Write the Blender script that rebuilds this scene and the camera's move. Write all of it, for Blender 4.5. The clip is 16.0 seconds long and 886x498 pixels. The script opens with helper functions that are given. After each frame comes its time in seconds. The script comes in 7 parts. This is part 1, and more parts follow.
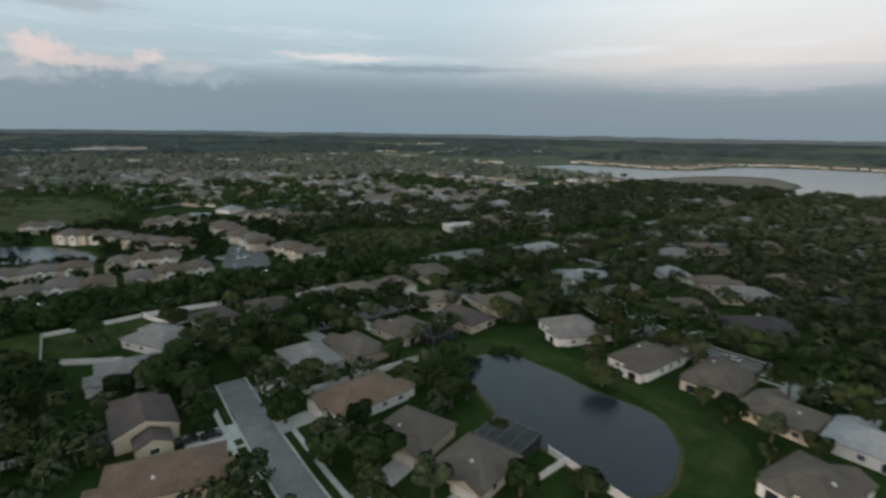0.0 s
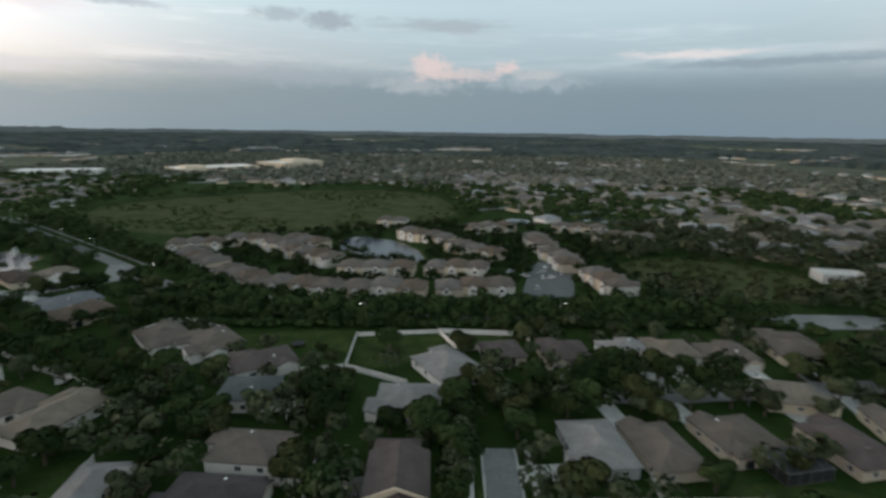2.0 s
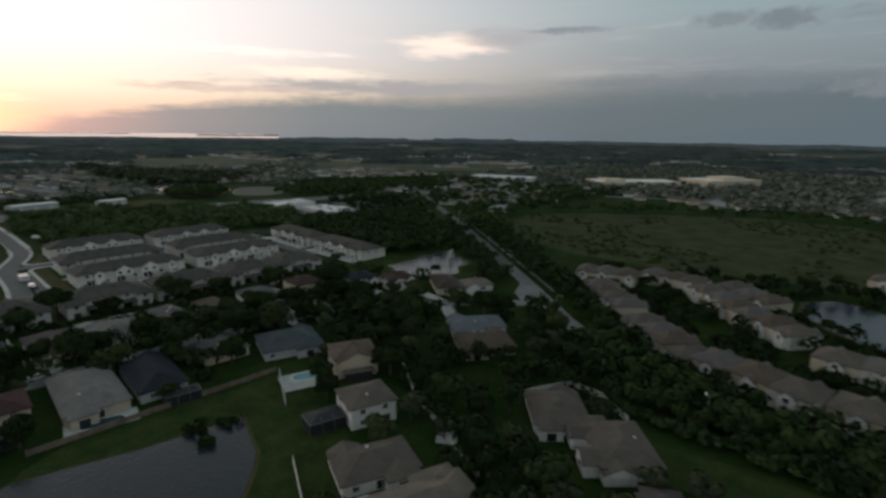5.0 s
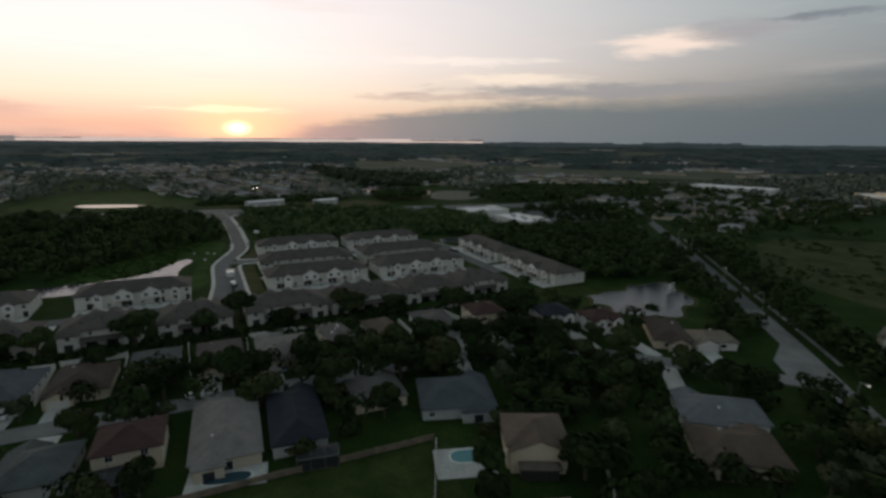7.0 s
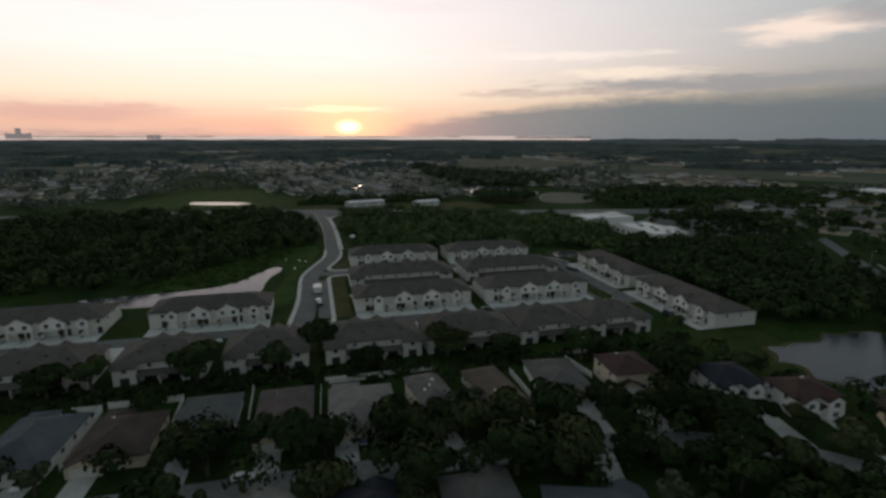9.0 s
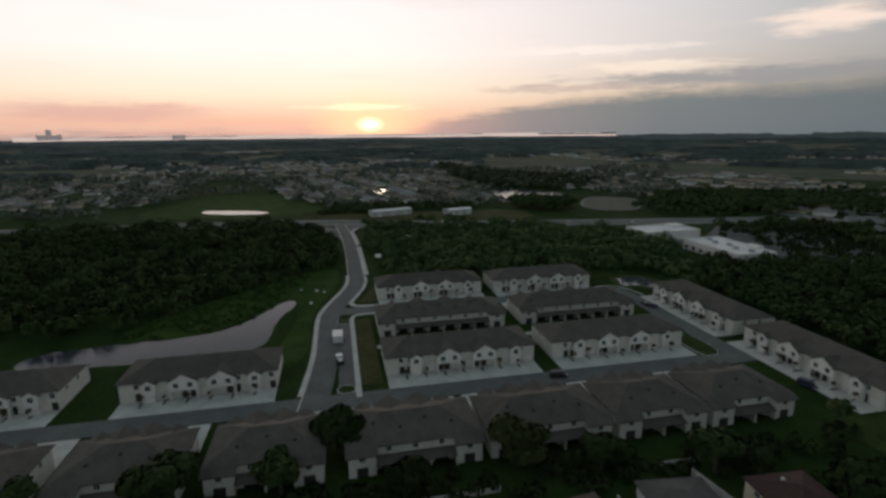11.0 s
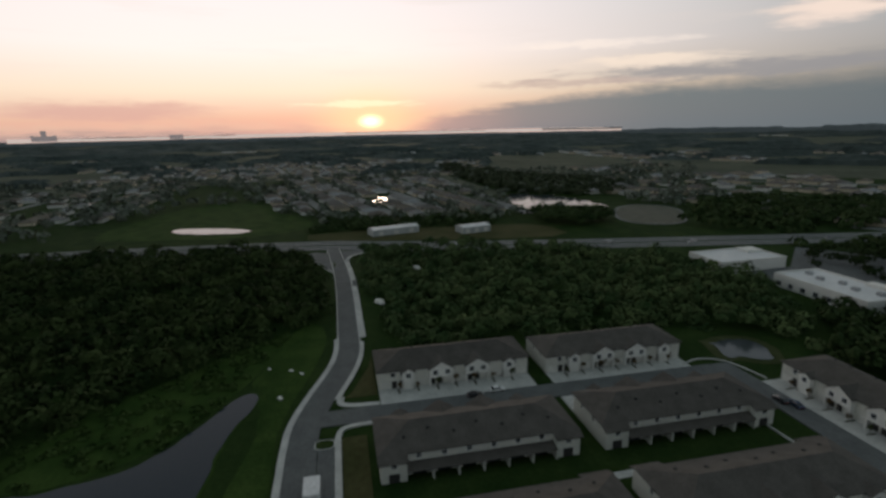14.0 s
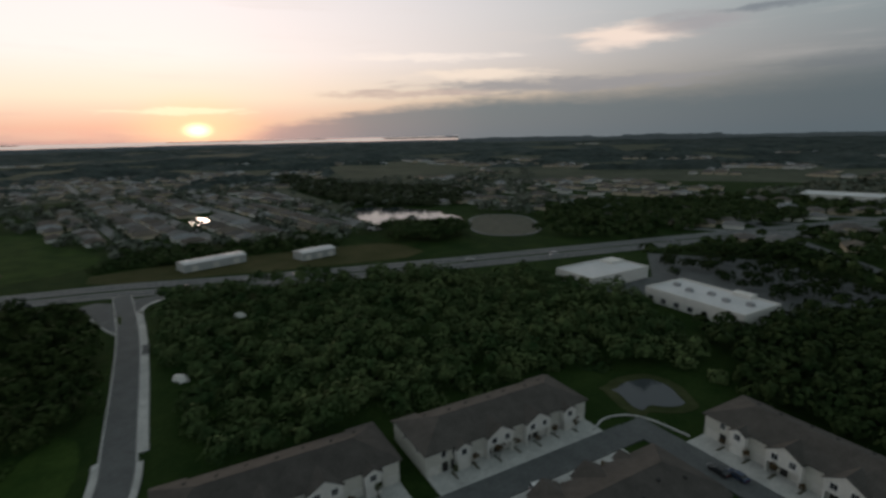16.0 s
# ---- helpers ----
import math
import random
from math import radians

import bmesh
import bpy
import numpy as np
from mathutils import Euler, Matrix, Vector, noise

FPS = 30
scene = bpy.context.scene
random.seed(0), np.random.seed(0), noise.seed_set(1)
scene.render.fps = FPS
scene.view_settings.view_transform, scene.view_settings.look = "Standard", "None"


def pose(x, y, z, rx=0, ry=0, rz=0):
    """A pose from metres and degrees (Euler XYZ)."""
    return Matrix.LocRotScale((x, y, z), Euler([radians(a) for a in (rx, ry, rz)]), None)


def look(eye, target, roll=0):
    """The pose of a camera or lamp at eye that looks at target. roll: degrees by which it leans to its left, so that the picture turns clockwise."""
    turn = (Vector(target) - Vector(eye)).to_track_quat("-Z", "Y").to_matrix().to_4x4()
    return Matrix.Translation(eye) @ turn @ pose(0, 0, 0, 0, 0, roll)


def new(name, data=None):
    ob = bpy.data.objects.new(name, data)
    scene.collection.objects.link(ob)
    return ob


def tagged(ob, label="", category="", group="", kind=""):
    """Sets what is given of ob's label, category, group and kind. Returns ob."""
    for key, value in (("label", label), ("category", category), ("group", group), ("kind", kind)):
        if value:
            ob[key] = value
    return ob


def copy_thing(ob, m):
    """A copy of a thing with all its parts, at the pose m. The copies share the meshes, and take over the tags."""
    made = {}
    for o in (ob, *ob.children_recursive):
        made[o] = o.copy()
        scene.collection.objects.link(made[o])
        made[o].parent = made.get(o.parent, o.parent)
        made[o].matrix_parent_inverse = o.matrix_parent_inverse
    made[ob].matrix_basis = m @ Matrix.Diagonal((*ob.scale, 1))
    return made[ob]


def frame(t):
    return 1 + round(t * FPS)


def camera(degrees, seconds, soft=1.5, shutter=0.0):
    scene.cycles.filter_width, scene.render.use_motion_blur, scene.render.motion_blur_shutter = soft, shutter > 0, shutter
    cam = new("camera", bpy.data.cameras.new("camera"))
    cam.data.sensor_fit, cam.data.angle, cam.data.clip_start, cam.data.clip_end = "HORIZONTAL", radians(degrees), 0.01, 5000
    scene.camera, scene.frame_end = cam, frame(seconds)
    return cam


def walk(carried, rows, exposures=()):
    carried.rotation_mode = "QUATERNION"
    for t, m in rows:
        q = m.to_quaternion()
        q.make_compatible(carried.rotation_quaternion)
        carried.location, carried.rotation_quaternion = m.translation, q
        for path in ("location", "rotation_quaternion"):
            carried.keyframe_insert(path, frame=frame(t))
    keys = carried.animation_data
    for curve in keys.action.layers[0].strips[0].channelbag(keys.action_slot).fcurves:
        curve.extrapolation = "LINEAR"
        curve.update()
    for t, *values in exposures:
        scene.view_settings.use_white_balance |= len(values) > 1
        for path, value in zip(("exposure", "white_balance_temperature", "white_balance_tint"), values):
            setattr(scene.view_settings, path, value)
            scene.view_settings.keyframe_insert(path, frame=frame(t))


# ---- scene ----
cam = camera(82.0, 16.0, soft=2.9, shutter=0.4)
PATH = [
    (0, (-0.59, -0.18, 64.51), (57.67, 77.91, 41.97), 0.85),
    (0.5, (4.46, 6.58, 65.43), (50.73, 92.27, 42.71), 0.84),
    (1, (8.56, 14.07, 66.41), (41.59, 105.66, 43.60), 0.76),
    (1.5, (11.59, 22.25, 67.54), (29.76, 117.88, 44.63), 0.83),
    (2, (13.04, 31.09, 68.61), (15.31, 128.39, 45.64), 0.80),
    (2.5, (11.63, 40.20, 69.18), (-0.19, 136.86, 46.42), 0.74),
    (3, (7.96, 49.02, 69.73), (-17.01, 143.17, 47.08), 0.68),
    (3.5, (2.94, 57.61, 69.69), (-33.88, 147.85, 47.30), 0.70),
    (4, (-3.06, 66.16, 69.40), (-50.75, 151.20, 47.18), 0.72),
    (4.5, (-9.70, 74.48, 68.85), (-67.04, 153.41, 46.91), 0.75),
    (7, (-51.88, 108.88, 66.76), (-140.07, 151.03, 45.61), 0.43),
    (7.5, (-61.92, 113.18, 66.29), (-152.80, 149.09, 45.04), 0.36),
    (8, (-72.19, 116.12, 66.01), (-164.90, 146.91, 44.67), 0.32),
    (8.5, (-83.05, 118.26, 65.99), (-176.95, 145.10, 44.46), 0.24),
    (9, (-94.45, 119.51, 66.49), (-189.05, 143.55, 44.76), 0.09),
    (9.5, (-106.03, 120.25, 67.33), (-201.04, 142.43, 45.39), -0.09),
    (10, (-118.29, 120.52, 68.27), (-213.53, 141.53, 46.20), -0.22),
    (12.5, (-180.79, 123.07, 73.29), (-276.34, 142.15, 50.79), -0.89),
    (13, (-192.75, 124.13, 73.97), (-288.35, 142.85, 51.35), -0.99),
    (13.5, (-204.67, 125.83, 74.39), (-300.24, 144.47, 51.60), -1.06),
    (14, (-216.81, 128.37, 74.87), (-312.16, 147.86, 51.85), -1.16),
    (14.5, (-229.21, 131.50, 75.28), (-323.86, 153.77, 51.96), -1.28),
    (15, (-241.23, 135.91, 74.96), (-334.49, 163.38, 51.58), -1.37),
    (15.5, (-253.51, 140.83, 74.00), (-344.19, 176.18, 51.02), -1.25),
    (16, (-265.41, 145.15, 72.94), (-350.88, 192.24, 51.08), -1.16),
]
walk(cam, [(t, look(eye, target, roll)) for t, eye, target, roll in PATH],
     exposures=[(0.0, 0.80), (2.0, 0.80), (3.0, 0.68), (3.6, 0.40), (4.5, 0.0), (7.0, -0.40), (12.5, -0.40), (14.0, -0.47), (16.0, -0.47)])

# ---- world: dusk sky, the sun on the horizon ----
SUN_AZ, SUN_EL = 176.0, 0.9


def make_world():
    w = bpy.data.worlds.new("dusk_sky")
    w.use_nodes = True
    scene.world = w
    nt = w.node_tree
    nt.nodes.clear()
    N, L = nt.nodes.new, nt.links.new

    def put(sock, v):
        if isinstance(v, (int, float)):
            sock.default_value = v
        elif isinstance(v, tuple):
            sock.default_value = (*v, 1.0)[:len(sock.default_value)]
        else:
            L(v, sock)

    def mth(op, a, b=0.0, c=0.0):
        n = N("ShaderNodeMath")
        n.operation = op
        for i, v in enumerate((a, b, c)):
            put(n.inputs[i], v)
        return n.outputs[0]

    def step(v, a, b):
        n = N("ShaderNodeMapRange")
        n.interpolation_type = "SMOOTHSTEP"
        put(n.inputs[0], v)
        put(n.inputs[1], a)
        put(n.inputs[2], b)
        return n.outputs[0]

    def ramp(v, lo, hi, stops):
        n = N("ShaderNodeValToRGB")
        n.color_ramp.interpolation = "LINEAR"
        e = n.color_ramp.elements
        while len(e) < len(stops):
            e.new(0.5)
        for k, (p, c) in enumerate(stops):
            e[k].position = (p - lo) / (hi - lo)
            e[k].color = (*c, 1.0) if isinstance(c, tuple) else (c, c, c, 1.0)
        L(mth("DIVIDE", mth("SUBTRACT", v, lo), hi - lo), n.inputs[0])
        return n.outputs[0]

    def mix(f, a, b, mode="MIX"):
        n = N("ShaderNodeMix")
        n.data_type, n.blend_type = "RGBA", mode
        put(n.inputs[0], f)
        put(n.inputs[6], a)
        put(n.inputs[7], b)
        return n.outputs[2]

    tc = N("ShaderNodeTexCoord")
    rot = N("ShaderNodeVectorRotate")
    rot.rotation_type = "Z_AXIS"
    L(tc.outputs["Generated"], rot.inputs["Vector"])
    rot.inputs["Angle"].default_value = -radians(SUN_AZ)
    xyz = N("ShaderNodeSeparateXYZ")
    L(rot.outputs[0], xyz.inputs[0])
    az0 = mth("MULTIPLY", mth("ARCTAN2", xyz.outputs[1], xyz.outputs[0]), 57.29578)
    el0 = mth("MULTIPLY", mth("ARCSINE", xyz.outputs[2]), 57.29578)

    def field(sx, sy, seed, detail=5.0):
        c = N("ShaderNodeCombineXYZ")
        L(mth("MULTIPLY", az0, sx), c.inputs[0])
        L(mth("MULTIPLY", el0, sy), c.inputs[1])
        c.inputs[2].default_value = seed
        n = N("ShaderNodeTexNoise")
        n.inputs["Scale"].default_value, n.inputs["Detail"].default_value, n.inputs["Roughness"].default_value = 1.0, detail, 0.6
        L(c.outputs[0], n.inputs["Vector"])
        return n.outputs[0]

    wob = mth("SUBTRACT", field(0.22, 0.9, 3.1), 0.5)
    wob2 = mth("SUBTRACT", field(0.6, 1.6, 9.4), 0.5)
    az = mth("MULTIPLY_ADD", wob, 5.0, az0)
    el = mth("ADD", mth("MULTIPLY_ADD", wob, 0.9, el0), mth("MULTIPLY", wob2, 0.7))

    blue = ramp(el0, 0, 90, [(0, (0.105, 0.143, 0.178)), (3.5, (0.129, 0.175, 0.209)), (6, (0.223, 0.281, 0.315)), (12, (0.302, 0.382, 0.42)), (16, (0.29, 0.374, 0.42)), (32, (0.29, 0.36, 0.385)), (90, (0.2, 0.24, 0.255))])
    rose = ramp(el0, 0, 90, [(0, (0.125, 0.167, 0.202)), (4, (0.202, 0.251, 0.279)), (6.5, (0.403, 0.382, 0.378)), (12, (0.462, 0.479, 0.487)), (16, (0.395, 0.428, 0.462)), (32, (0.29, 0.36, 0.385)), (90, (0.2, 0.24, 0.255))])
    grey = ramp(el0, 0, 90, [(0, (0.142, 0.168, 0.194)), (4, (0.202, 0.232, 0.251)), (7, (0.317, 0.343, 0.361)), (12, (0.356, 0.44, 0.466)), (16, (0.317, 0.409, 0.458)), (32, (0.29, 0.36, 0.385)), (90, (0.2, 0.24, 0.255))])
    gold = ramp(el0, 0, 90, [(0, (1.1, 0.55, 0.46)), (1.4, (1.22, 0.74, 0.54)), (4, (1.42, 1.14, 0.88)), (8, (1.48, 1.3, 1.22)), (14.5, (1.38, 1.25, 1.25)), (20, (0.68, 0.66, 0.68)), (36, (0.35, 0.395, 0.415)), (90, (0.20, 0.24, 0.255))])
    sky = mix(step(az0, -118, -150), blue, rose)
    sky = mix(step(az0, -95, -55), sky, grey)
    sky = mix(step(az0, -72, 6), sky, gold)
    sky = mix(step(az0, 16, 120), sky, grey)
    # thin high veils
    veil = mth("MULTIPLY", step(field(0.05, 0.55, 1.7), 0.5, 0.72), step(el0, 3.5, 8))
    sky = mix(mth("MULTIPLY", veil, 0.25), sky, mix(step(az0, -100, -30), (0.52, 0.56, 0.60), (1.05, 0.92, 0.84)))

    puff = mth("SUBTRACT", field(0.75, 0.95, 21.0, 6.0), 0.5)
    wisp = mth("SUBTRACT", field(0.16, 1.3, 33.0, 7.0), 0.5)

    def cloud(sky, a, e, wa, we, colour, strength=1.0, rough=1.5, grain=None):
        """A cloud at azimuth a and elevation e, its edge broken by noise."""
        da = mth("DIVIDE", mth("SUBTRACT", az, a), wa)
        de = mth("DIVIDE", mth("SUBTRACT", el, e), we)
        r = mth("SQRT", mth("ADD", mth("MULTIPLY", da, da), mth("MULTIPLY", de, de)))
        dens = mth("SUBTRACT", 1.0, r)
        dens = mth("MULTIPLY_ADD", wisp if grain is None else grain, rough, dens)
        return mix(mth("MULTIPLY", step(dens, -0.1, 0.75), strength), sky, colour)

    # bank of stratus low over the horizon, away from the sun
    edge = mth("MULTIPLY", ramp(az0, -180, 180, [(-180, 0.36), (-125, 0.46), (-85, 0.47), (-50, 0.40), (-30, 0.36), (-16, 0.24), (-7, 0.10), (-3, 0.0), (60, 0.0), (180, 0.36)]), 10.0)
    gap = mth("SUBTRACT", mth("ADD", edge, mth("MULTIPLY", wob2, 0.9)), el0)
    gap_near = mth("MULTIPLY", mth("MULTIPLY_ADD", wisp, 1.6, gap), mth("MULTIPLY_ADD", step(az0, -50, -14), 2.2, 1.0))
    soft_edge = step(gap_near, -2.6, 1.9)
    bank = ramp(az0, -180, 180, [(-180, (0.139, 0.172, 0.197)), (-110, (0.119, 0.166, 0.2)), (-60, (0.147, 0.19, 0.215)), (-30, (0.209, 0.259, 0.286)), (-17, (0.32, 0.335, 0.355)), (-8, (0.56, 0.44, 0.43)), (-3, (0.8, 0.5, 0.45)), (60, (0.35, 0.33, 0.34)), (180, (0.16, 0.197, 0.227))])
    # lit rim over the bank, towards the sun
    sky = mix(mth("MULTIPLY", mth("MULTIPLY", step(gap, -1.3, -0.2), step(az0, -60, -25)), 0.45), sky, (1.15, 0.86, 0.62))
    sky = mix(mth("MULTIPLY", soft_edge, 0.96), sky, bank)
    # single clouds
    sky = cloud(sky, -38, 4.9, 20, 1.0, (0.42, 0.41, 0.43), 0.85, 2.2)
    sky = cloud(sky, -22, 4.4, 11, 0.5, (0.74, 0.58, 0.52), 0.7, 2.0)
    sky = cloud(sky, -64, 5.6, 9, 0.8, (0.23, 0.255, 0.281), 0.7, 2.0)
    sky = cloud(sky, -29, 6.2, 8, 0.7, (1.35, 1.12, 0.92), 0.7, 2.2)
    sky = cloud(sky, -24, 8.0, 10, 0.5, (1.45, 1.25, 1.1), 0.5, 2.4)
    sky = cloud(sky, -44, 9.2, 6.5, 1.5, (1.25, 1.02, 0.88), 1.0, 1.3)
    sky = cloud(sky, -50, 9.9, 5.5, 1.2, (0.50, 0.48, 0.50), 0.85, 1.5)
    sky = cloud(sky, -56, 10.6, 6, 0.4, (0.26, 0.29, 0.33), 0.8, 1.2)
    sky = cloud(sky, -70.5, 10.8, 3.2, 0.9, (0.238, 0.281, 0.315), 0.85, 1.4, puff)
    sky = cloud(sky, -75.5, 10.5, 3.4, 1.1, (0.212, 0.246, 0.281), 0.9, 1.4, puff)
    sky = cloud(sky, -87, 10.4, 8.5, 1.0, (0.23, 0.268, 0.297), 0.85, 1.5)
    sky = cloud(sky, -92, 9.4, 6, 0.5, (0.289, 0.34, 0.374), 0.6)
    sky = cloud(sky, -118, 11.8, 5, 0.6, (0.306, 0.365, 0.408), 0.5)
    sky = cloud(sky, -84, 4.6, 6.0, 1.2, (0.255, 0.285, 0.31), 0.7, 2.0, puff)
    sky = cloud(sky, -97, 4.8, 6.5, 1.1, (0.23, 0.276, 0.306), 0.7, 2.0, puff)
    sky = cloud(sky, -73, 5.0, 7.5, 1.1, (0.204, 0.238, 0.272), 0.7, 2.0, puff)
    for a, e, wa, we, c in ((-85.5, 6.4, 2.6, 1.5, (0.451, 0.365, 0.353)), (-87.6, 5.7, 3.0, 0.9, (0.385, 0.336, 0.336)), (-90.5, 5.6, 3.2, 0.8, (0.353, 0.328, 0.336)), (-94.0, 6.3, 1.5, 0.8, (0.435, 0.361, 0.353)), (-97.0, 5.6, 3.0, 0.7, (0.295, 0.312, 0.328))):
        sky = cloud(sky, a, e, wa, we, c, 0.8, 1.9, puff)
    sky = cloud(sky, -111, 7.3, 7.5, 0.5, (0.459, 0.425, 0.425), 0.8, 1.3)
    sky = cloud(sky, -119, 6.3, 15, 0.55, (0.162, 0.208, 0.246), 1.0, 0.9)
    sky = cloud(sky, -153, 5.2, 14, 1.6, (0.306, 0.315, 0.34), 0.65, 1.8)
    sky = cloud(sky, 24, 2.1, 11, 1.2, (0.98, 0.58, 0.50), 0.8, 1.2)
    # glow round the sun
    sun_r = mth("SQRT", mth("ADD", mth("POWER", mth("DIVIDE", az0, 1.5), 2.0), mth("POWER", mth("DIVIDE", mth("SUBTRACT", el0, SUN_EL), 0.8), 2.0)))
    sky = mix(mth("MULTIPLY", step(sun_r, 5.5, 0.3), 0.7), sky, (1.75, 1.12, 0.62))
    sky = cloud(sky, 0.4, 2.7, 6.5, 0.4, (1.8, 1.5, 1.05), 0.5, 3.4)
    sky = mix(mth("POWER", step(sun_r, 1.35, 0.0), 1.5), sky, (3.6, 3.0, 1.7))

    air = N("ShaderNodeTexSky")
    air.sky_type, air.sun_disc = "NISHITA", False
    air.sun_elevation, air.sun_rotation = radians(SUN_EL), radians(90 - SUN_AZ)
    sky = mix(0.01, sky, air.outputs[0], "ADD")
    bg = N("ShaderNodeBackground")
    L(sky, bg.inputs[0])
    bg.inputs[1].default_value = 1.0
    out = N("ShaderNodeOutputWorld")
    L(bg.outputs[0], out.inputs[0])


make_world()
sun = new("sun", bpy.data.lights.new("sun", "SUN"))
sun.data.energy, sun.data.angle, sun.data.color = 0.65, radians(12), (1.0, 0.78, 0.60)
sun.matrix_world = look((0, 0, 0), (-math.cos(radians(SUN_AZ)), -math.sin(radians(SUN_AZ)), -math.tan(radians(3.0))))

# ---- materials ----
MATS = {}


def material(name, a, b=None, scale=1.0, fine=None, rough=0.85, metal=0.0, bump=0.0, vary=0.0, detail=4.0, island=0.0, stretch=None, spec=0.3):
    """Two colours mixed by noise of that size in metres, with finer grain, bump and a change from object to object."""
    m = bpy.data.materials.new(name)
    m.use_nodes = True
    nt = m.node_tree
    N, L = nt.nodes.new, nt.links.new
    p = nt.nodes["Principled BSDF"]
    p.inputs["Roughness"].default_value, p.inputs["Metallic"].default_value = rough, metal
    p.inputs["Specular IOR Level"].default_value = spec
    geo = N("ShaderNodeNewGeometry")
    src = geo.outputs["Position"]
    if stretch:
        mp = N("ShaderNodeMapping")
        mp.inputs["Scale"].default_value = stretch
        L(src, mp.inputs["Vector"])
        src = mp.outputs[0]

    def noise_tex(size, det):
        n = N("ShaderNodeTexNoise")
        n.inputs["Scale"].default_value, n.inputs["Detail"].default_value, n.inputs["Roughness"].default_value = 1.0 / size, det, 0.6
        L(src, n.inputs["Vector"])
        return n.outputs[0]

    def rng(v, a0, a1, b0, b1):
        n = N("ShaderNodeMapRange")
        L(v, n.inputs[0])
        for i, q in enumerate((a0, a1, b0, b1)):
            n.inputs[i + 1].default_value = q
        return n.outputs[0]

    big = noise_tex(scale, detail)
    mx = N("ShaderNodeMix")
    mx.data_type = "RGBA"
    L(rng(big, 0.32, 0.68, 0, 1), mx.inputs[0])
    mx.inputs[6].default_value, mx.inputs[7].default_value = (*a, 1), (*(b or a), 1)
    col = mx.outputs[2]
    hsv = N("ShaderNodeHueSaturation")
    L(col, hsv.inputs["Color"])
    val = rng(noise_tex(fine or scale / 12, 3.0), 0.25, 0.75, 0.78, 1.22)
    for amount, sock in ((vary, N("ShaderNodeObjectInfo").outputs["Random"]), (island, geo.outputs["Random Per Island"])):
        if amount:
            q = N("ShaderNodeMath")
            q.operation = "MULTIPLY"
            L(val, q.inputs[0])
            L(rng(sock, 0, 1, 1 - amount, 1 + amount), q.inputs[1])
            val = q.outputs[0]
    L(val, hsv.inputs["Value"])
    L(hsv.outputs[0], p.inputs["Base Color"])
    if bump:
        bp = N("ShaderNodeBump")
        bp.inputs["Strength"].default_value, bp.inputs["Distance"].default_value = 0.6, bump
        L(noise_tex(fine or scale / 12, 4.0), bp.inputs["Height"])
        L(bp.outputs[0], p.inputs["Normal"])
    MATS[name] = m
    return m


def glow(name, colour, strength):
    m = bpy.data.materials.new(name)
    m.use_nodes = True
    p = m.node_tree.nodes["Principled BSDF"]
    p.inputs["Base Color"].default_value = (*colour, 1)
    p.inputs["Emission Color"].default_value, p.inputs["Emission Strength"].default_value = (*colour, 1), strength
    MATS[name] = m


def water(name, colour, ripple=0.02, size=1.2, rough=0.06, spec=0.5):
    m = bpy.data.materials.new(name)
    m.use_nodes = True
    nt = m.node_tree
    p = nt.nodes["Principled BSDF"]
    p.inputs["Base Color"].default_value, p.inputs["Roughness"].default_value = (*colour, 1), rough
    p.inputs["IOR"].default_value, p.inputs["Specular IOR Level"].default_value = 1.33, spec
    n, b, g = nt.nodes.new("ShaderNodeTexNoise"), nt.nodes.new("ShaderNodeBump"), nt.nodes.new("ShaderNodeNewGeometry")
    n.inputs["Scale"].default_value, n.inputs["Detail"].default_value = 1 / size, 3
    b.inputs["Strength"].default_value, b.inputs["Distance"].default_value = 0.5, ripple
    nt.links.new(g.outputs["Position"], n.inputs["Vector"])
    nt.links.new(n.outputs[0], b.inputs["Height"])
    nt.links.new(b.outputs[0], p.inputs["Normal"])
    MATS[name] = m


material("grass", (0.014, 0.032, 0.008), (0.030, 0.052, 0.014), 14, 1.2, 0.95, bump=0.05, spec=0.03)
material("lawn", (0.021, 0.038, 0.011), (0.046, 0.064, 0.02), 6, 0.7, 0.95, bump=0.04, spec=0.03)
material("scrub", (0.050, 0.055, 0.022), (0.085, 0.080, 0.038), 22, 2.0, 0.95, bump=0.1, spec=0.03)
material("field_grass", (0.030, 0.044, 0.016), (0.070, 0.076, 0.036), 16, 2.2, 0.95, bump=0.1, spec=0.03)
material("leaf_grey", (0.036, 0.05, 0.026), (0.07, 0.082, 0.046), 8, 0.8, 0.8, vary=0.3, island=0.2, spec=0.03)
material("leaf", (0.014, 0.028, 0.01), (0.036, 0.052, 0.019), 7, 0.7, 0.8, vary=0.35, island=0.22, spec=0.03)
material("leaf_olive", (0.030, 0.042, 0.016), (0.060, 0.070, 0.030), 6, 0.7, 0.8, vary=0.3, island=0.22, spec=0.03)
material("leaf_dry", (0.075, 0.055, 0.030), (0.11, 0.08, 0.045), 3, 0.5, 0.85, vary=0.2, island=0.3, spec=0.03)
material("thicket_leaf", (0.026, 0.056, 0.02), (0.112, 0.148, 0.06), 13, 1.5, 0.85, island=0.25, spec=0.03)
material("verge_grass", (0.018, 0.042, 0.009), (0.044, 0.076, 0.018), 12, 1.0, 0.95, bump=0.05, spec=0.03)
material("woodland_leaf", (0.022, 0.042, 0.015), (0.06, 0.084, 0.032), 11, 1.5, 0.85, island=0.22, spec=0.03)
material("dense_leaf", (0.012, 0.026, 0.009), (0.062, 0.086, 0.030), 15, 1.5, 0.85, island=0.2, spec=0.03)
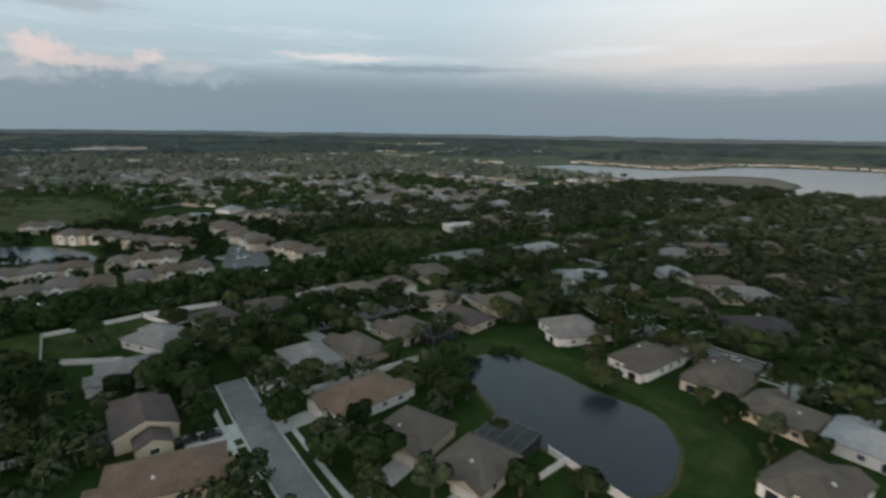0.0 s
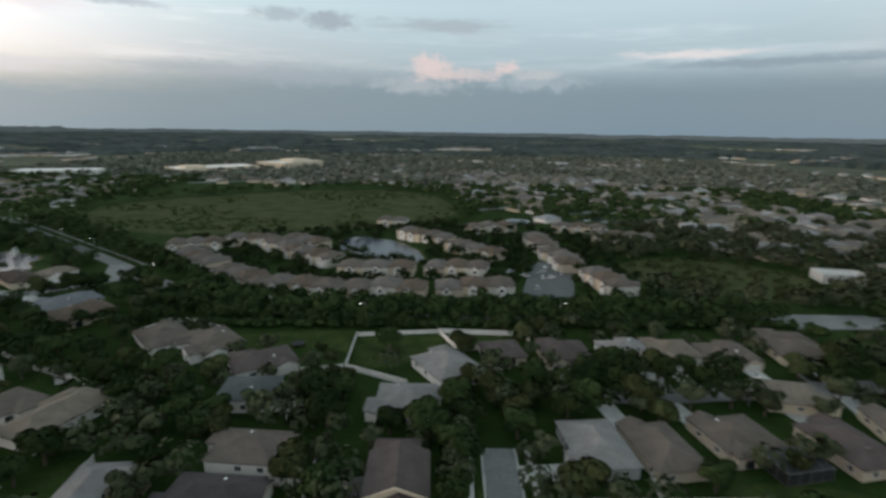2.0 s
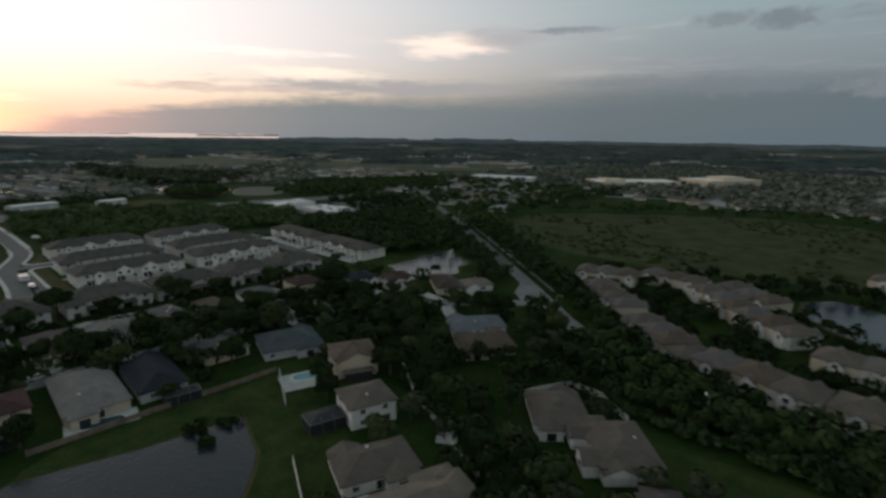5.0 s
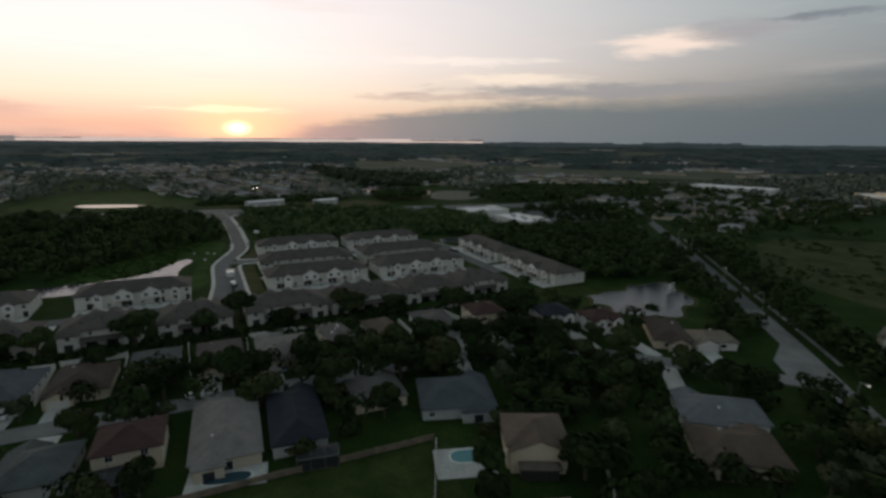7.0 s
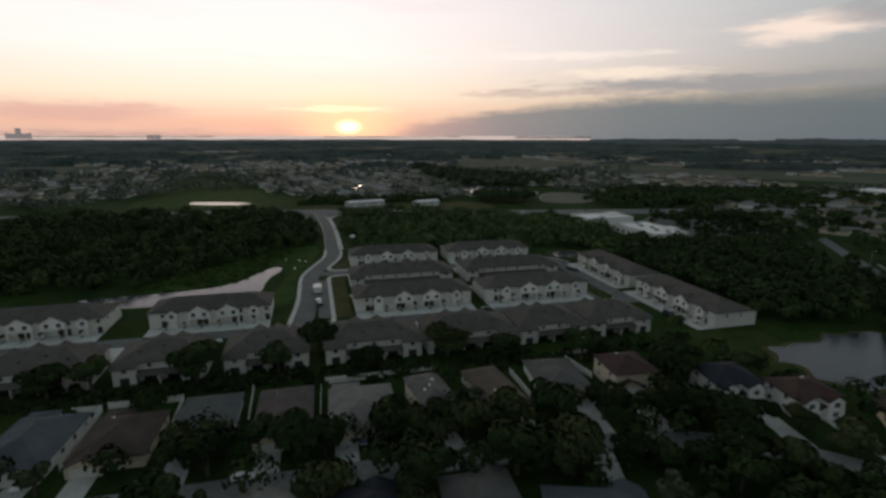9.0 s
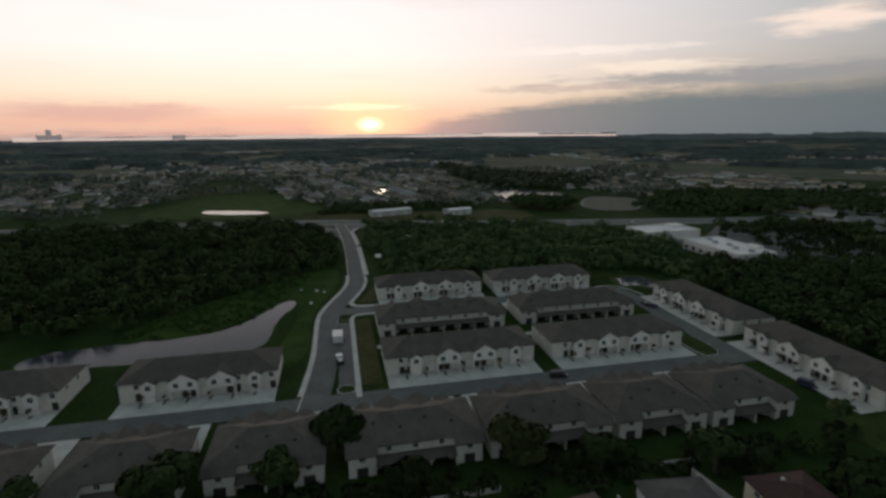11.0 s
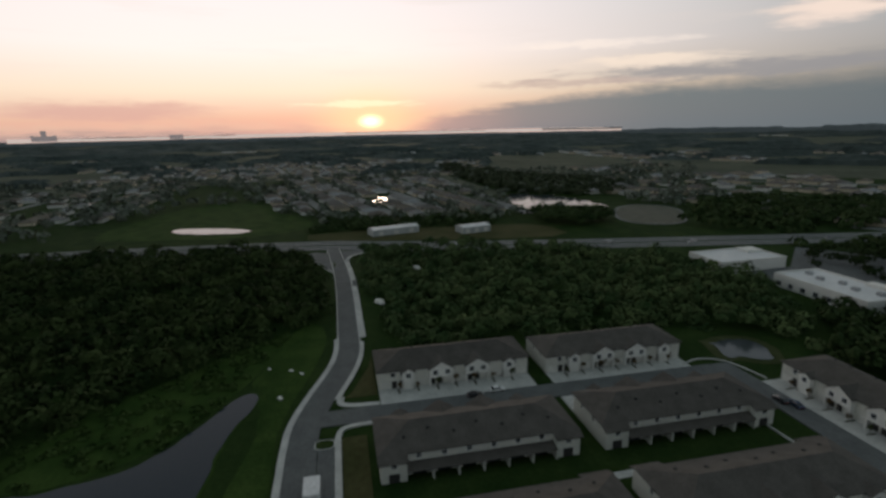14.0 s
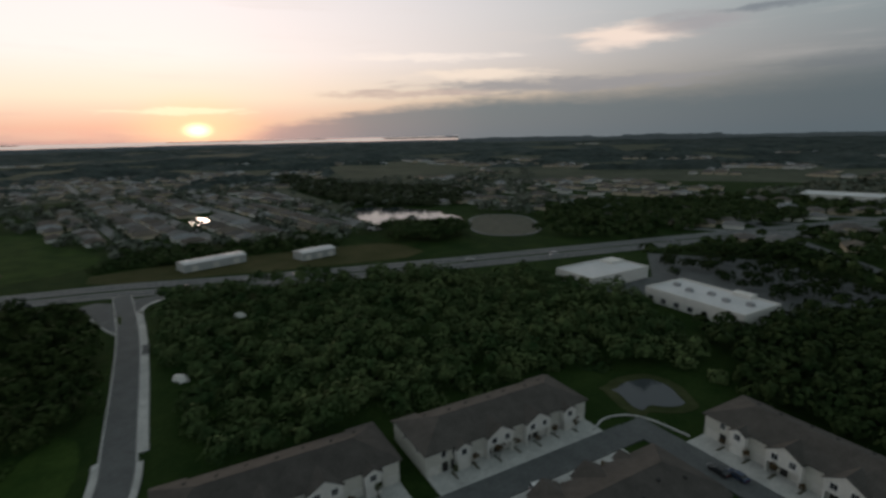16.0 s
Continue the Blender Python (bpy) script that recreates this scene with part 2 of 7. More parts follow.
material("rough_leaf", (0.03, 0.06, 0.015), (0.064, 0.1, 0.03), 6, 0.8, 0.9, island=0.2, spec=0.03)
material("meadow_leaf", (0.034, 0.052, 0.018), (0.066, 0.078, 0.034), 18, 2.5, 0.9, island=0.15, spec=0.03)
# far foliage: blue-grey and pale tones put distance haze into the colour
material("hazy_wood", (0.034, 0.048, 0.045), (0.082, 0.098, 0.09), 130, 22.0, 0.9, island=0.1, bump=3.0, spec=0.03)
material("hazy_leaf", (0.1, 0.118, 0.092), (0.175, 0.188, 0.15), 60, 9.0, 0.9, island=0.3, bump=1.5, spec=0.03)
material("bark", (0.07, 0.055, 0.04), (0.11, 0.09, 0.07), 0.6, 0.1, 0.95, bump=0.02)
material("asphalt", (0.088, 0.095, 0.096), (0.122, 0.130, 0.130), 6, 0.5, 0.9, bump=0.005)
material("old_asphalt", (0.15, 0.155, 0.155), (0.22, 0.225, 0.22), 8, 0.6, 0.9, bump=0.005)
material("concrete", (0.37, 0.375, 0.36), (0.52, 0.525, 0.50), 5, 0.4, 0.85, bump=0.004)
material("sand", (0.30, 0.27, 0.21), (0.42, 0.38, 0.31), 9, 0.8, 0.95, bump=0.02)
material("mound_white", (0.62, 0.60, 0.56), (0.78, 0.76, 0.72), 2.0, 0.3, 0.9, bump=0.05)
material("spit", (0.13, 0.115, 0.095), (0.20, 0.18, 0.15), 30, 4.0, 0.95, bump=0.1, spec=0.03)
material("far_field", (0.062, 0.074, 0.052), (0.112, 0.120, 0.086), 90, 14.0, 0.95, bump=0.3, spec=0.03)
material("mud", (0.07, 0.075, 0.055), (0.12, 0.115, 0.085), 6, 0.6, 0.9, bump=0.03)
# ash, steel, umber, clay: grey, blue, brown, tan darkened, imitating crushed shadow tones
ROOFS = {"tan": (0.165, 0.142, 0.115), "brown": (0.112, 0.096, 0.082), "dark": (0.055, 0.050, 0.050), "grey": (0.19, 0.185, 0.18), "light": (0.25, 0.26, 0.265), "slate": (0.075, 0.085, 0.085), "navy": (0.024, 0.027, 0.035), "blue": (0.125, 0.135, 0.145), "red": (0.060, 0.037, 0.033), "town": (0.086, 0.079, 0.071), "rust": (0.150, 0.108, 0.082), "mauve": (0.084, 0.070, 0.066), "villa": (0.125, 0.114, 0.105), "ash": (0.105, 0.100, 0.096), "steel": (0.066, 0.078, 0.088), "umber": (0.066, 0.052, 0.043), "clay": (0.105, 0.082, 0.064), "pebble": (0.175, 0.165, 0.155)}
for k, c in ROOFS.items():
    material("roof_" + k, tuple(q * 0.85 for q in c), tuple(q * 1.18 for q in c), 3.5, 0.35, 0.9, bump=0.02, vary=0.08, spec=0.15)
WALLS = {"white": (0.74, 0.72, 0.68), "cream": (0.62, 0.53, 0.40), "beige": (0.50, 0.43, 0.34), "grey": (0.44, 0.45, 0.44), "sand": (0.60, 0.585, 0.53)}
for k, c in WALLS.items():
    material("wall_" + k, tuple(q * 0.9 for q in c), c, 2.5, 0.2, 0.9, bump=0.004, vary=0.06)
material("trim_white", (0.72, 0.72, 0.70), (0.80, 0.80, 0.78), 1.5, 0.15, 0.7)
material("vinyl", (0.62, 0.60, 0.57), (0.74, 0.72, 0.69), 3.0, 0.3, 0.6, vary=0.06)
material("wood_fence", (0.14, 0.11, 0.085), (0.21, 0.17, 0.13), 1.5, 0.1, 0.9, vary=0.2)
material("door_panel", (0.58, 0.56, 0.52), (0.66, 0.64, 0.60), 1.0, 0.1, 0.6, vary=0.08)
material("dark_infill", (0.03, 0.03, 0.03), (0.05, 0.048, 0.045), 1.0, 0.2, 0.9)
material("pane", (0.02, 0.024, 0.03), (0.03, 0.034, 0.04), 1.0, 0.2, 0.08, spec=0.5)
material("metal_white", (0.56, 0.57, 0.57), (0.66, 0.66, 0.66), 8, 0.8, 0.5, bump=0.003)
material("metal_grey", (0.30, 0.31, 0.32), (0.38, 0.39, 0.40), 4, 0.3, 0.45, metal=0.3)
material("rubber", (0.02, 0.02, 0.02), (0.03, 0.03, 0.03), 0.5, 0.05, 0.8)
material("screen", (0.018, 0.02, 0.022), (0.03, 0.033, 0.036), 1.0, 0.1, 0.6)
material("bronze_bar", (0.10, 0.10, 0.10), (0.14, 0.14, 0.135), 1.0, 0.1, 0.5)
material("worn_paint", (0.30, 0.30, 0.29), (0.44, 0.44, 0.42), 2.0, 0.3, 0.8)
for k, c in {"white": (0.75, 0.75, 0.74), "silver": (0.42, 0.43, 0.44), "black": (0.02, 0.02, 0.022), "blue": (0.03, 0.05, 0.10), "red": (0.16, 0.02, 0.02)}.items():
    material("paint_" + k, c, tuple(q * 0.93 for q in c), 1.0, 0.1, 0.25, spec=0.5)
water("pond_water", (0.022, 0.030, 0.037), 0.22, 0.9, 0.16)
# raised base colour helps stand for sky reflected in the basin pond
water("paled_water", (0.055, 0.065, 0.070), 0.05, 0.9, 0.10)
water("grey_water", (0.030, 0.038, 0.048), 0.08, 0.9, 0.08, 0.36)
water("lake_water", (0.03, 0.04, 0.045), 0.10, 6.0, 0.12)
water("pool_water", (0.08, 0.24, 0.26), 0.01, 0.8)
glow("lamp_light", (1.0, 0.92, 0.78), 5.0)
glow("porch_light", (1.0, 0.88, 0.66), 6.0)

# ---- building helpers ----
class Shape:
    """Vertices and faces gathered from boxes, prisms and sheets."""

    def __init__(self):
        self.v, self.f = [], []

    def add(self, verts, faces):
        n = len(self.v)
        self.v += [tuple(p) for p in verts]
        self.f += [tuple(i + n for i in q) for q in faces]
        return self

    def box(self, x0, x1, y0, y1, z0, z1):
        return self.add([(x0, y0, z0), (x1, y0, z0), (x1, y1, z0), (x0, y1, z0), (x0, y0, z1), (x1, y0, z1), (x1, y1, z1), (x0, y1, z1)],
                        [(3, 2, 1, 0), (4, 5, 6, 7), (0, 1, 5, 4), (1, 2, 6, 5), (2, 3, 7, 6), (3, 0, 4, 7)])

    def prism(self, pts, z0, z1):
        n = len(pts)
        area = sum(pts[i][0] * pts[(i + 1) % n][1] - pts[(i + 1) % n][0] * pts[i][1] for i in range(n))
        if area < 0:
            pts = pts[::-1]
        return self.add([(x, y, z0) for x, y in pts] + [(x, y, z1) for x, y in pts],
                        [tuple(range(n))[::-1], tuple(range(n, 2 * n))] + [(i, (i + 1) % n, n + (i + 1) % n, n + i) for i in range(n)])

    def hip(self, w, d, z, rise, over=0.5, x=0.0, y=0.0, fascia=0.22):
        """A hip roof over a w by d plan, with its ridge along the longer side."""
        a, b = w / 2 + over, d / 2 + over
        k = abs(a - b)
        r = [(-k, 0), (k, 0)] if a >= b else [(0, -k), (0, k)]
        v = [(x + sx * a, y + sy * b, zz) for zz in (z - fascia, z) for sx, sy in ((-1, -1), (1, -1), (1, 1), (-1, 1))]
        v += [(x + p, y + q, z + rise) for p, q in r]
        f = [(3, 2, 1, 0), (0, 1, 5, 4), (1, 2, 6, 5), (2, 3, 7, 6), (3, 0, 4, 7)]
        f += [(4, 5, 9, 8), (5, 6, 9), (6, 7, 8, 9), (7, 4, 8)] if a >= b else [(4, 5, 8), (5, 6, 9, 8), (6, 7, 9), (7, 4, 8, 9)]
        return self.add(v, f)

    def gable(self, x0, x1, y0, y1, z, rise, over=0.35, thick=0.18):
        """A gable roof with its ridge along y; its faces are slabs."""
        xm, a, b = (x0 + x1) / 2, (x1 - x0) / 2 + over, rise
        s = b / ((x1 - x0) / 2)
        for sx in (-1, 1):
            e, zr = xm + sx * a, z + b
            ze = z - s * over
            v = [(e, y0 - over, ze), (xm, y0 - over, zr), (xm, y1, zr), (e, y1, ze)]
            v += [(p, q, r - thick) for p, q, r in v]
            f = [(0, 1, 2, 3), (7, 6, 5, 4), (4, 5, 1, 0), (5, 6, 2, 1), (6, 7, 3, 2), (7, 4, 0, 3)]
            self.add(v, f if sx < 0 else [q[::-1] for q in f])
        return self

    def gable_wall(self, x0, x1, y0, y1, z0, z1, rise):
        xm = (x0 + x1) / 2
        pts = [(x0, z0), (x1, z0), (x1, z1), (xm, z1 + rise), (x0, z1)]
        n = 5
        return self.add([(x, y0, z) for x, z in pts] + [(x, y1, z) for x, z in pts],
                        [tuple(range(n)), tuple(range(n, 2 * n))[::-1]] + [(i + n, (i + 1) % n + n, (i + 1) % n, i) for i in range(n)])

    def tube(self, pts, radii, sides=6):
        n0 = len(self.v)
        for (p, r) in zip(pts, radii):
            for k in range(sides):
                t = 2 * math.pi * k / sides
                self.v.append((p[0] + r * math.cos(t), p[1] + r * math.sin(t), p[2]))
        for j in range(len(pts) - 1):
            for k in range(sides):
                a, b = n0 + j * sides + k, n0 + j * sides + (k + 1) % sides
                self.f.append((a, b, b + sides, a + sides))
        self.f.append(tuple(n0 + (len(pts) - 1) * sides + k for k in range(sides)))
        return self

    def mesh(self, name, mat):
        me = bpy.data.meshes.new(name)
        me.from_pydata(self.v, [], self.f)
        me.materials.append(MATS[mat])
        me.update()
        return me


def thing(name, at, label, category, group="", kind=""):
    ob = new(name)
    ob.matrix_world = at
    ob.empty_display_size = 0.5
    return tagged(ob, label, category, group, kind)


def part(name, shape, mat, parent, label="", at=None):
    """One mesh under a thing or a part; shape is a Shape or a mesh to share."""
    ob = new(name, shape.mesh(name, mat) if isinstance(shape, Shape) else shape)
    ob.parent = parent
    if at is not None:
        ob.matrix_local = at
    return tagged(ob, label)


def single(name, shape, mat, label, category, kind="", group="", at=None):
    ob = new(name, shape.mesh(name, mat) if isinstance(shape, Shape) else shape)
    if at is not None:
        ob.matrix_world = at
    return tagged(ob, label, category, group, kind)


def smooth_line(pts, rounds=2):
    """Corners of a line cut twice, ends kept."""
    for _ in range(rounds):
        out = [pts[0]]
        for a, b in zip(pts, pts[1:]):
            out += [(a[0] * 0.75 + b[0] * 0.25, a[1] * 0.75 + b[1] * 0.25), (a[0] * 0.25 + b[0] * 0.75, a[1] * 0.25 + b[1] * 0.75)]
        pts = out + [pts[-1]]
    return pts


def offset_line(pts, d):
    out = []
    for i, p in enumerate(pts):
        a, b = pts[max(i - 1, 0)], pts[min(i + 1, len(pts) - 1)]
        t = Vector((b[0] - a[0], b[1] - a[1])).normalized()
        out.append((p[0] - t.y * d, p[1] + t.x * d))
    return out


def strip(shape, pts, a, b, z0, z1):
    """A slab along a line, from a to b metres to its left."""
    l, r = offset_line(pts, b), offset_line(pts, a)
    n = len(pts)
    v = [(*p, z1) for p in l] + [(*p, z1) for p in r] + [(*p, z0) for p in l] + [(*p, z0) for p in r]
    f = []
    for i in range(n - 1):
        f += [(n + i, n + i + 1, i + 1, i), (i, i + 1, 2 * n + i + 1, 2 * n + i), (3 * n + i, 3 * n + i + 1, n + i + 1, n + i)]
    f += [(n, 0, 2 * n, 3 * n), (n - 1, 2 * n - 1, 4 * n - 1, 3 * n - 1)]
    return shape.add(v, f)


def round_ring(pts, rounds=3, rough=0.0, rng=None):
    for _ in range(rounds):
        out = []
        for i, a in enumerate(pts):
            b = pts[(i + 1) % len(pts)]
            out += [(a[0] * 0.75 + b[0] * 0.25, a[1] * 0.75 + b[1] * 0.25), (a[0] * 0.25 + b[0] * 0.75, a[1] * 0.25 + b[1] * 0.75)]
        pts = out
    if rough:
        pts = [(x + rough * noise.noise((x * 0.15, y * 0.15, 1.3)), y + rough * noise.noise((x * 0.15, y * 0.15, 7.9))) for x, y in pts]
    return pts


def grown(pts, k):
    cx, cy = sum(p[0] for p in pts) / len(pts), sum(p[1] for p in pts) / len(pts)
    return [(x + (x - cx) / max(math.hypot(x - cx, y - cy), 1e-6) * k, y + (y - cy) / max(math.hypot(x - cx, y - cy), 1e-6) * k) for x, y in pts]


def inside(x, y, poly):
    hit, j = False, len(poly) - 1
    for i in range(len(poly)):
        (xi, yi), (xj, yj) = poly[i], poly[j]
        if (yi > y) != (yj > y) and x < (xj - xi) * (y - yi) / (yj - yi) + xi:
            hit = not hit
        j = i
    return hit


def near_line(x, y, pts):
    best = 1e9
    for (ax, ay), (bx, by) in zip(pts, pts[1:]):
        dx, dy = bx - ax, by - ay
        t = max(0, min(1, ((x - ax) * dx + (y - ay) * dy) / (dx * dx + dy * dy + 1e-9)))
        best = min(best, math.hypot(x - ax - t * dx, y - ay - t * dy))
    return best


LINES, POOLS, PLANS = [], [], []   # kept free of trees: (line, half width), rings, house plans (x, y, half w, half d, yaw)


def is_free(x, y, r, lines=True):
    for x0, x1, y0, y1, ring in POOLS:
        if x0 - r < x < x1 + r and y0 - r < y < y1 + r and (inside(x, y, ring) or near_line(x, y, ring + ring[:1]) < r * 0.6):
            return False
    for hx, hy, a, b, c, s in PLANS:
        dx, dy = x - hx, y - hy
        if abs(dx) + abs(dy) < 90 and abs(dx * c + dy * s) < a + r and abs(dy * c - dx * s) < b + r:
            return False
    for x0, x1, y0, y1, pts, half in LINES if lines else ():
        if x0 - r < x < x1 + r and y0 - r < y < y1 + r and near_line(x, y, pts) < half + r * 0.55:
            return False
    return True


def keep_ring(ring):
    POOLS.append((min(p[0] for p in ring), max(p[0] for p in ring), min(p[1] for p in ring), max(p[1] for p in ring), ring))


def keep_line(pts, half):
    LINES.append((min(p[0] for p in pts) - half, max(p[0] for p in pts) + half, min(p[1] for p in pts) - half, max(p[1] for p in pts) + half, pts, half))


# ---- ground, water and roads ----
g = Shape()
RADII = [0, 60, 140, 260, 420, 650, 950, 1400, 2100, 3200, 4900]
SIDES = 72
g.v = [(-150, 150, 0)] + [(-150 + r * math.cos(2 * math.pi * k / SIDES), 150 + r * math.sin(2 * math.pi * k / SIDES), 0) for r in RADII[1:] for k in range(SIDES)]
for k in range(SIDES):
    g.f.append((0, 1 + k, 1 + (k + 1) % SIDES))
    for j in range(len(RADII) - 2):
        a, b = 1 + j * SIDES + k, 1 + j * SIDES + (k + 1) % SIDES
        g.f.append((a, a + SIDES, b + SIDES, b))
single("ground", g, "grass", "flat ground of rough green grass reaching the horizon", "ground", "structure")


# outer land in a greyer green than the grass, imitating distance haze
land = Shape()
for r in (900, 1500, 2600, 4880):
    land.v += [(-150 + r * math.cos(2 * math.pi * k / SIDES), 150 + r * math.sin(2 * math.pi * k / SIDES), 0.02) for k in range(SIDES)]
for j in range(3):
    for k in range(SIDES):
        a, b = j * SIDES + k, j * SIDES + (k + 1) % SIDES
        land.f.append((a, a + SIDES, b + SIDES, b))
single("ground", land, "far_field", "distant grey green open land", "ground", "structure")


def sheet(name, ring, mat, z, label, kind="structure", rounds=2, rough=0.0, category="", keep=True):
    ring = round_ring(ring, rounds, rough)
    if keep:
        keep_ring(ring)
    return single(name, Shape().prism(ring, -0.3, z), mat, label, category or name.split("_")[-1], kind), ring


def pond(ring, mat="pond_water", bank="scrub", wide=2.0, label="still pond with dark water among lawns", rounds=3, rough=2.0, name="pond"):
    ring = round_ring(ring, rounds, rough)
    keep_ring(grown(ring, wide))
    single("pond_bank", Shape().prism(grown(ring, wide), -0.3, 0.10), bank, "rough grassy bank round a pond", "bank", "structure")
    single(name, Shape().prism(ring, -0.3, 0.16), mat, label, "pond", "structure")


sheet("lawn", [(-148, 88), (-149, 160), (-128, 148), (-105, 150), (-84, 126), (-78, 112), (-100, 96), (-120, 88)], "lawn", 0.04, "mown green lawn round a pond", rough=1.0)
sheet("lawn", [(-50, 178), (-52, 198), (40, 197), (44, 184), (18, 180), (0, 168), (-10, 172), (-14, 182), (-30, 184)], "lawn", 0.04, "fenced green back lawn", rounds=1)
sheet("lawn", [(70, 120), (100, 117), (112, 100), (116, 60), (112, 36), (88, 32), (82, 44), (108, 50), (108, 88), (90, 112), (72, 108)], "lawn", 0.04, "mown green lawn beside a pond", rough=1.0)
sheet("lawn", [(-290, 96), (-300, 110), (-345, 109), (-372, 118), (-405, 122), (-418, 114), (-400, 106), (-382, 102), (-366, 98.5), (-362, 102.5), (-345, 104.5), (-312, 100)], "verge_grass", 0.04, "green verge between road and pond", rough=1.0)
sheet("lawn", [(-331, 40), (-341, 44), (-359, 57), (-372, 69), (-385, 83), (-398, 94), (-411, 109), (-398, 105.5), (-382, 101.5), (-366, 98), (-354, 89), (-338, 82), (-331, 70), (-328, 55)], "verge_grass", 0.036, "rough green verge behind a pond", rough=1.0, keep=False)
sheet("lawn", [(-240, 236), (-232, 272), (-208, 262), (-196, 250), (-206, 238)], "lawn", 0.04, "green lawn beside a pond", rough=1.0)
sheet("meadow", [(-226, 372), (-277, 478), (-190, 563), (-60, 620), (14, 576), (42, 463), (14, 386), (-31, 384), (-125, 351)], "field_grass", 0.05, "wide overgrown green meadow ringed by trees", rounds=2, rough=8, category="meadow")
sheet("meadow", [(105, 300), (118, 232), (175, 228), (205, 262), (170, 305)], "field_grass", 0.05, "overgrown green meadow behind homes", rough=4, category="meadow")
sheet("meadow", [(-800, -20), (-790, 50), (-700, 80), (-650, 112), (-604, 92), (-606, 10), (-625, -60), (-690, -50)], "verge_grass", 0.05, "green meadow round a pond", rough=5, category="meadow")
sheet("meadow", [(-1640, 560), (-1400, 490), (-1144, 405), (-1085, 500), (-1046, 625), (-1180, 720), (-1370, 800)], "far_field", 0.05, "distant pale green field", rough=8, category="meadow")
pond([(81, 98), (86, 103), (93, 105), (99.5, 101.5), (101.5, 88), (103.5, 70), (104, 60), (102, 51), (96, 45), (84, 40), (74, 42), (73, 57), (72.5, 68), (75.5, 81), (79, 89)], wide=1.0, rounds=1, rough=1.6)
pond([(-140, 86), (-134, 106), (-130, 127), (-131, 133), (-124, 132), (-111, 127), (-101, 119), (-97, 108), (-106, 92), (-125, 84)], wide=1.0, rounds=1, rough=1.2)
pond([(-309, 20), (-324, 20), (-327, 45), (-327, 57), (-328.5, 68), (-331.5, 78), (-341, 86.3), (-351, 91), (-359, 95), (-362.5, 99.5), (-358, 103), (-352, 101.5), (-344, 97.5), (-332, 96), (-313, 95), (-309, 84), (-309, 50)], "grey_water", "verge_grass", 0.8, rough=1.0)
pond([(-359.5, 250.5), (-361, 259), (-359, 266.5), (-350, 267), (-345, 261), (-346, 253.5), (-352.5, 249)], "paled_water", "field_grass", 3.5, "shallow round pond in a grassy basin", rounds=2, rough=5.0)
pond([(-217, 255), (-216, 267), (-219, 285), (-223, 303), (-213, 306), (-192, 294), (-181, 274), (-191, 259), (-203, 254)], rough=5)
pond([(-46, 331), (-36, 358), (-14, 346), (0, 330), (9, 306), (7, 285), (-8, 293), (-32, 310)], rough=3)
pond([(-762, 306), (-774, 335), (-731, 372), (-680, 378), (-636, 372), (-620, 352), (-655, 318), (-640, 302), (-700, 300)], "lake_water", rough=9)
pond([(-660, -4), (-640, 58), (-617, 61), (-632, 2)], "lake_water", rough=2)
pond([(-815, 173), (-785, 183), (-752, 178), (-748, 171), (-778, 161)], "lake_water", rough=3)
pond([(-880, -170), (-868, -140), (-850, -142), (-862, -175)], "lake_water", rough=4)
pond([(120, 425), (140, 445), (170, 430), (150, 410)], "lake_water", rough=5)
pond([(60, 408), (75, 430), (98, 415), (84, 396)], "lake_water", rough=4)
pond([(692, 682), (672, 565), (650, 481), (672, 419), (815, 420), (878, 387), (890, 326), (782, 255), (654, 243), (652, 203), (653, 141), (900, 120), (1230, 230), (1194, 419), (1112, 493), (937, 463), (862, 528), (872, 675), (760, 700)], "lake_water", "sand", 8, "wide lake reflecting the pale sky", rounds=1, rough=12, name="lake")
sheet("sandbar", [(612, 388), (700, 408), (804, 412), (864, 381), (876, 322), (778, 258), (656, 248), (612, 299)], "spit", 0.3, "low brown spit of land in a lake", rough=8, category="land")

ROAD_NEW = smooth_line([(-267.5, 112), (-280, 113.6), (-300, 115.6), (-318, 115.8), (-330, 115.8), (-341, 116.4), (-355, 120.6), (-372, 126.6), (-386, 129), (-402, 128.7), (-440, 128.7), (-480, 128), (-510, 126), (-545, 123)])
AVENUE = smooth_line([(-585, -500), (-580, -300), (-578, -110), (-574, 0), (-560, 117), (-551, 141), (-524, 238), (-500, 362), (-475, 498), (-443, 645), (-400, 800), (-340, 980)])
COUNTY = smooth_line([(-560, 600), (-420, 494), (-300, 404), (-240, 358), (-192, 320), (-145, 283), (-118, 260), (-102, 247), (-72, 227), (-44, 215), (-16, 210), (40, 209), (160, 209), (320, 209), (520, 205)])
STREETS = {
    "near": smooth_line([(28, 130), (27, 100), (27, 70), (30, 40), (36, 0), (40, -60)]),
    "east": smooth_line([(168, 140), (155, 105), (149, 72), (151, 50), (154, 20), (158, -40)]),
    "west": smooth_line([(-186, 0), (-188, 60), (-187, 100), (-186, 140), (-184, 180), (-176, 212), (-153, 235), (-137, 250), (-123, 263)]),
    "mid": smooth_line([(52, 154), (70, 152), (110, 156), (160, 160), (200, 150), (260, 160)]),
}
TOWN = {"a": [(-271, -40), (-271, 112), (-271, 247)], "b": [(-267.4, 243.6), (-300, 243.8), (-330, 244), (-346, 243.4)], "c": [(-342.5, 240), (-342.5, 200), (-342.5, 119)]}


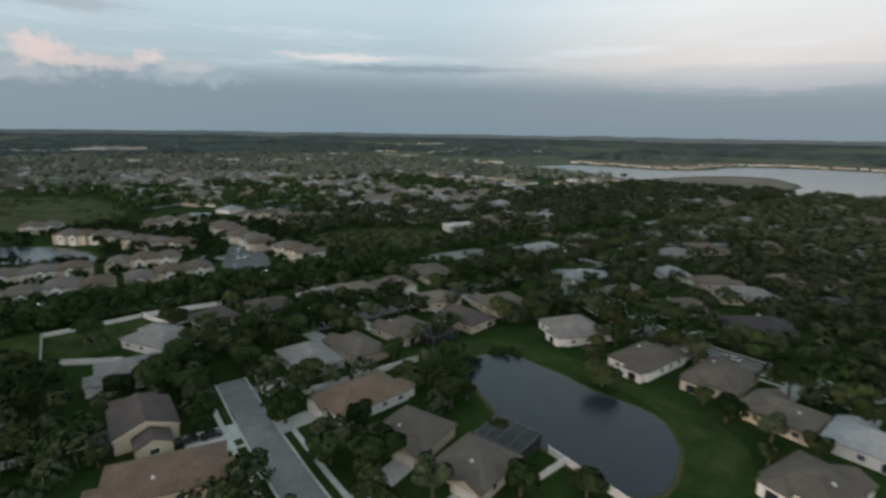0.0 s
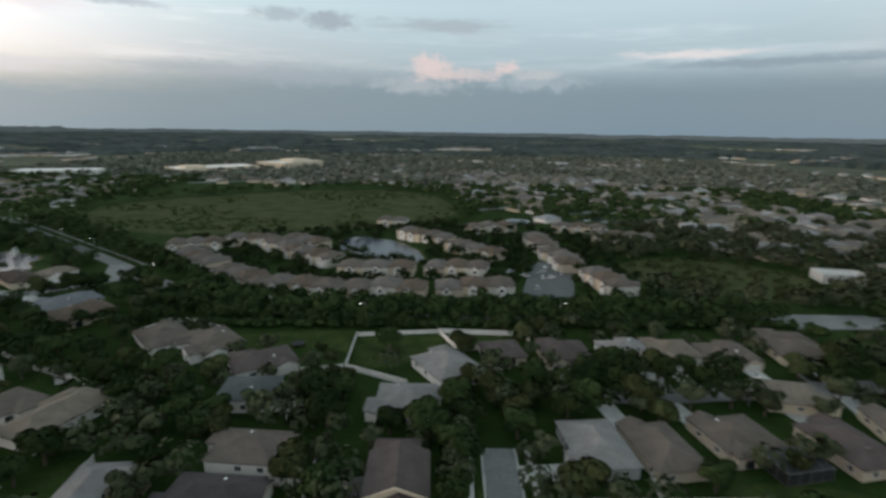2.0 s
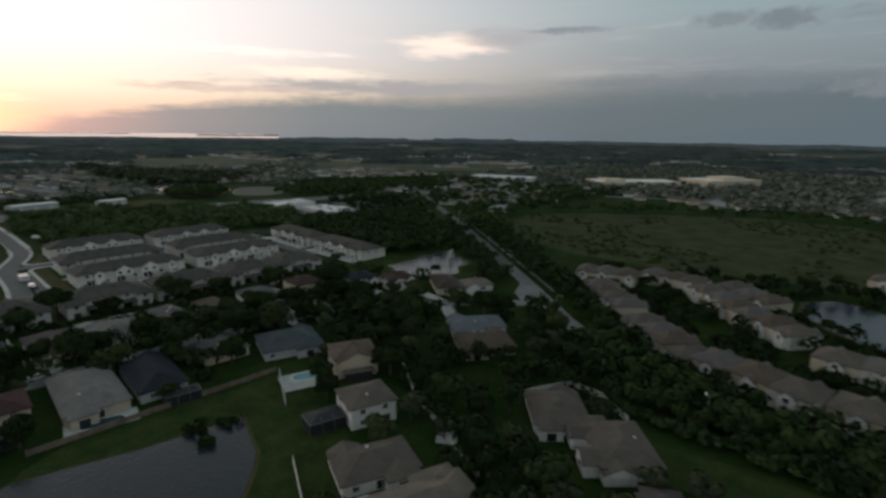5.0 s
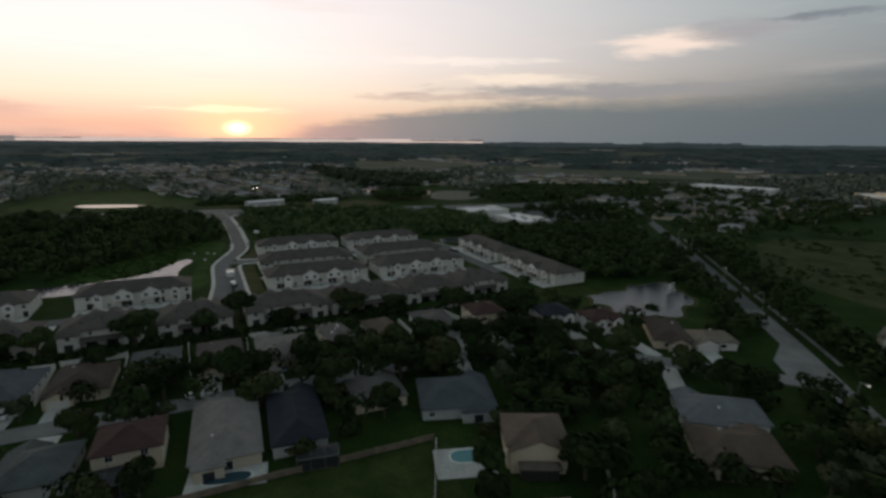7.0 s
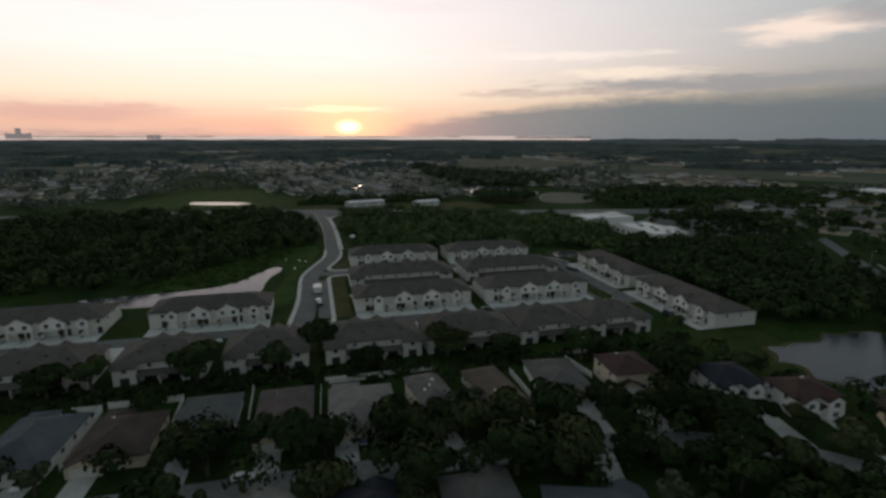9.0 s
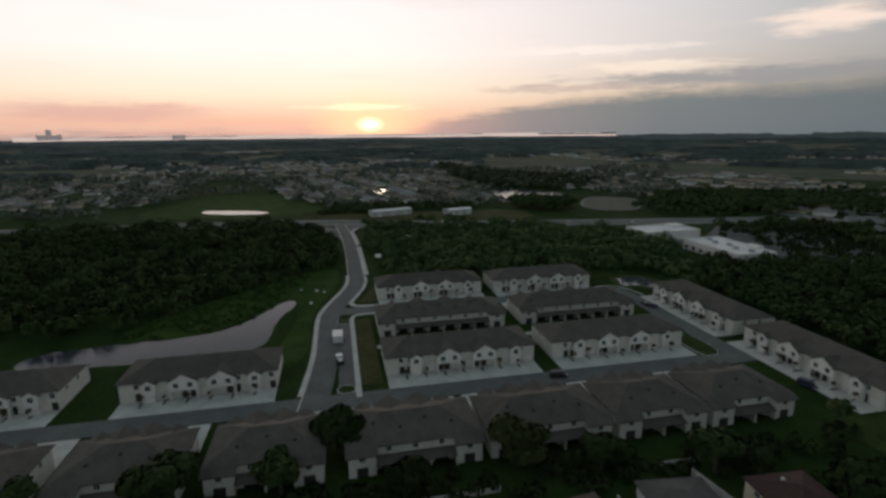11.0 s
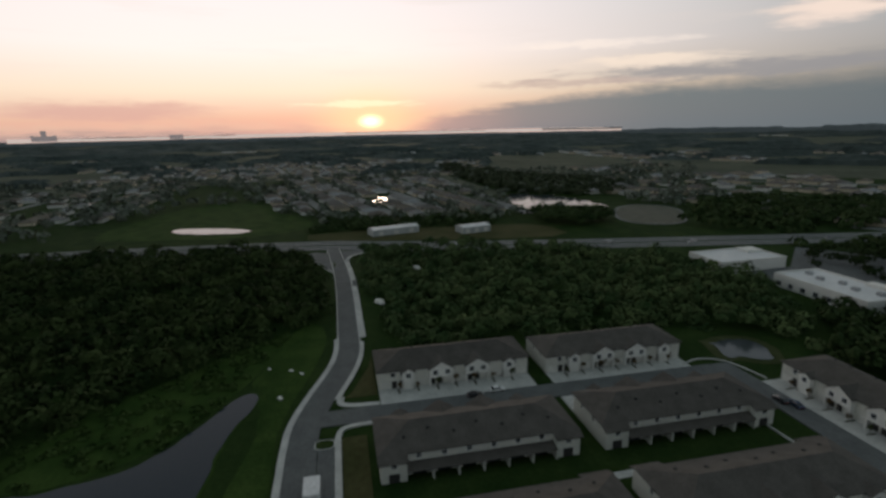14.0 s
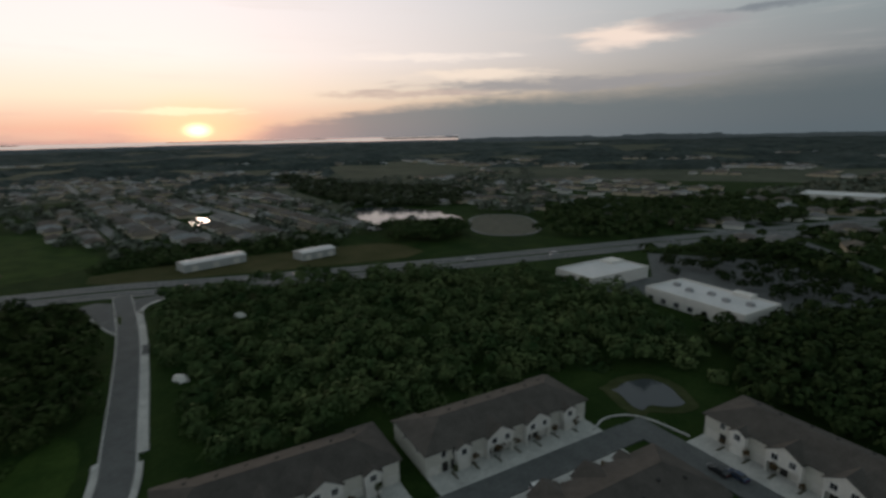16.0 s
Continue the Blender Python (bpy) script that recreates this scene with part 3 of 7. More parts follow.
def road(name, pts, width, mat, label, kerb=True, clear=True, z=0.22):
    root = thing(name, Matrix(), label, "road", "", "structure")
    part("carriageway", strip(Shape(), pts, -width / 2, width / 2, -0.2, z), mat, root)
    if kerb:
        for s in (-1, 1):
            a, b = sorted((s * width / 2, s * (width / 2 + 0.4)))
            part("kerb", strip(Shape(), pts, a, b, -0.2, 0.32), "concrete", root)
    if clear:
        keep_line(pts, width / 2 + 1.0)
    return root


def pavement(pts, a, b, z=0.30):
    single("pavement", strip(Shape(), pts, a, b, -0.2, z), "concrete", "pale concrete pavement along a road", "pavement", "structure")


new_road = road("road", ROAD_NEW, 7.3, "asphalt", "grey asphalt access road with pale kerbs", kerb=False)
part("kerb", strip(Shape(), ROAD_NEW, 3.65, 4.05, -0.2, 0.32), "concrete", new_road)
part("kerb", strip(Shape(), [p for p in ROAD_NEW if p[0] < -350], -4.05, -3.65, -0.2, 0.32), "concrete", new_road)
pavement([p for p in ROAD_NEW if -400 < p[0] < -275], 4.05, 5.3)
pavement([p for p in ROAD_NEW if -515 < p[0] < -392], -6.3, -4.05)
pavement(smooth_line([(-512, 131.2), (-520, 132), (-527, 136), (-530, 142)]), -0.9, 0.9)
sheet("ramp", [(-471, 132.6), (-471, 134.8), (-461, 134.8), (-461, 132.6)], "asphalt", 0.31, "dark ramp across a pale pavement", rounds=0, category="ramp")
pavement(smooth_line([(-488, 123.6), (-497, 119), (-510, 114.8), (-515, 113)]), -0.35, 0.35)
pavement([p for p in ROAD_NEW if -396 < p[0] < -352], -5.1, -4.05)
for (k, pts), lane_z in zip(TOWN.items(), (0.232, 0.244, 0.256)):
    road("road", pts, 7.4, "asphalt", "grey asphalt lane between townhouses", kerb=False, z=lane_z)
for k, pts in STREETS.items():
    road("road", pts, 7.0, "old_asphalt", "pale worn residential street", kerb=k not in ("west", "mid"))
    for s in (-1, 1) if k in ("near", "east") else ():
        pavement(pts, *sorted((s * 5.8, s * 6.9)), 0.2)
road("road", [p for p in COUNTY if p[0] < -158], 7.0, "asphalt", "dark grey tree lined county road", clear=False, kerb=False, z=0.216)
road("road", [p for p in COUNTY if p[0] > -175], 7.0, "old_asphalt", "pale grey tree lined county road", clear=False, kerb=False)
keep_line([p for p in COUNTY if p[0] < -88], 3.6)
sheet("road_mouth", [(-148.5, 282), (-141, 266), (-131, 257.5), (-117, 255), (-118, 259), (-132, 271)], "old_asphalt", 0.212, "pale asphalt where a street meets the county road", rounds=0, category="road")
single("pavement", strip(Shape(), [p for p in COUNTY if -300 < p[0] < -130], 7.4, 8.8, -0.2, 0.2), "old_asphalt", "worn grey path along a tree lined road", "pavement", "structure")
root = thing("highway", Matrix(), "wide divided highway with a grass median", "road", "", "structure")
part("carriageway", strip(Shape(), AVENUE, -11.5, -2.6, -0.2, 0.22), "asphalt", root)
part("carriageway", strip(Shape(), AVENUE, 2.6, 11.5, -0.2, 0.22), "asphalt", root)
for s in (-12.3, 12.3, -2.2, 2.2):
    part("shoulder", strip(Shape(), AVENUE, s - 0.7, s + 0.7, -0.2, 0.20), "old_asphalt", root)
for s in (-11.0, -7.0, -3.1, 3.1, 7.0, 11.0):
    part("lane_marking", strip(Shape(), AVENUE, s - 0.18, s + 0.16, 0.1, 0.26), "worn_paint", root)
keep_line(AVENUE, 15)
keep_ring([(-14, 171), (-13, 163), (7, 154), (9, 159), (-9, 170)])
keep_ring([(53, 242), (67, 293), (87, 294), (78, 251), (70, 222), (55, 218), (49, 223)])
keep_ring([(-566, 345), (-556, 375), (-575, 412), (-630, 440), (-655, 425), (-640, 385), (-600, 350)])
keep_ring([(-432, 322), (-413, 322), (-411, 353), (-366, 356), (-340, 420), (-420, 440), (-470, 400), (-434, 360)])
# parking bay beside the access road
sheet("parking_bay", [(-274, 118.8), (-333, 119.8), (-333, 123.5), (-274, 123.5)], "asphalt", 0.26, "asphalt parking bay beside a road", rounds=0, category="parking")
single("pavement", Shape().box(-333, -272, 123.6, 125.2, -0.2, 0.36), "concrete", "pale concrete pavement", "pavement", "structure")
pavement(smooth_line([(-353, 125.6), (-350, 124.8), (-347.8, 127.5), (-347.2, 136)]), -0.9, 0.9, 0.34)
pavement(smooth_line([(-333, 124.4), (-336.5, 125.2), (-337.8, 127.5), (-338, 134)]), -0.7, 0.7, 0.34)
sheet("pavement", [(145, 200), (151, 215), (182, 214), (177, 200)], "old_asphalt", 0.3, "pale paved forecourt beside the county road", rounds=0, category="pavement")

# ---- houses ----
def window_meshes(w, h):
    key = ("win", w, h)
    if key not in CACHE:
        f = Shape().box(-w / 2, w / 2, -0.06, 0.0, -0.10, 0.0).box(-w / 2, w / 2, -0.06, 0.0, h, h + 0.10).box(-w / 2 - 0.1, -w / 2, -0.06, 0, -0.1, h + 0.1).box(w / 2, w / 2 + 0.1, -0.06, 0, -0.1, h + 0.1).box(-0.03, 0.03, -0.05, 0, 0, h)
        p = Shape().box(-w / 2, w / 2, -0.03, 0.0, 0, h)
        CACHE[key] = f.mesh("window", "trim_white"), p.mesh("pane", "pane")
    return CACHE[key]


CACHE = {}


def window(parent, x, y, z, w, h, turn=0):
    """A window on a wall whose outside faces local -y, turned about z."""
    f, p = window_meshes(w, h)
    ob = part("window", f, None, parent, at=pose(x, y, z, 0, 0, turn))
    part("pane", p, None, ob)


def side_frames(w, d):
    """Each wall's middle, length and turn so that its outside faces local -y."""
    return [((0, -d / 2), w, 0), ((w / 2, 0), d, 90), ((0, d / 2), w, 180), ((-w / 2, 0), d, -90)]


def all_streets():
    return list(STREETS.values())


def house(x, y, w, d, yaw, h=2.9, roof="tan", wall="white", gable=None, label="", pitch=0.42, drive=True, seed=0, group="houses"):
    rng = random.Random(seed * 7 + int(x * 3) + int(y))
    at = pose(x, y, 0, 0, 0, yaw)
    names = {"tan": "tan", "brown": "brown", "dark": "dark brown", "grey": "grey", "light": "pale grey", "slate": "dark green-grey", "navy": "near-black", "blue": "blue-grey", "red": "dark red", "rust": "rust brown", "mauve": "dull purple-brown", "ash": "ash grey", "steel": "steel blue", "umber": "umber brown", "clay": "clay brown", "pebble": "pale pebble grey"}
    storey = "two-storey" if h > 4 else "single-storey"
    ob = thing("house", at, label or f"{storey} {wall} stucco house with {names[roof]} shingle hip roof", "house", group)
    part("wall", Shape().box(-w / 2, w / 2, -d / 2, d / 2, 0, h), "wall_" + wall, ob)
    rise = pitch * min(w, d) / 2
    part("roof", Shape().hip(w, d, h + 0.12, rise), "roof_" + roof, ob)
    sides = side_frames(w, d)
    # the side towards the nearest street carries the garage
    best, front = 1e9, 0
    for k, ((sx, sy), ln, turn) in enumerate(sides):
        q = at @ Vector((sx * 1.6, sy * 1.6, 0))
        for pts in all_streets():
            r = near_line(q.x, q.y, pts)
            if r < best:
                best, front = r, k
    gab = rng.choice((0, 1, 2, 3)) if gable is None else gable
    for k, ((sx, sy), ln, turn) in enumerate(sides):
        f = pose(sx, sy, 0, 0, 0, turn)
        if k == front and ln > 8:
            gx = (ln / 2 - 3.4) * rng.choice((-1, 1))
            wing = part("wing", Shape().gable_wall(-3.3, 3.3, -1.6, 0, 0, 2.7, 1.5), "wall_" + wall, ob, at=f @ pose(gx, 0, 0))
            part("wing_roof", Shape().gable(-3.3, 3.3, -1.6, 3.2, 2.75, 1.5), "roof_" + roof, ob, at=f @ pose(gx, 0, 0))
            part("garage_door", Shape().box(-2.4, 2.4, -0.06, 0, 0, 2.1), "door_panel", wing, at=pose(0, -1.6, 0.02))
            part("front_door", Shape().box(-0.5, 0.5, -0.08, 0, 0.05, 2.1), "dark_infill", ob, at=f @ pose(-gx * 0.25, 0, 0))
            window(ob, *(f @ Vector((-gx * 0.75, 0, 0.9))), 1.6, 1.2, turn)
            if drive and best < 30:
                q = at @ f @ Vector((gx, -1.6, 0))
                e, reach = at @ f @ Vector((gx, -1.6 - max(best, 6) - 2, 0)), 0
                for st in range(2, 30):
                    e = at @ f @ Vector((gx, -1.6 - st, 0))
                    if min(near_line(e.x, e.y, pts) for pts in all_streets()) < 4:
                        reach = st
                        break
                if reach:
                    u = (Vector((e.x, e.y)) - Vector((q.x, q.y))).normalized()
                    line = [(q.x, q.y), (q.x + u.x * reach, q.y + u.y * reach)]
                    DRIVES.append(line)
                    keep_line(line, 2.6)
        else:
            n = max(1, int(ln / 4.5))
            for i in range(n):
                if rng.random() < 0.75:
                    px = -ln / 2 + ln * (i + 0.5) / n
                    big = k == (front + 2) % 4 and i == n // 2
                    window(ob, *(f @ Vector((px, 0, 0.15 if big else 0.95))), 2.4 if big else 1.3, 2.0 if big else 1.15, turn)
                    if h > 4:
                        window(ob, *(f @ Vector((px, 0, 3.6))), 1.3, 1.2, turn)
    if w > 13.5 and h < 4:
        # a lower hipped wing at the back
        (sx, sy), ln, turn = sides[(front + 2) % 4]
        f = pose(sx, sy, 0, 0, 0, turn) @ pose(rng.choice((-1, 1)) * ln * 0.24, 0, 0)
        ww = ln * 0.42
        rear = part("rear_wing", Shape().box(-ww / 2, ww / 2, -2.4, 0, 0, h - 0.02), "wall_" + wall, ob, at=f)
        part("rear_roof", Shape().hip(ww, 8.4, h + 0.10, min(ww, 8.4) * 0.2, 0.4, 0, 1.8), "roof_" + roof, rear)
        part("rear_window", Shape().box(-1.1, 1.1, -2.45, -2.4, 0.1, 2.1), "pane", rear)
    if w * d > 120 and rng.random() < 0.6:
        part("vent", Shape().box(-0.25, 0.25, -0.25, 0.25, -0.3, 0.35), "metal_white", ob, at=pose(rng.uniform(-w / 5, w / 5), rng.choice((-1, 1)) * d / 4, h + 0.12 + rise * 0.55))
    PLANS.append((x, y, w / 2 + 0.8, d / 2 + 0.8, math.cos(radians(yaw)), math.sin(radians(yaw))))
    return ob


DRIVES = []
HOUSES = [
    # x, y, width, depth, yaw, eave, roof, wall
    (51, 101, 19, 12.5, 6, 2.9, "rust", "white"), (53, 81, 13, 12, -70, 2.9, "brown", "beige"), (8, 95, 20, 12, -12, 2.9, "rust", "cream"),
    (7, 146.8, 14, 14, -2, 2.9, "grey", "white"), (17.8, 166.5, 14, 17, 30, 2.9, "grey", "white"),
    (35, 176, 11.5, 12, 10, 2.9, "mauve", "beige"), (54, 175.8, 14, 13, 4, 2.9, "mauve", "beige"), (73, 176.5, 14, 12.5, 2, 2.9, "grey", "white"),
    (88, 177, 14, 12.5, 4, 2.9, "tan", "white"), (104, 175, 15, 12, 0, 2.9, "brown", "beige"), (128, 178, 15, 12, -4, 2.9, "brown", "cream"),
    (49, 128, 12, 17, 4, 2.9, "grey", "grey"), (63, 127, 11, 16.5, 8, 2.9, "brown", "beige"), (82, 132, 14, 12, 10, 2.9, "brown", "beige"),
    (105, 128, 12, 16.5, 10, 2.9, "mauve", "beige"), (126, 133, 17, 14, -10, 2.9, "brown", "cream"), (128, 100, 16, 17, -18, 2.9, "pebble", "white"),
    (127, 73, 18, 12.4, 0, 2.9, "brown", "white"), (133, 55, 17, 12.5, 4, 2.9, "brown", "beige"), (126, 38, 12, 15, 0, 2.9, "brown", "cream"),
    (128, 20, 12, 18, 3, 2.9, "light", "white"), (104, 24, 14, 12, -6, 2.9, "brown", "white"), (182, 138, 16, 12.2, -34, 2.9, "light", "white"),
    (175, 115, 18, 12, -12, 2.9, "tan", "cream"), (180, 66, 20, 14, -40, 2.9, "dark", "cream"), (213, 84, 20, 14, -45, 2.9, "grey", "cream"),
    (219, 118, 12, 14, -34, 2.9, "light", "white"), (222, 100, 16, 11, -34, 2.9, "brown", "beige"), (284, 136, 18, 14, -33, 2.9, "brown", "beige"),
    (258, 139, 17, 14, -33, 2.9, "grey", "white"), (107, 150, 14, 12, -12, 2.9, "tan", "cream"), (130, 186, 15, 10, -6, 2.9, "brown", "beige"),
    (206, 188, 26, 12, -6, 2.9, "light", "white"), (246, 190, 20, 12, 0, 2.9, "tan", "beige"), (178, 92, 16, 12, -25, 2.9, "brown", "beige"),
    (-33, 150.6, 13.5, 12, 3, 3.5, "slate", "white"), (-35.8, 168.8, 17, 11.5, 31, 2.9, "mauve", "white"), (-55.5, 182.5, 17, 12.6, -47, 3.2, "brown", "white"), (-73.6, 187, 16, 13, -48, 2.9, "brown", "white"),
    (-125.3, 219, 19, 12, 52, 2.9, "blue", "white"), (-113, 208, 17.5, 13, 52, 2.9, "clay", "cream"), (-90, 142, 16, 11, 68, 2.9, "brown", "white"),
    (-74, 140, 21, 11, 70, 2.9, "tan", "white"), (-108.9, 155.3, 11.5, 11, 72, 5.4, "brown", "white"), (-133.2, 169.8, 12.5, 12, 64, 5.4, "clay", "cream"),
    (-159.5, 164, 18, 16, 72, 2.9, "steel", "grey"), (-170.2, 146, 13, 13, 87, 2.9, "ash", "cream"), (-207.5, 128.2, 15, 19, 88, 2.9, "pebble", "cream"),
    (-167, 109.8, 13.6, 26, 87, 2.9, "pebble", "beige"), (-165.5, 124.8, 11.4, 24, 86, 2.9, "navy", "grey"), (-167.2, 91.4, 12.4, 12, 88, 5.2, "red", "cream"),
    (-210, 58.5, 14, 20, 86, 2.9, "steel", "white"), (-208, 76.3, 14, 17, 88, 2.9, "umber", "cream"), (-212, 93, 12.5, 18, 88, 2.9, "slate", "grey"),
    (-210, 110.3, 12.2, 21, 89, 2.9, "mauve", "cream"), (-208, 145, 8.2, 15, 97, 5.0, "ash", "cream"), (-209.6, 162.3, 9.5, 20, 96, 2.9, "clay", "sand"),
    (-211, 181.2, 13, 19, 83, 2.9, "ash", "white"), (-208.3, 200.3, 12, 12.4, 86, 5.4, "red", "cream"), (-196.5, 222.6, 12.4, 11.5, 80, 5.4, "navy", "white"),
    (-186, 235.8, 12.5, 10, 82, 5.0, "red", "white"), (-168.5, 250, 21, 11, -37, 2.9, "umber", "cream"), (-158, 259, 13, 10, 60, 2.9, "tan", "white"),
    (-167, 74.8, 13, 14, 84, 2.9, "slate", "grey"), (-25, 127, 14, 11, -6, 2.9, "brown", "white"), (-27, 112, 16, 11, -5, 2.9, "dark", "beige"),
    (-166, 54, 12, 12, 86, 2.9, "ash", "white"), (-206, 46, 13, 14, 90, 2.9, "brown", "beige"),
    (57, 65, 12, 12, -75, 2.9, "brown", "beige"), (-50.5, 113.5, 8.5, 15, 4, 2.9, "grey", "white"), (-75, 107, 17, 13.5, 2, 2.9, "grey", "white"),
]
for i, (x, y, w, d, yaw, h, roof, wall) in enumerate(HOUSES):
    ob = house(x, y, w, d, yaw, h, roof, wall, seed=i)
    if (x, y) == (-55.5, 182.5):
        for gx, gw in ((-4.6, 4.6), (4.4, 6.0)):
            wing = part("gable_wing", Shape().gable_wall(-gw / 2, gw / 2, -3.4, 0, 0, 3.2, gw * 0.24), "wall_white", ob, "white gabled wing", pose(gx, -d / 2, 0))
            part("gable_roof", Shape().gable(-gw / 2, gw / 2, -3.4, 5.0, 3.25, gw * 0.24, 0.4), "roof_brown", wing)
            window(wing, 0, -3.4, 0.9, 1.6, 1.3)
    if (x, y) == (-133.2, 169.8):
        bay = part("gable_bay", Shape().gable_wall(-5.6, 5.6, -1.5, 0, 0, 5.3, 2.2), "wall_cream", ob, "cream gabled front", pose(0, -d / 2, 0))
        part("gable_roof", Shape().gable(-5.6, 5.6, -1.5, 6, 5.35, 2.2, 0.5), "roof_clay", bay)
        part("porch_roof", Shape().hip(8, 2.4, 2.7, 0.7, 0.3, 0, -2.75), "roof_brown", bay)
        part("porch", Shape().box(-3.8, 3.8, -3.8, -1.5, 0, 2.5), "dark_infill", bay, "dark screened porch")
    if (x, y) in ((-196.5, 222.6), (-186, 235.8)):
        # two pale gables towards the street
        for gx in (-3.4, 3.2):
            wing = part("gable_wing", Shape().gable_wall(-2.1, 2.1, -2.2, 0, 0, h - 0.2, 1.3), "wall_white", ob, "white gabled wing", pose(gx, -d / 2, 0))
            part("gable_roof", Shape().gable(-2.1, 2.1, -2.2, 3.0, h - 0.15, 1.3, 0.3), "roof_" + roof, wing)
            window(wing, 0, -2.2, 3.2, 1.4, 1.3)
            window(wing, 0, -2.2, 0.8, 1.4, 1.3)
    if (x, y) in ((-165.5, 124.8), (-207.5, 128.2), (-208, 145)):
        for k in range(3):
            part("skylight", Shape().box(-0.3, 0.3, -0.3, 0.3, -0.3, 0.25), "trim_white", ob, at=pose(-2 + 1.6 * k, (-2.2, -1.2, 1.5)[k], h + 0.1 + (0.9, 1.4, 1.3)[k]))


def gabled_house(x, y, w, d):
    """A house whose steep gable faces the near street, with a lower gabled garage before it and a lean-to at its side."""
    ob = thing("house", pose(x, y, 0), "cream stucco house with two stepped gables and purple-brown roof", "house", "houses")
    part("wall", Shape().gable_wall(-w / 2, w / 2, -d / 2, d / 2, 0, 3.8, 2.3), "wall_cream", ob)
    part("roof", Shape().gable(-w / 2, w / 2, -d / 2, d / 2, 3.85, 2.3, 0.4), "roof_mauve", ob)
    part("verge_board", Shape().gable(-w / 2 + 0.1, w / 2 - 0.1, -d / 2 - 0.42, -d / 2 - 0.36, 3.62, 2.3, 0.3), "wall_cream", ob, "pale verge board")
    bay = part("garage", Shape().gable_wall(-3.3, 3.3, -5.3, 0, 0, 3.0, 1.5), "wall_cream", ob, "lower cream gabled garage", pose(0.6, -d / 2, 0))
    part("garage_roof", Shape().gable(-3.3, 3.3, -5.3, 0, 3.05, 1.5, 0.35), "roof_mauve", bay)
    part("garage_door", Shape().box(0, 0.06, -2.3, 2.3, 0.02, 2.15), "door_panel", bay, at=pose(3.3, -2.7, 0))
    window(bay, 0, -5.3, 1.0, 1.6, 1.2)
    side = part("lean_to", Shape().box(-3.2, 0, -3, 3, 0, 2.2), "dark_infill", ob, "dark screened lean-to", pose(-w / 2, -d / 2 + 3.4, 0))
    part("lean_to_roof", Shape().add([(-3.6, -3.3, 2.25), (-0.02, -3.3, 3.0), (-0.02, 3.3, 3.0), (-3.6, 3.3, 2.25), (-3.6, -3.3, 2.1), (-0.02, -3.3, 2.85), (-0.02, 3.3, 2.85), (-3.6, 3.3, 2.1)], [(0, 1, 2, 3), (7, 6, 5, 4), (0, 4, 5, 1), (1, 5, 6, 2), (2, 6, 7, 3), (3, 7, 4, 0)]), "roof_dark", side)
    part("rear_block", Shape().box(-4.6, 4.6, 0, 4.0, 0, 3.4), "wall_cream", ob, at=pose(-0.6, d / 2, 0))
    part("rear_roof", Shape().hip(9.2, 5.0, 3.5, 1.3, 0.4, -0.6, d / 2 + 1.6), "roof_mauve", ob)
    for yy in (-3.5, 0.5, 4.5):
        window(ob, w / 2, yy, 1.0, 1.3, 1.2, 90)
        window(ob, -w / 2, yy + 2, 1.0, 1.3, 1.2, -90)
    PLANS.append((x, y, w / 2 + 0.8, d / 2 + 4, 1.0, 0.0))
    PLANS.append((x + 0.6, y - d / 2 - 2.6, 3.8, 3.0, 1.0, 0.0))


gabled_house(6.9, 117.6, 11.8, 13.6)
keep_ring([(12.8, 110.6), (23.4, 109.5), (23.4, 99.5), (12.8, 99.5)])
single("driveway", Shape().prism([(12.9, 110.4), (23.4, 109.2), (23.4, 99.4), (12.9, 99.8)][::-1], -0.2, 0.12), "concrete", "pale concrete driveway beside a gabled house", "driveway", "structure", "driveways")
for ring in ([(22.2, 119.5), (24.2, 119.8), (24.2, 110.2), (22.2, 109.8)], [(16.2, 104.2), (19.6, 103.4), (19.6, 100.4), (15.9, 100.6)], [(21.6, 102.6), (23.2, 102.6), (23.2, 100.2), (21.6, 100.2)]):
    single("lawn", Shape().prism(ring[::-1], -0.2, 0.24), "lawn", "small patch of lawn between driveways", "lawn", "structure", "lawn patches")
for line in DRIVES:
    single("driveway", strip(Shape(), line, -2.5, 2.5, -0.2, 0.12), "concrete", "pale concrete driveway leading to a garage", "driveway", "structure", "driveways")

# far houses: the nearest are things of their own, the rest one mesh
FAR_KINDS = [(16, 12, "villa", "cream"), (14, 13, "grey", "white"), (18, 12, "tan", "cream"), (15, 12, "brown", "white"), (16, 13, "light", "white")]
FAR_MADE, PLANS_FAR, FAR_REST, FAR_STREETS = {}, [], [], Shape()


def far_house(kind, x, y, yaw):
    w, d, roof, wall = FAR_KINDS[kind]
    PLANS_FAR.append((x, y))
    if len(FAR_SINGLE) >= 110 or math.hypot(x + 200, y - 150) > 640:
        FAR_REST.append((kind, x, y, yaw))
        return
    FAR_SINGLE.append((x, y))
    if kind not in FAR_MADE:
        ob = thing("house", pose(x, y, 0, 0, 0, yaw), "distant single-storey stucco house with shingle hip roof", "house", "houses of far districts")
        part("wall", Shape().box(-w / 2, w / 2, -d / 2, d / 2, 0, 3.0), "wall_" + wall, ob)
        part("roof", Shape().hip(w, d, 3.1, 2.6), "roof_" + roof, ob)
        FAR_MADE[kind] = ob
    else:
        copy_thing(FAR_MADE[kind], pose(x, y, 0, 0, 0, yaw))


FAR_SINGLE = []


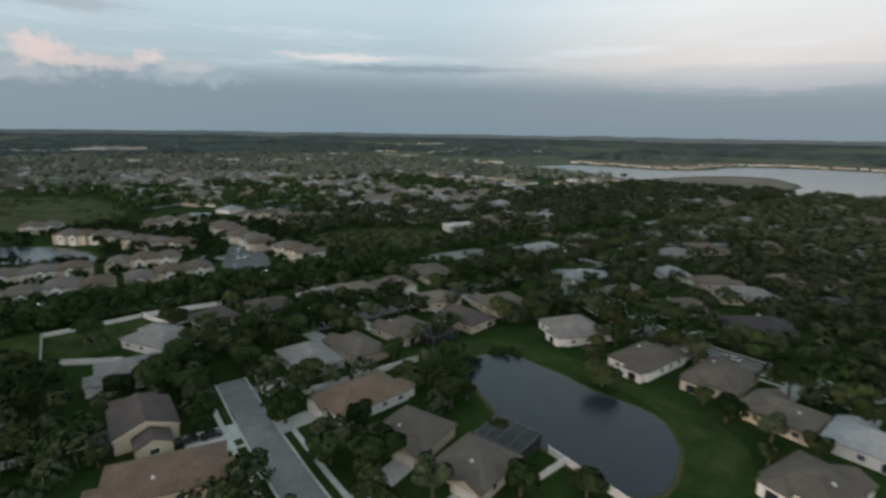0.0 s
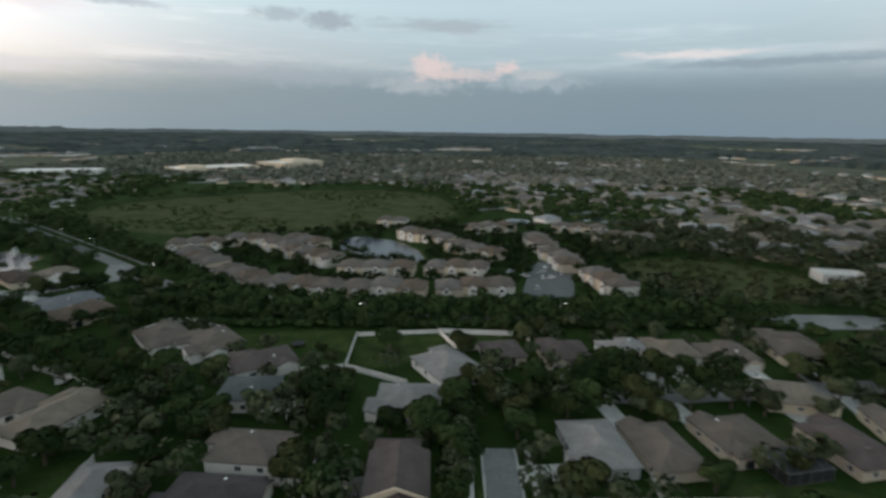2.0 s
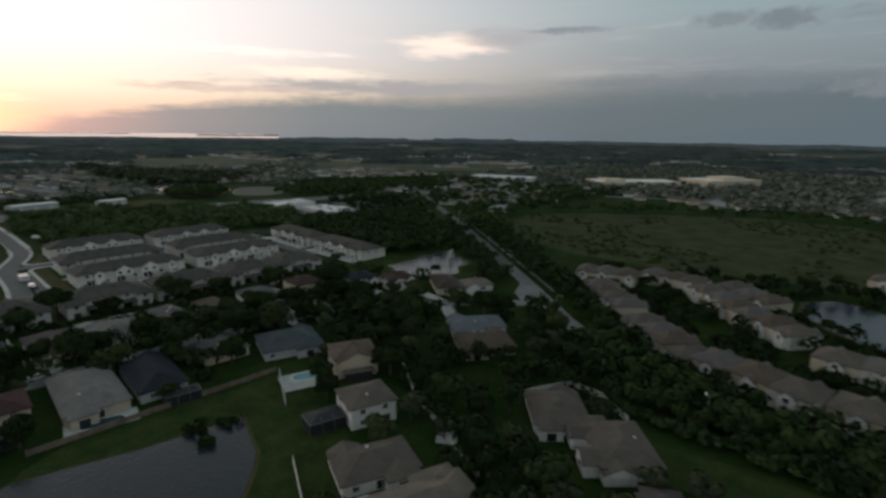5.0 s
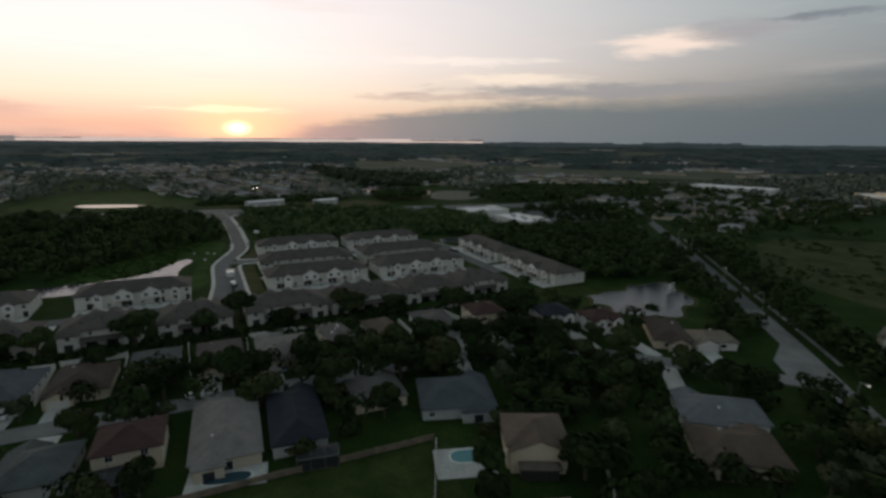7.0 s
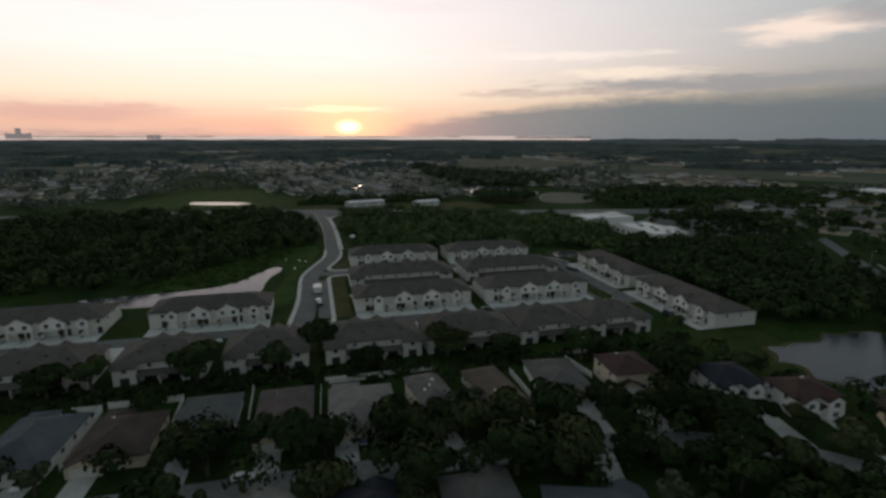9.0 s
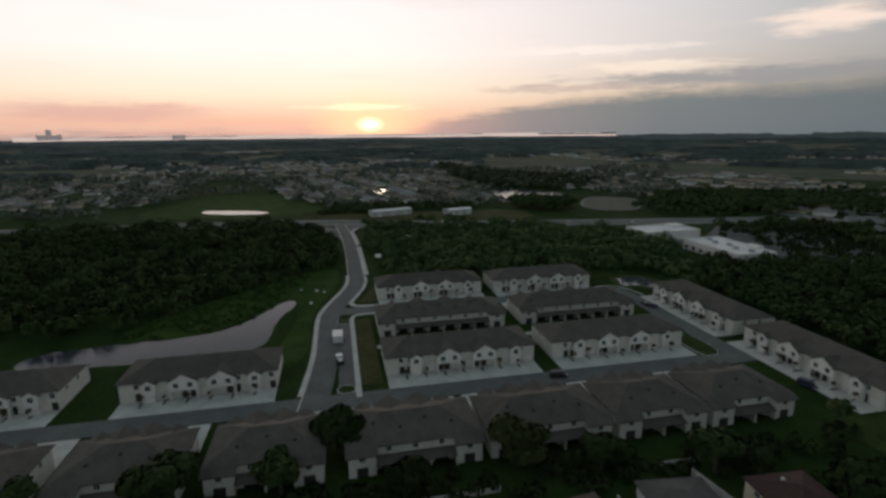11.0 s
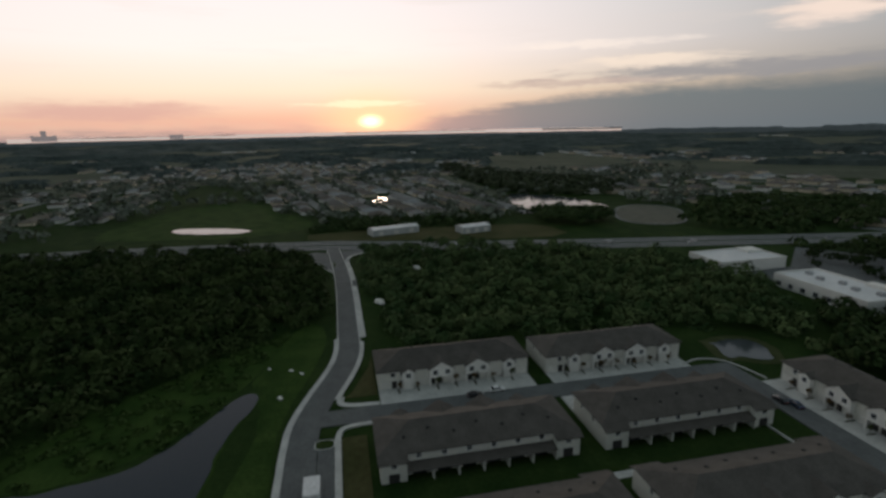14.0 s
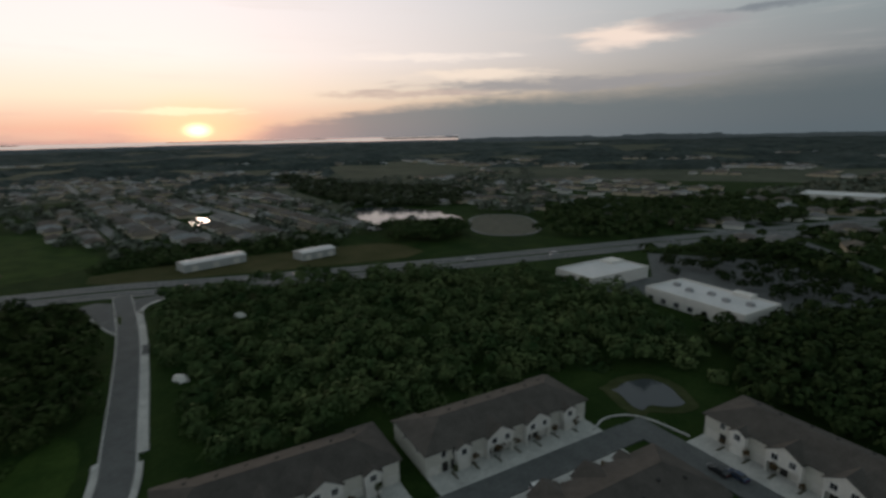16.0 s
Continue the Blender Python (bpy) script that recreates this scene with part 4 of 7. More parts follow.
def join_far_houses():
    """All remaining far houses as one mesh with a material for each wall and roof."""
    s, index, slots = Shape(), [], []
    for kind, x, y, yaw in FAR_REST:
        w, d, roof, wall = FAR_KINDS[kind]
        m = pose(x, y, 0, 0, 0, yaw)
        for mat, q in (("wall_" + wall, Shape().box(-w / 2, w / 2, -d / 2, d / 2, 0, 3.0)), ("roof_" + roof, Shape().hip(w, d, 3.1, 2.6))):
            if mat not in slots:
                slots.append(mat)
            s.add([m @ Vector(p) for p in q.v], q.f)
            index += [slots.index(mat)] * len(q.f)
    me = bpy.data.meshes.new("far_houses")
    me.from_pydata(s.v, [], s.f)
    for q in slots:
        me.materials.append(MATS[q])
    me.polygons.foreach_set("material_index", index)
    tagged(new("far_houses", me), "many distant houses with brown and grey roofs", "houses", "", "stuff")


def district(x0, x1, y0, y1, yaw, row=34, gap=19, keep=0.85, seed=1, ring=None):
    """Rows of far houses back to back on a turned grid, with streets between."""
    rng = random.Random(seed)
    cx, cy = (x0 + x1) / 2, (y0 + y1) / 2
    c, s = math.cos(radians(yaw)), math.sin(radians(yaw))
    half = max(x1 - x0, y1 - y0) * 0.75
    v = -half
    line = 0
    while v < half:
        u = -half + rng.uniform(0, gap)
        run = []
        while u < half:
            x, y = cx + u * c - v * s, cy + u * s + v * c
            if x0 < x < x1 and y0 < y < y1 and is_free(x, y, 8) and (ring is None or inside(x, y, ring)):
                run.append((u, v + row * 0.5))
                if rng.random() < keep:
                    far_house(rng.choices(range(5), (4, 2, 3, 2, 1))[0], x + rng.uniform(-1, 1), y + rng.uniform(-1, 1), yaw + rng.choice((0, 90)) + rng.uniform(-4, 4))
            u += gap * rng.uniform(0.9, 1.15)
        if line % 2 and len(run) > 4:
            a, b = run[0][0], run[-1][0]
            vv = run[0][1]
            strip(FAR_STREETS, [(cx + a * c - vv * s, cy + a * s + vv * c), (cx + b * c - vv * s, cy + b * s + vv * c)], -4.5, 4.5, -0.2, 0.18)
        v += row if line % 2 else row * 0.55
        line += 1


# ---- townhouses ----
def townhouse(at, units=8, label="", unit=5.78):
    """Two-storey row: fronts face local -y, covered patios along the back."""
    L, D, H = units * unit, 15.2, 5.6
    ob = thing("townhouse_row", at, label or "two-storey cream townhouse row with dark brown hip roof", "townhouse", "new townhouses")
    x0 = -L / 2
    part("wall", Shape().box(-L / 2, L / 2, -D / 2, D / 2, 0, H), "wall_sand", ob)
    part("roof", Shape().hip(L, D, H + 0.15, 3.3, 0.6), "roof_town", ob)
    slope = 3.3 / (D / 2 + 0.6)
    for s in (-1, 1):
        a, b = sorted((s * (L / 2 - unit + 0.01), s * (L / 2 - 0.01)))
        part("end_block", Shape().box(a, b, D / 2, D / 2 + 2.0, 0, H - 0.56), "wall_sand", ob)
        a, b = sorted((s * (L / 2 - unit - 0.35), s * (L / 2 + 0.58)))
        v = [(a, D / 2 + 0.56, H + 0.16), (b, D / 2 + 0.56, H + 0.16), (b, D / 2 + 2.6, H + 0.16 - 2.04 * slope), (a, D / 2 + 2.6, H + 0.16 - 2.04 * slope)]
        part("end_roof", Shape().add(v + [(p, q, r - 0.24) for p, q, r in v], [(0, 3, 2, 1), (4, 5, 6, 7), (0, 1, 5, 4), (1, 2, 6, 5), (2, 3, 7, 6), (3, 0, 4, 7)]), "roof_town", ob)
    for k in range(units - 1):
        y = D / 2 - 3.4 - (k % 2) * 1.6
        part("roof_vent", Shape().box(-0.3, 0.3, -0.3, 0.3, -0.25, 0.22), "rubber", ob, "dark square roof vent", pose(x0 + (k + 1.0) * unit, y, H + 0.15 + (D / 2 + 0.6 - y) * slope))
    wide = [(0.19, 3.6), (0.405, 7.2), (0.645, 7.2), (0.86, 3.6)]
    for fx, w in wide:
        x = x0 + fx * L
        bay = part("gable_bay", Shape().gable_wall(-w / 2, w / 2, -1.5, 0.02, 0 if w < 4 else 2.75, H, w * 0.30).box(-w / 2, -w / 2 + 0.45, -1.5, 0.02, 0, 2.75).box(w / 2 - 0.45, w / 2, -1.5, 0.02, 0, 2.75), "wall_white", ob, "pale gabled front bay", pose(x, -D / 2, 0))
        part("gable_roof", Shape().gable(-w / 2, w / 2, -1.5, 4.2, H + 0.05, w * 0.30, 0.3), "roof_town", bay)
        for wx in ((0,) if w < 4 else (-w / 4, w / 4)):
            window(bay, wx, -1.5, 3.7, 1.3, 1.4)
    for k in range(units):
        x = x0 + (k + 0.5) * unit
        s = 1 if k % 2 else -1
        part("garage_door", Shape().box(-1.35, 1.35, -0.06, 0, 0, 2.15), "door_panel", ob, at=pose(x + s * 0.9, -D / 2, 0.02))
        # no recess is built: a flat near-black panel stands for its shade
        part("entry", Shape().box(-0.75, 0.75, -0.05, 0, 0, 2.4), "dark_infill", ob, "flat dark panel for a shaded entry recess", pose(x - s * 1.8, -D / 2, 0.02))
        window(ob, x - s * 1.5, -D / 2, 3.7, 1.2, 1.4)
        if 0 < k < units - 1:
            window(ob, x, D / 2, 4.05, 1.1, 1.1, 180)
            part("patio_door", Shape().box(-1.6, 1.6, 0, 0.05, 0.02, 2.2), "pane", ob, at=pose(x, D / 2, 0))
            part("party_wall", Shape().box(-0.2, 0.2, 0, 2.5, 0, 2.55), "wall_sand", ob, at=pose(x - unit / 2, D / 2, 0))
        else:
            window(ob, x, D / 2 + 2.0, 3.5, 1.2, 1.2, 180)
            part("patio_door", Shape().box(-1.2, 1.2, 0, 0.05, 0.02, 2.2), "dark_infill", ob, at=pose(x, D / 2 + 2.0, 0))
    v = [(-L / 2 + unit, D / 2 + 0.02, 3.5), (L / 2 - unit, D / 2 + 0.02, 3.5), (L / 2 - unit, D / 2 + 2.8, 2.75), (-L / 2 + unit, D / 2 + 2.8, 2.75)]
    part("patio_roof", Shape().add(v + [(a, b, c - 0.2) for a, b, c in v], [(3, 2, 1, 0), (4, 5, 6, 7), (0, 1, 5, 4), (1, 2, 6, 5), (2, 3, 7, 6), (3, 0, 4, 7)]), "roof_town", ob)
    for s in (-1, 1):
        for y in (-3, 3):
            window(ob, s * L / 2, y, 3.7, 1.0, 1.2, 90 * s)
    return ob


TOWN_AT = [  # middle x, y, turn, units
    (-290.8, 156, 90, 8), (-290.8, 208.4, 90, 8), (-323, 156.6, -90, 8), (-323, 209.6, -90, 8), (-362.4, 159.5, 90, 8), (-360.5, 211.2, 90, 8),
    (-309.8, 262, 0, 8), (-258.6, 262.2, 0, 8), (-248.2, 135, -90, 4.6), (-248.2, 166, -90, 4.6), (-248.2, 194, -90, 4), (-248.2, 219, -90, 4),
    (-290.6, 81.6, 90, 7), (-290.6, 27, 90, 7), (-290.6, -22, 90, 7), (-248.2, 76, -90, 4.2), (-248.2, 104, -90, 4), (-248.2, 44, -90, 4.6), (-248.2, 10, -90, 5),
]
COURT = {-309.8: 14.5, -258.6: 14.5, -248.2: 19.0, -323: 15.7, -362.4: 16.1, -360.5: 14.2}   # depth of the paved forecourts
MADE = {}
for x, y, turn, units in TOWN_AT:
    n = max(4, round(units))
    at = pose(x, y, 0, 0, 0, turn)
    if n in MADE:
        copy_thing(MADE[n], at)
    else:
        MADE[n] = townhouse(at, n)
    L = n * 5.78
    c, s = math.cos(radians(turn)), math.sin(radians(turn))
    PLANS.append((x, y, L / 2 + 1, 9.5, c, s))
    single("forecourt", Shape().box(-L / 2, L / 2, -COURT.get(x, 15.9), -7.62, -0.2, 0.14), "concrete", "pale concrete driveways before townhouses", "driveway", "structure", "forecourts", at)
    for k in range(1, n):
        # the dark beds also stand for the young shrubs' shadows on the concrete
        single("planting_bed", Shape().box(-0.3, 0.3, -3.0, 0, 0, 0.06), "mud", "narrow dark planting bed between driveways, doubling as shrub shadow", "planting bed", "structure", "planting beds", at @ pose(-L / 2 + k * 5.78, -8.0 - (k % 2) * 0.4, 0.13))
    q = at @ Vector((0, -12, 0))
    PLANS.append((q.x, q.y, L / 2, 4.5, c, s))

# ---- older villas across the county road ----
def villa(x0, y0, x1, y1, kind=0):
    """A row of staggered two-storey blocks, each with its own hip roof and a gable on both sides."""
    L = min(max(math.hypot(x1 - x0, y1 - y0) + 6, 20), 42)
    yaw = math.degrees(math.atan2(y1 - y0, x1 - x0))
    x, y = (x0 + x1) / 2, (y0 + y1) / 2
    rg = random.Random(int(x * 5 + y))
    ob = thing("villa_row", pose(x, y, 0, 0, 0, yaw), "staggered two-storey cream villa row with brown hip roofs and small gables", "villa", "villas across the road")
    n = max(2, round(L / 10.5))
    w, d = L / n, 12.5
    for k in range(n):
        px, py, h = -L / 2 + w * (k + 0.5), rg.uniform(-1.6, 1.6), 4.9 + rg.uniform(-0.5, 0.5)
        wall = ("beige", "cream", "sand")[(k + kind) % 3]
        block = part("block", Shape().box(-w / 2 + 0.02, w / 2 - 0.02, -d / 2, d / 2, 0, h), "wall_" + wall, ob, "", pose(px, py, 0))
        part("roof", Shape().hip(w - 0.4, d, h + 0.12, 2.5, 0.45), "roof_" + ("villa", "brown", "clay")[(k * 2 + kind) % 3], block)
        for s, turn in ((-1, 0), (1, 180)):
            gx = rg.uniform(-1.5, 1.5)
            f = pose(px + gx, py + s * d / 2, 0, 0, 0, turn)
            part("gable_bay", Shape().gable_wall(-1.9, 1.9, -1.2, 0.02, 0, h - 0.3, 1.3), "wall_white", ob, "pale gabled bay", f)
            part("gable_roof", Shape().gable(-1.9, 1.9, -1.2, 3.0, h - 0.25, 1.3, 0.3), "roof_villa", ob, at=f)
            window(ob, *(f @ Vector((0, -1.2, 3.0))), 1.4, 1.3, turn)
    PLANS.append((x, y, L / 2 + 1, d / 2 + 1.5, math.cos(radians(yaw)), math.sin(radians(yaw))))


VILLAS = [(-114, 293, -92, 270), (-82, 262, -58, 240), (-54, 242, -28, 235), (-20, 238, 8, 234), (18, 238, 45, 238), (-76, 318, -58, 301), (-54, 296, -38, 283),
          (-28, 271, 2, 268), (14, 271, 37, 265), (-21, 393, -8, 391), (-3, 353, 22, 335), (28, 320, 48, 298), (77, 345, 79, 315), (80, 305, 84, 275), (90, 262, 94, 236),
          (-131, 312, -110, 318), (-105, 331, -82, 327), (-70, 330, -50, 318), (120, 352, 150, 340), (40, 372, 66, 380), (100, 378, 130, 372)]
for i, v in enumerate(VILLAS):
    villa(*v, kind=i % 2)


# ---- shops, sheds and far halls ----
def hall(x, y, w, d, h, yaw, wall, roof, label, tower=None, units=0, category="building"):
    at = pose(x, y, 0, 0, 0, yaw)
    ob = thing("commercial_building", at, label, category)
    part("wall", Shape().box(-w / 2, w / 2, -d / 2, d / 2, 0, h), wall, ob)
    part("roof", Shape().box(-w / 2 + 0.35, w / 2 - 0.35, -d / 2 + 0.35, d / 2 - 0.35, h - 0.02, h + 0.06), roof, ob)
    for a, b, c, e in ((-w / 2, w / 2, -d / 2, -d / 2 + 0.35), (-w / 2, w / 2, d / 2 - 0.35, d / 2), (-w / 2, -w / 2 + 0.35, -d / 2 + 0.35, d / 2 - 0.35), (w / 2 - 0.35, w / 2, -d / 2 + 0.35, d / 2 - 0.35)):
        part("parapet", Shape().box(a, b, c, e, h, h + 0.7), wall, ob)
    if tower:
        tx, ty, tw, td, th = tower
        part("tower", Shape().box(tx - tw / 2, tx + tw / 2, ty - td / 2, ty + td / 2, h, h + th), wall, ob)
    for k in range(units):
        px = -w / 2 + w * (k + 0.7) / (units + 0.4)
        part("roof_unit", Shape().box(-1.3, 1.3, -1.0, 1.0, 0, 1.3).box(-0.9, 0.9, -0.7, 0.7, 1.3, 1.5), "metal_grey", ob, at=pose(px, d * 0.06 * (-1) ** k, h + 0.07))
    n = int(w / 6)
    for k in range(n):
        for s, turn in ((-1, 0), (1, 180)):
            window(ob, -w / 2 + w * (k + 0.5) / n, s * d / 2, 0.6, 2.4, 2.2, turn)
    PLANS.append((x, y, w / 2 + 2, d / 2 + 2, math.cos(radians(yaw)), math.sin(radians(yaw))))
    return ob


hall(-389, 339, 44, 24, 5.5, 0, "wall_white", "metal_white", "low white shop with flat pale roof and rooftop units", (8, 11, 8, 4, 1.6), 5)
hall(-445, 336, 24, 40, 5.5, 2, "wall_white", "metal_white", "low white shop with flat pale roof and raised entrance", (-6, 14, 8, 9, 1.4), 0)
for x, y, w in ((-588, 167, 36), (-577, 225, 23)):
    ob = thing("shed", pose(x, y, 0, 0, 0, 106 if w > 30 else 105), "long metal shed with a white low gable roof beside the highway", "shed", "sheds")
    part("wall", Shape().box(-w / 2, w / 2, -6, 6, 0, 4.6), "wall_grey", ob)
    part("roof", Shape().gable(-6, 6, -w / 2, w / 2, 4.7, 1.0, 0.4), "metal_white", ob, at=pose(0, 0, 0, 0, 0, 90))
    for k in range(3):
        part("roller_door", Shape().box(-1.8, 1.8, -0.06, 0, 0, 3.4), "door_panel", ob, at=pose(-w / 3 + k * w / 3, -6, 0.02))
        part("roller_door", Shape().box(-1.8, 1.8, -0.06, 0, 0, 3.4), "door_panel", ob, at=pose(-w / 3 + k * w / 3, 6, 0.02, 0, 0, 180))
    PLANS.append((x, y, w / 2 + 2, 9, math.cos(radians(106)), math.sin(radians(106))))
hall(-228, 915, 95, 60, 11, 62, "wall_cream", "wall_white", "distant large cream commercial hall", (10, 0, 40, 30, 4))
hall(-320, 820, 120, 55, 8, 45, "wall_cream", "wall_white", "distant large cream commercial hall", (-30, 0, 30, 30, 3))
hall(-505, 756, 100, 40, 6, 17, "wall_white", "metal_white", "distant long white warehouse")
hall(208, 261, 20, 12, 4, -12, "wall_grey", "concrete", "pale flat roofed building behind trees")
hall(560, 1180, 60, 26, 6, -30, "wall_grey", "metal_white", "distant long pale warehouse")
hall(500, 1215, 34, 22, 5, -20, "wall_white", "concrete", "distant pale warehouse with flat roof")
hall(330, 1010, 62, 28, 5, -25, "wall_beige", "concrete", "distant pale commercial hall")
hall(260, 1040, 38, 24, 6, -15, "wall_grey", "metal_white", "distant pale commercial hall")
hall(100, 1080, 70, 30, 5, -20, "wall_beige", "concrete", "distant pale commercial hall")
HEAPS = [(-486, 168, 3.0), (-433.4, 143.6, 3.0), (-285, 340, 2.6), (-300.6, 328, 2.2), (-374.3, 110, 0.9), (-371.2, 113.5, 0.8), (-377, 103, 0.7), (-357, 108.2, 1.0)]
for x, y, r in HEAPS[:4]:
    keep_ring([(x + 7 + 11 * math.cos(k * 0.785), y + 5 * math.sin(k * 0.785)) for k in range(8)])

# ---- far districts ----
district(-1010, -655, 50, 276, 12, keep=0.93, seed=2)
district(-900, -640, 400, 760, 20, keep=0.5, seed=3)
district(-1000, -700, -420, -80, 0, keep=0.55, seed=4)
district(-640, -300, 470, 700, 30, keep=0.7, seed=5)
district(40, 330, 400, 780, 30, keep=0.55, seed=6)
district(180, 600, 220, 420, 5, keep=0.35, seed=7)
district(200, 560, -60, 180, -35, keep=0.4, seed=8)
district(-1500, -1050, -300, 250, 10, keep=0.35, seed=9)
district(-300, 100, 640, 860, 25, keep=0.5, seed=10)
district(-380, 60, 880, 1250, 25, keep=0.3, seed=11)
district(380, 640, 520, 900, 20, keep=0.3, seed=12)


def scatter_homes(count, r0, r1, seed, a0, a1):
    """Far homes in loose clusters, thinning out towards the horizon."""
    rg = random.Random(seed)
    made = 0
    while made < count:
        a, r = radians(rg.uniform(a0, a1)), rg.uniform(r0, r1)
        cx, cy, yaw = -150 + r * math.cos(a), 150 + r * math.sin(a), rg.uniform(0, 90)
        c, s = math.cos(radians(yaw)), math.sin(radians(yaw))
        for i in range(rg.randint(3, 9)):
            for j in range(rg.randint(1, 4)):
                x, y = cx + i * 21 * c - j * 34 * s, cy + i * 21 * s + j * 34 * c
                if is_free(x, y, 8):
                    FAR_REST.append((rg.choices(range(5), (3, 2, 3, 1, 2))[0], x, y, yaw + rg.choice((0, 90))))
                    PLANS_FAR.append((x, y))
                    made += 1


strip(FAR_STREETS, [(-1045, 281), (-840, 288), (-640, 293)], -5, 5, -0.2, 0.19)
sheet("verge", [(-1045, 289), (-840, 296), (-770, 300), (-790, 318), (-1045, 306)], "far_field", 0.06, "open grass verge beside a far road", rounds=0, category="grass")
scatter_homes(900, 950, 1900, 91, 20, 215)
scatter_homes(500, 1900, 3600, 92, 20, 215)
scatter_homes(260, 420, 950, 93, 5, 75)
SHORE = smooth_line([(905, 700), (900, 540), (960, 500), (1120, 530), (1235, 440), (1290, 250)])
shore = random.Random(94)
for p, q in SHORE:
    for k in range(4):
        FAR_REST.append((shore.choice((0, 2, 3)), p + shore.uniform(8, 60), q + shore.uniform(8, 60), shore.uniform(0, 90)))
        PLANS_FAR.append(FAR_REST[-1][1:3])
join_far_houses()
single("far_streets", FAR_STREETS, "old_asphalt", "pale streets of distant districts", "streets", "stuff")


# ---- trees ----
def crown_mesh(name, seed, radius, height, mat, lobes=9, leaves=640, leaf=0.75, squash=0.72):
    """A crown of many tilted leaf sprays set on the shells of several lobes, with gaps between them."""
    rng = np.random.default_rng(seed)
    cs = [(0, 0, height * 0.62, radius * 0.62)]
    for k in range(lobes):
        a, r = rng.uniform(0, 2 * np.pi), radius * rng.uniform(0.35, 0.72)
        cs.append((r * np.cos(a), r * np.sin(a), height * rng.uniform(0.42, 0.86), radius * rng.uniform(0.26, 0.44)))
    cs = np.array(cs)
    w = cs[:, 3] ** 2
    pick = rng.choice(len(cs), leaves, p=w / w.sum())
    n = rng.normal(size=(leaves, 3))
    n[:, 2] = np.abs(n[:, 2]) * 0.9 - 0.25
    n /= np.linalg.norm(n, axis=1)[:, None]
    c = cs[pick, :3] + n * cs[pick, 3:4] * rng.uniform(0.75, 1.08, (leaves, 1)) * np.array([1, 1, squash])
    t = np.cross(n, rng.normal(size=(leaves, 3)))
    t /= np.linalg.norm(t, axis=1)[:, None]
    n2 = n + rng.normal(size=(leaves, 3)) * 0.35
    b = np.cross(n2, t)
    b /= np.linalg.norm(b, axis=1)[:, None]
    s = leaf * rng.uniform(0.6, 1.35, (leaves, 1))
    v = np.stack([c - t * s, c - b * s * 0.55 + n * 0.1 * s, c + t * s, c + b * s * 0.55], 1).reshape(-1, 3)
    return leaf_mesh(name, v, mat, n)


def leaf_mesh(name, v, mat, out):
    """Four-cornered leaf sprays, each an island of its own, shaded along the crown's outward direction."""
    me = bpy.data.meshes.new(name)
    k = len(v) // 4
    me.vertices.add(len(v))
    me.vertices.foreach_set("co", np.asarray(v, dtype=np.float32).ravel())
    me.loops.add(k * 4)
    me.loops.foreach_set("vertex_index", np.arange(k * 4, dtype=np.int32))
    me.polygons.add(k)
    me.polygons.foreach_set("loop_start", np.arange(0, k * 4, 4, dtype=np.int32))
    me.polygons.foreach_set("loop_total", np.full(k, 4, dtype=np.int32))
    me.materials.append(MATS[mat])
    me.update(calc_edges=True)
    soft = out + np.random.default_rng(k).normal(size=out.shape) * 0.22 + np.array([0, 0, 0.15])
    soft /= np.linalg.norm(soft, axis=1)[:, None]
    me.normals_split_custom_set_from_vertices(np.repeat(soft, 4, axis=0).astype(np.float32))
    return me


def trunk_mesh(h, r, seed):
    rng = random.Random(seed)
    s = Shape()
    s.tube([(0, 0, 0), (0.1, 0, h * 0.35), (0.0, 0.15, h * 0.62)], [r, r * 0.75, r * 0.45], 7)
    for k in range(5):
        a, e = rng.uniform(0, 6.28), rng.uniform(0.35, 0.6) * h * 0.5
        z = h * rng.uniform(0.3, 0.5)
        s.tube([(0, 0, z), (e * 0.5 * math.cos(a), e * 0.5 * math.sin(a), z + h * 0.15), (e * math.cos(a), e * math.sin(a), z + h * 0.32)], [r * 0.45, r * 0.3, r * 0.12], 5)
    return s.mesh("trunk", "bark")


TREES = []
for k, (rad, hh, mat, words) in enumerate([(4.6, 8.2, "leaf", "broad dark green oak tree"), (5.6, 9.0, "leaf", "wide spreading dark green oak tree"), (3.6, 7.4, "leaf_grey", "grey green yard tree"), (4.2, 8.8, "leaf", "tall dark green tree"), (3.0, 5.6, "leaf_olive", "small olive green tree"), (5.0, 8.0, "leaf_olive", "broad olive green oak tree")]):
    ob = thing("tree", pose(0, 0, -50), words + " with leafy crown", "tree", "trees")
    part("trunk", trunk_mesh(hh, 0.24 + rad * 0.03, k), None, ob)
    part("crown", crown_mesh("crown", 20 + k, rad, hh, mat, lobes=10 + k % 3, leaves=int(52 * rad * rad) + 260, leaf=0.6), None, ob)
    TREES.append((ob, rad))
USED = set()


def tree(kind, x, y, scale, turn):
    ob, rad = TREES[kind]
    m = pose(x, y, 0, 0, 0, turn)
    if kind not in USED:
        USED.add(kind)
        ob.matrix_basis = m
        ob.scale = (1, 1, 1)
        return ob
    c = copy_thing(ob, m)
    c.scale = (scale, scale, scale * (0.9 + 0.2 * ((turn * 7) % 1)))
    return c


PLANTED = {}


def plant_ok(x, y, gap):
    i, j = int(x // 12), int(y // 12)
    for a in (i - 1, i, i + 1):
        for b in (j - 1, j, j + 1):
            for px, py, pr in PLANTED.get((a, b), ()):
                if math.hypot(px - x, py - y) < gap + pr * 0.35:
                    return False
    PLANTED.setdefault((i, j), []).append((x, y, gap))
    return True


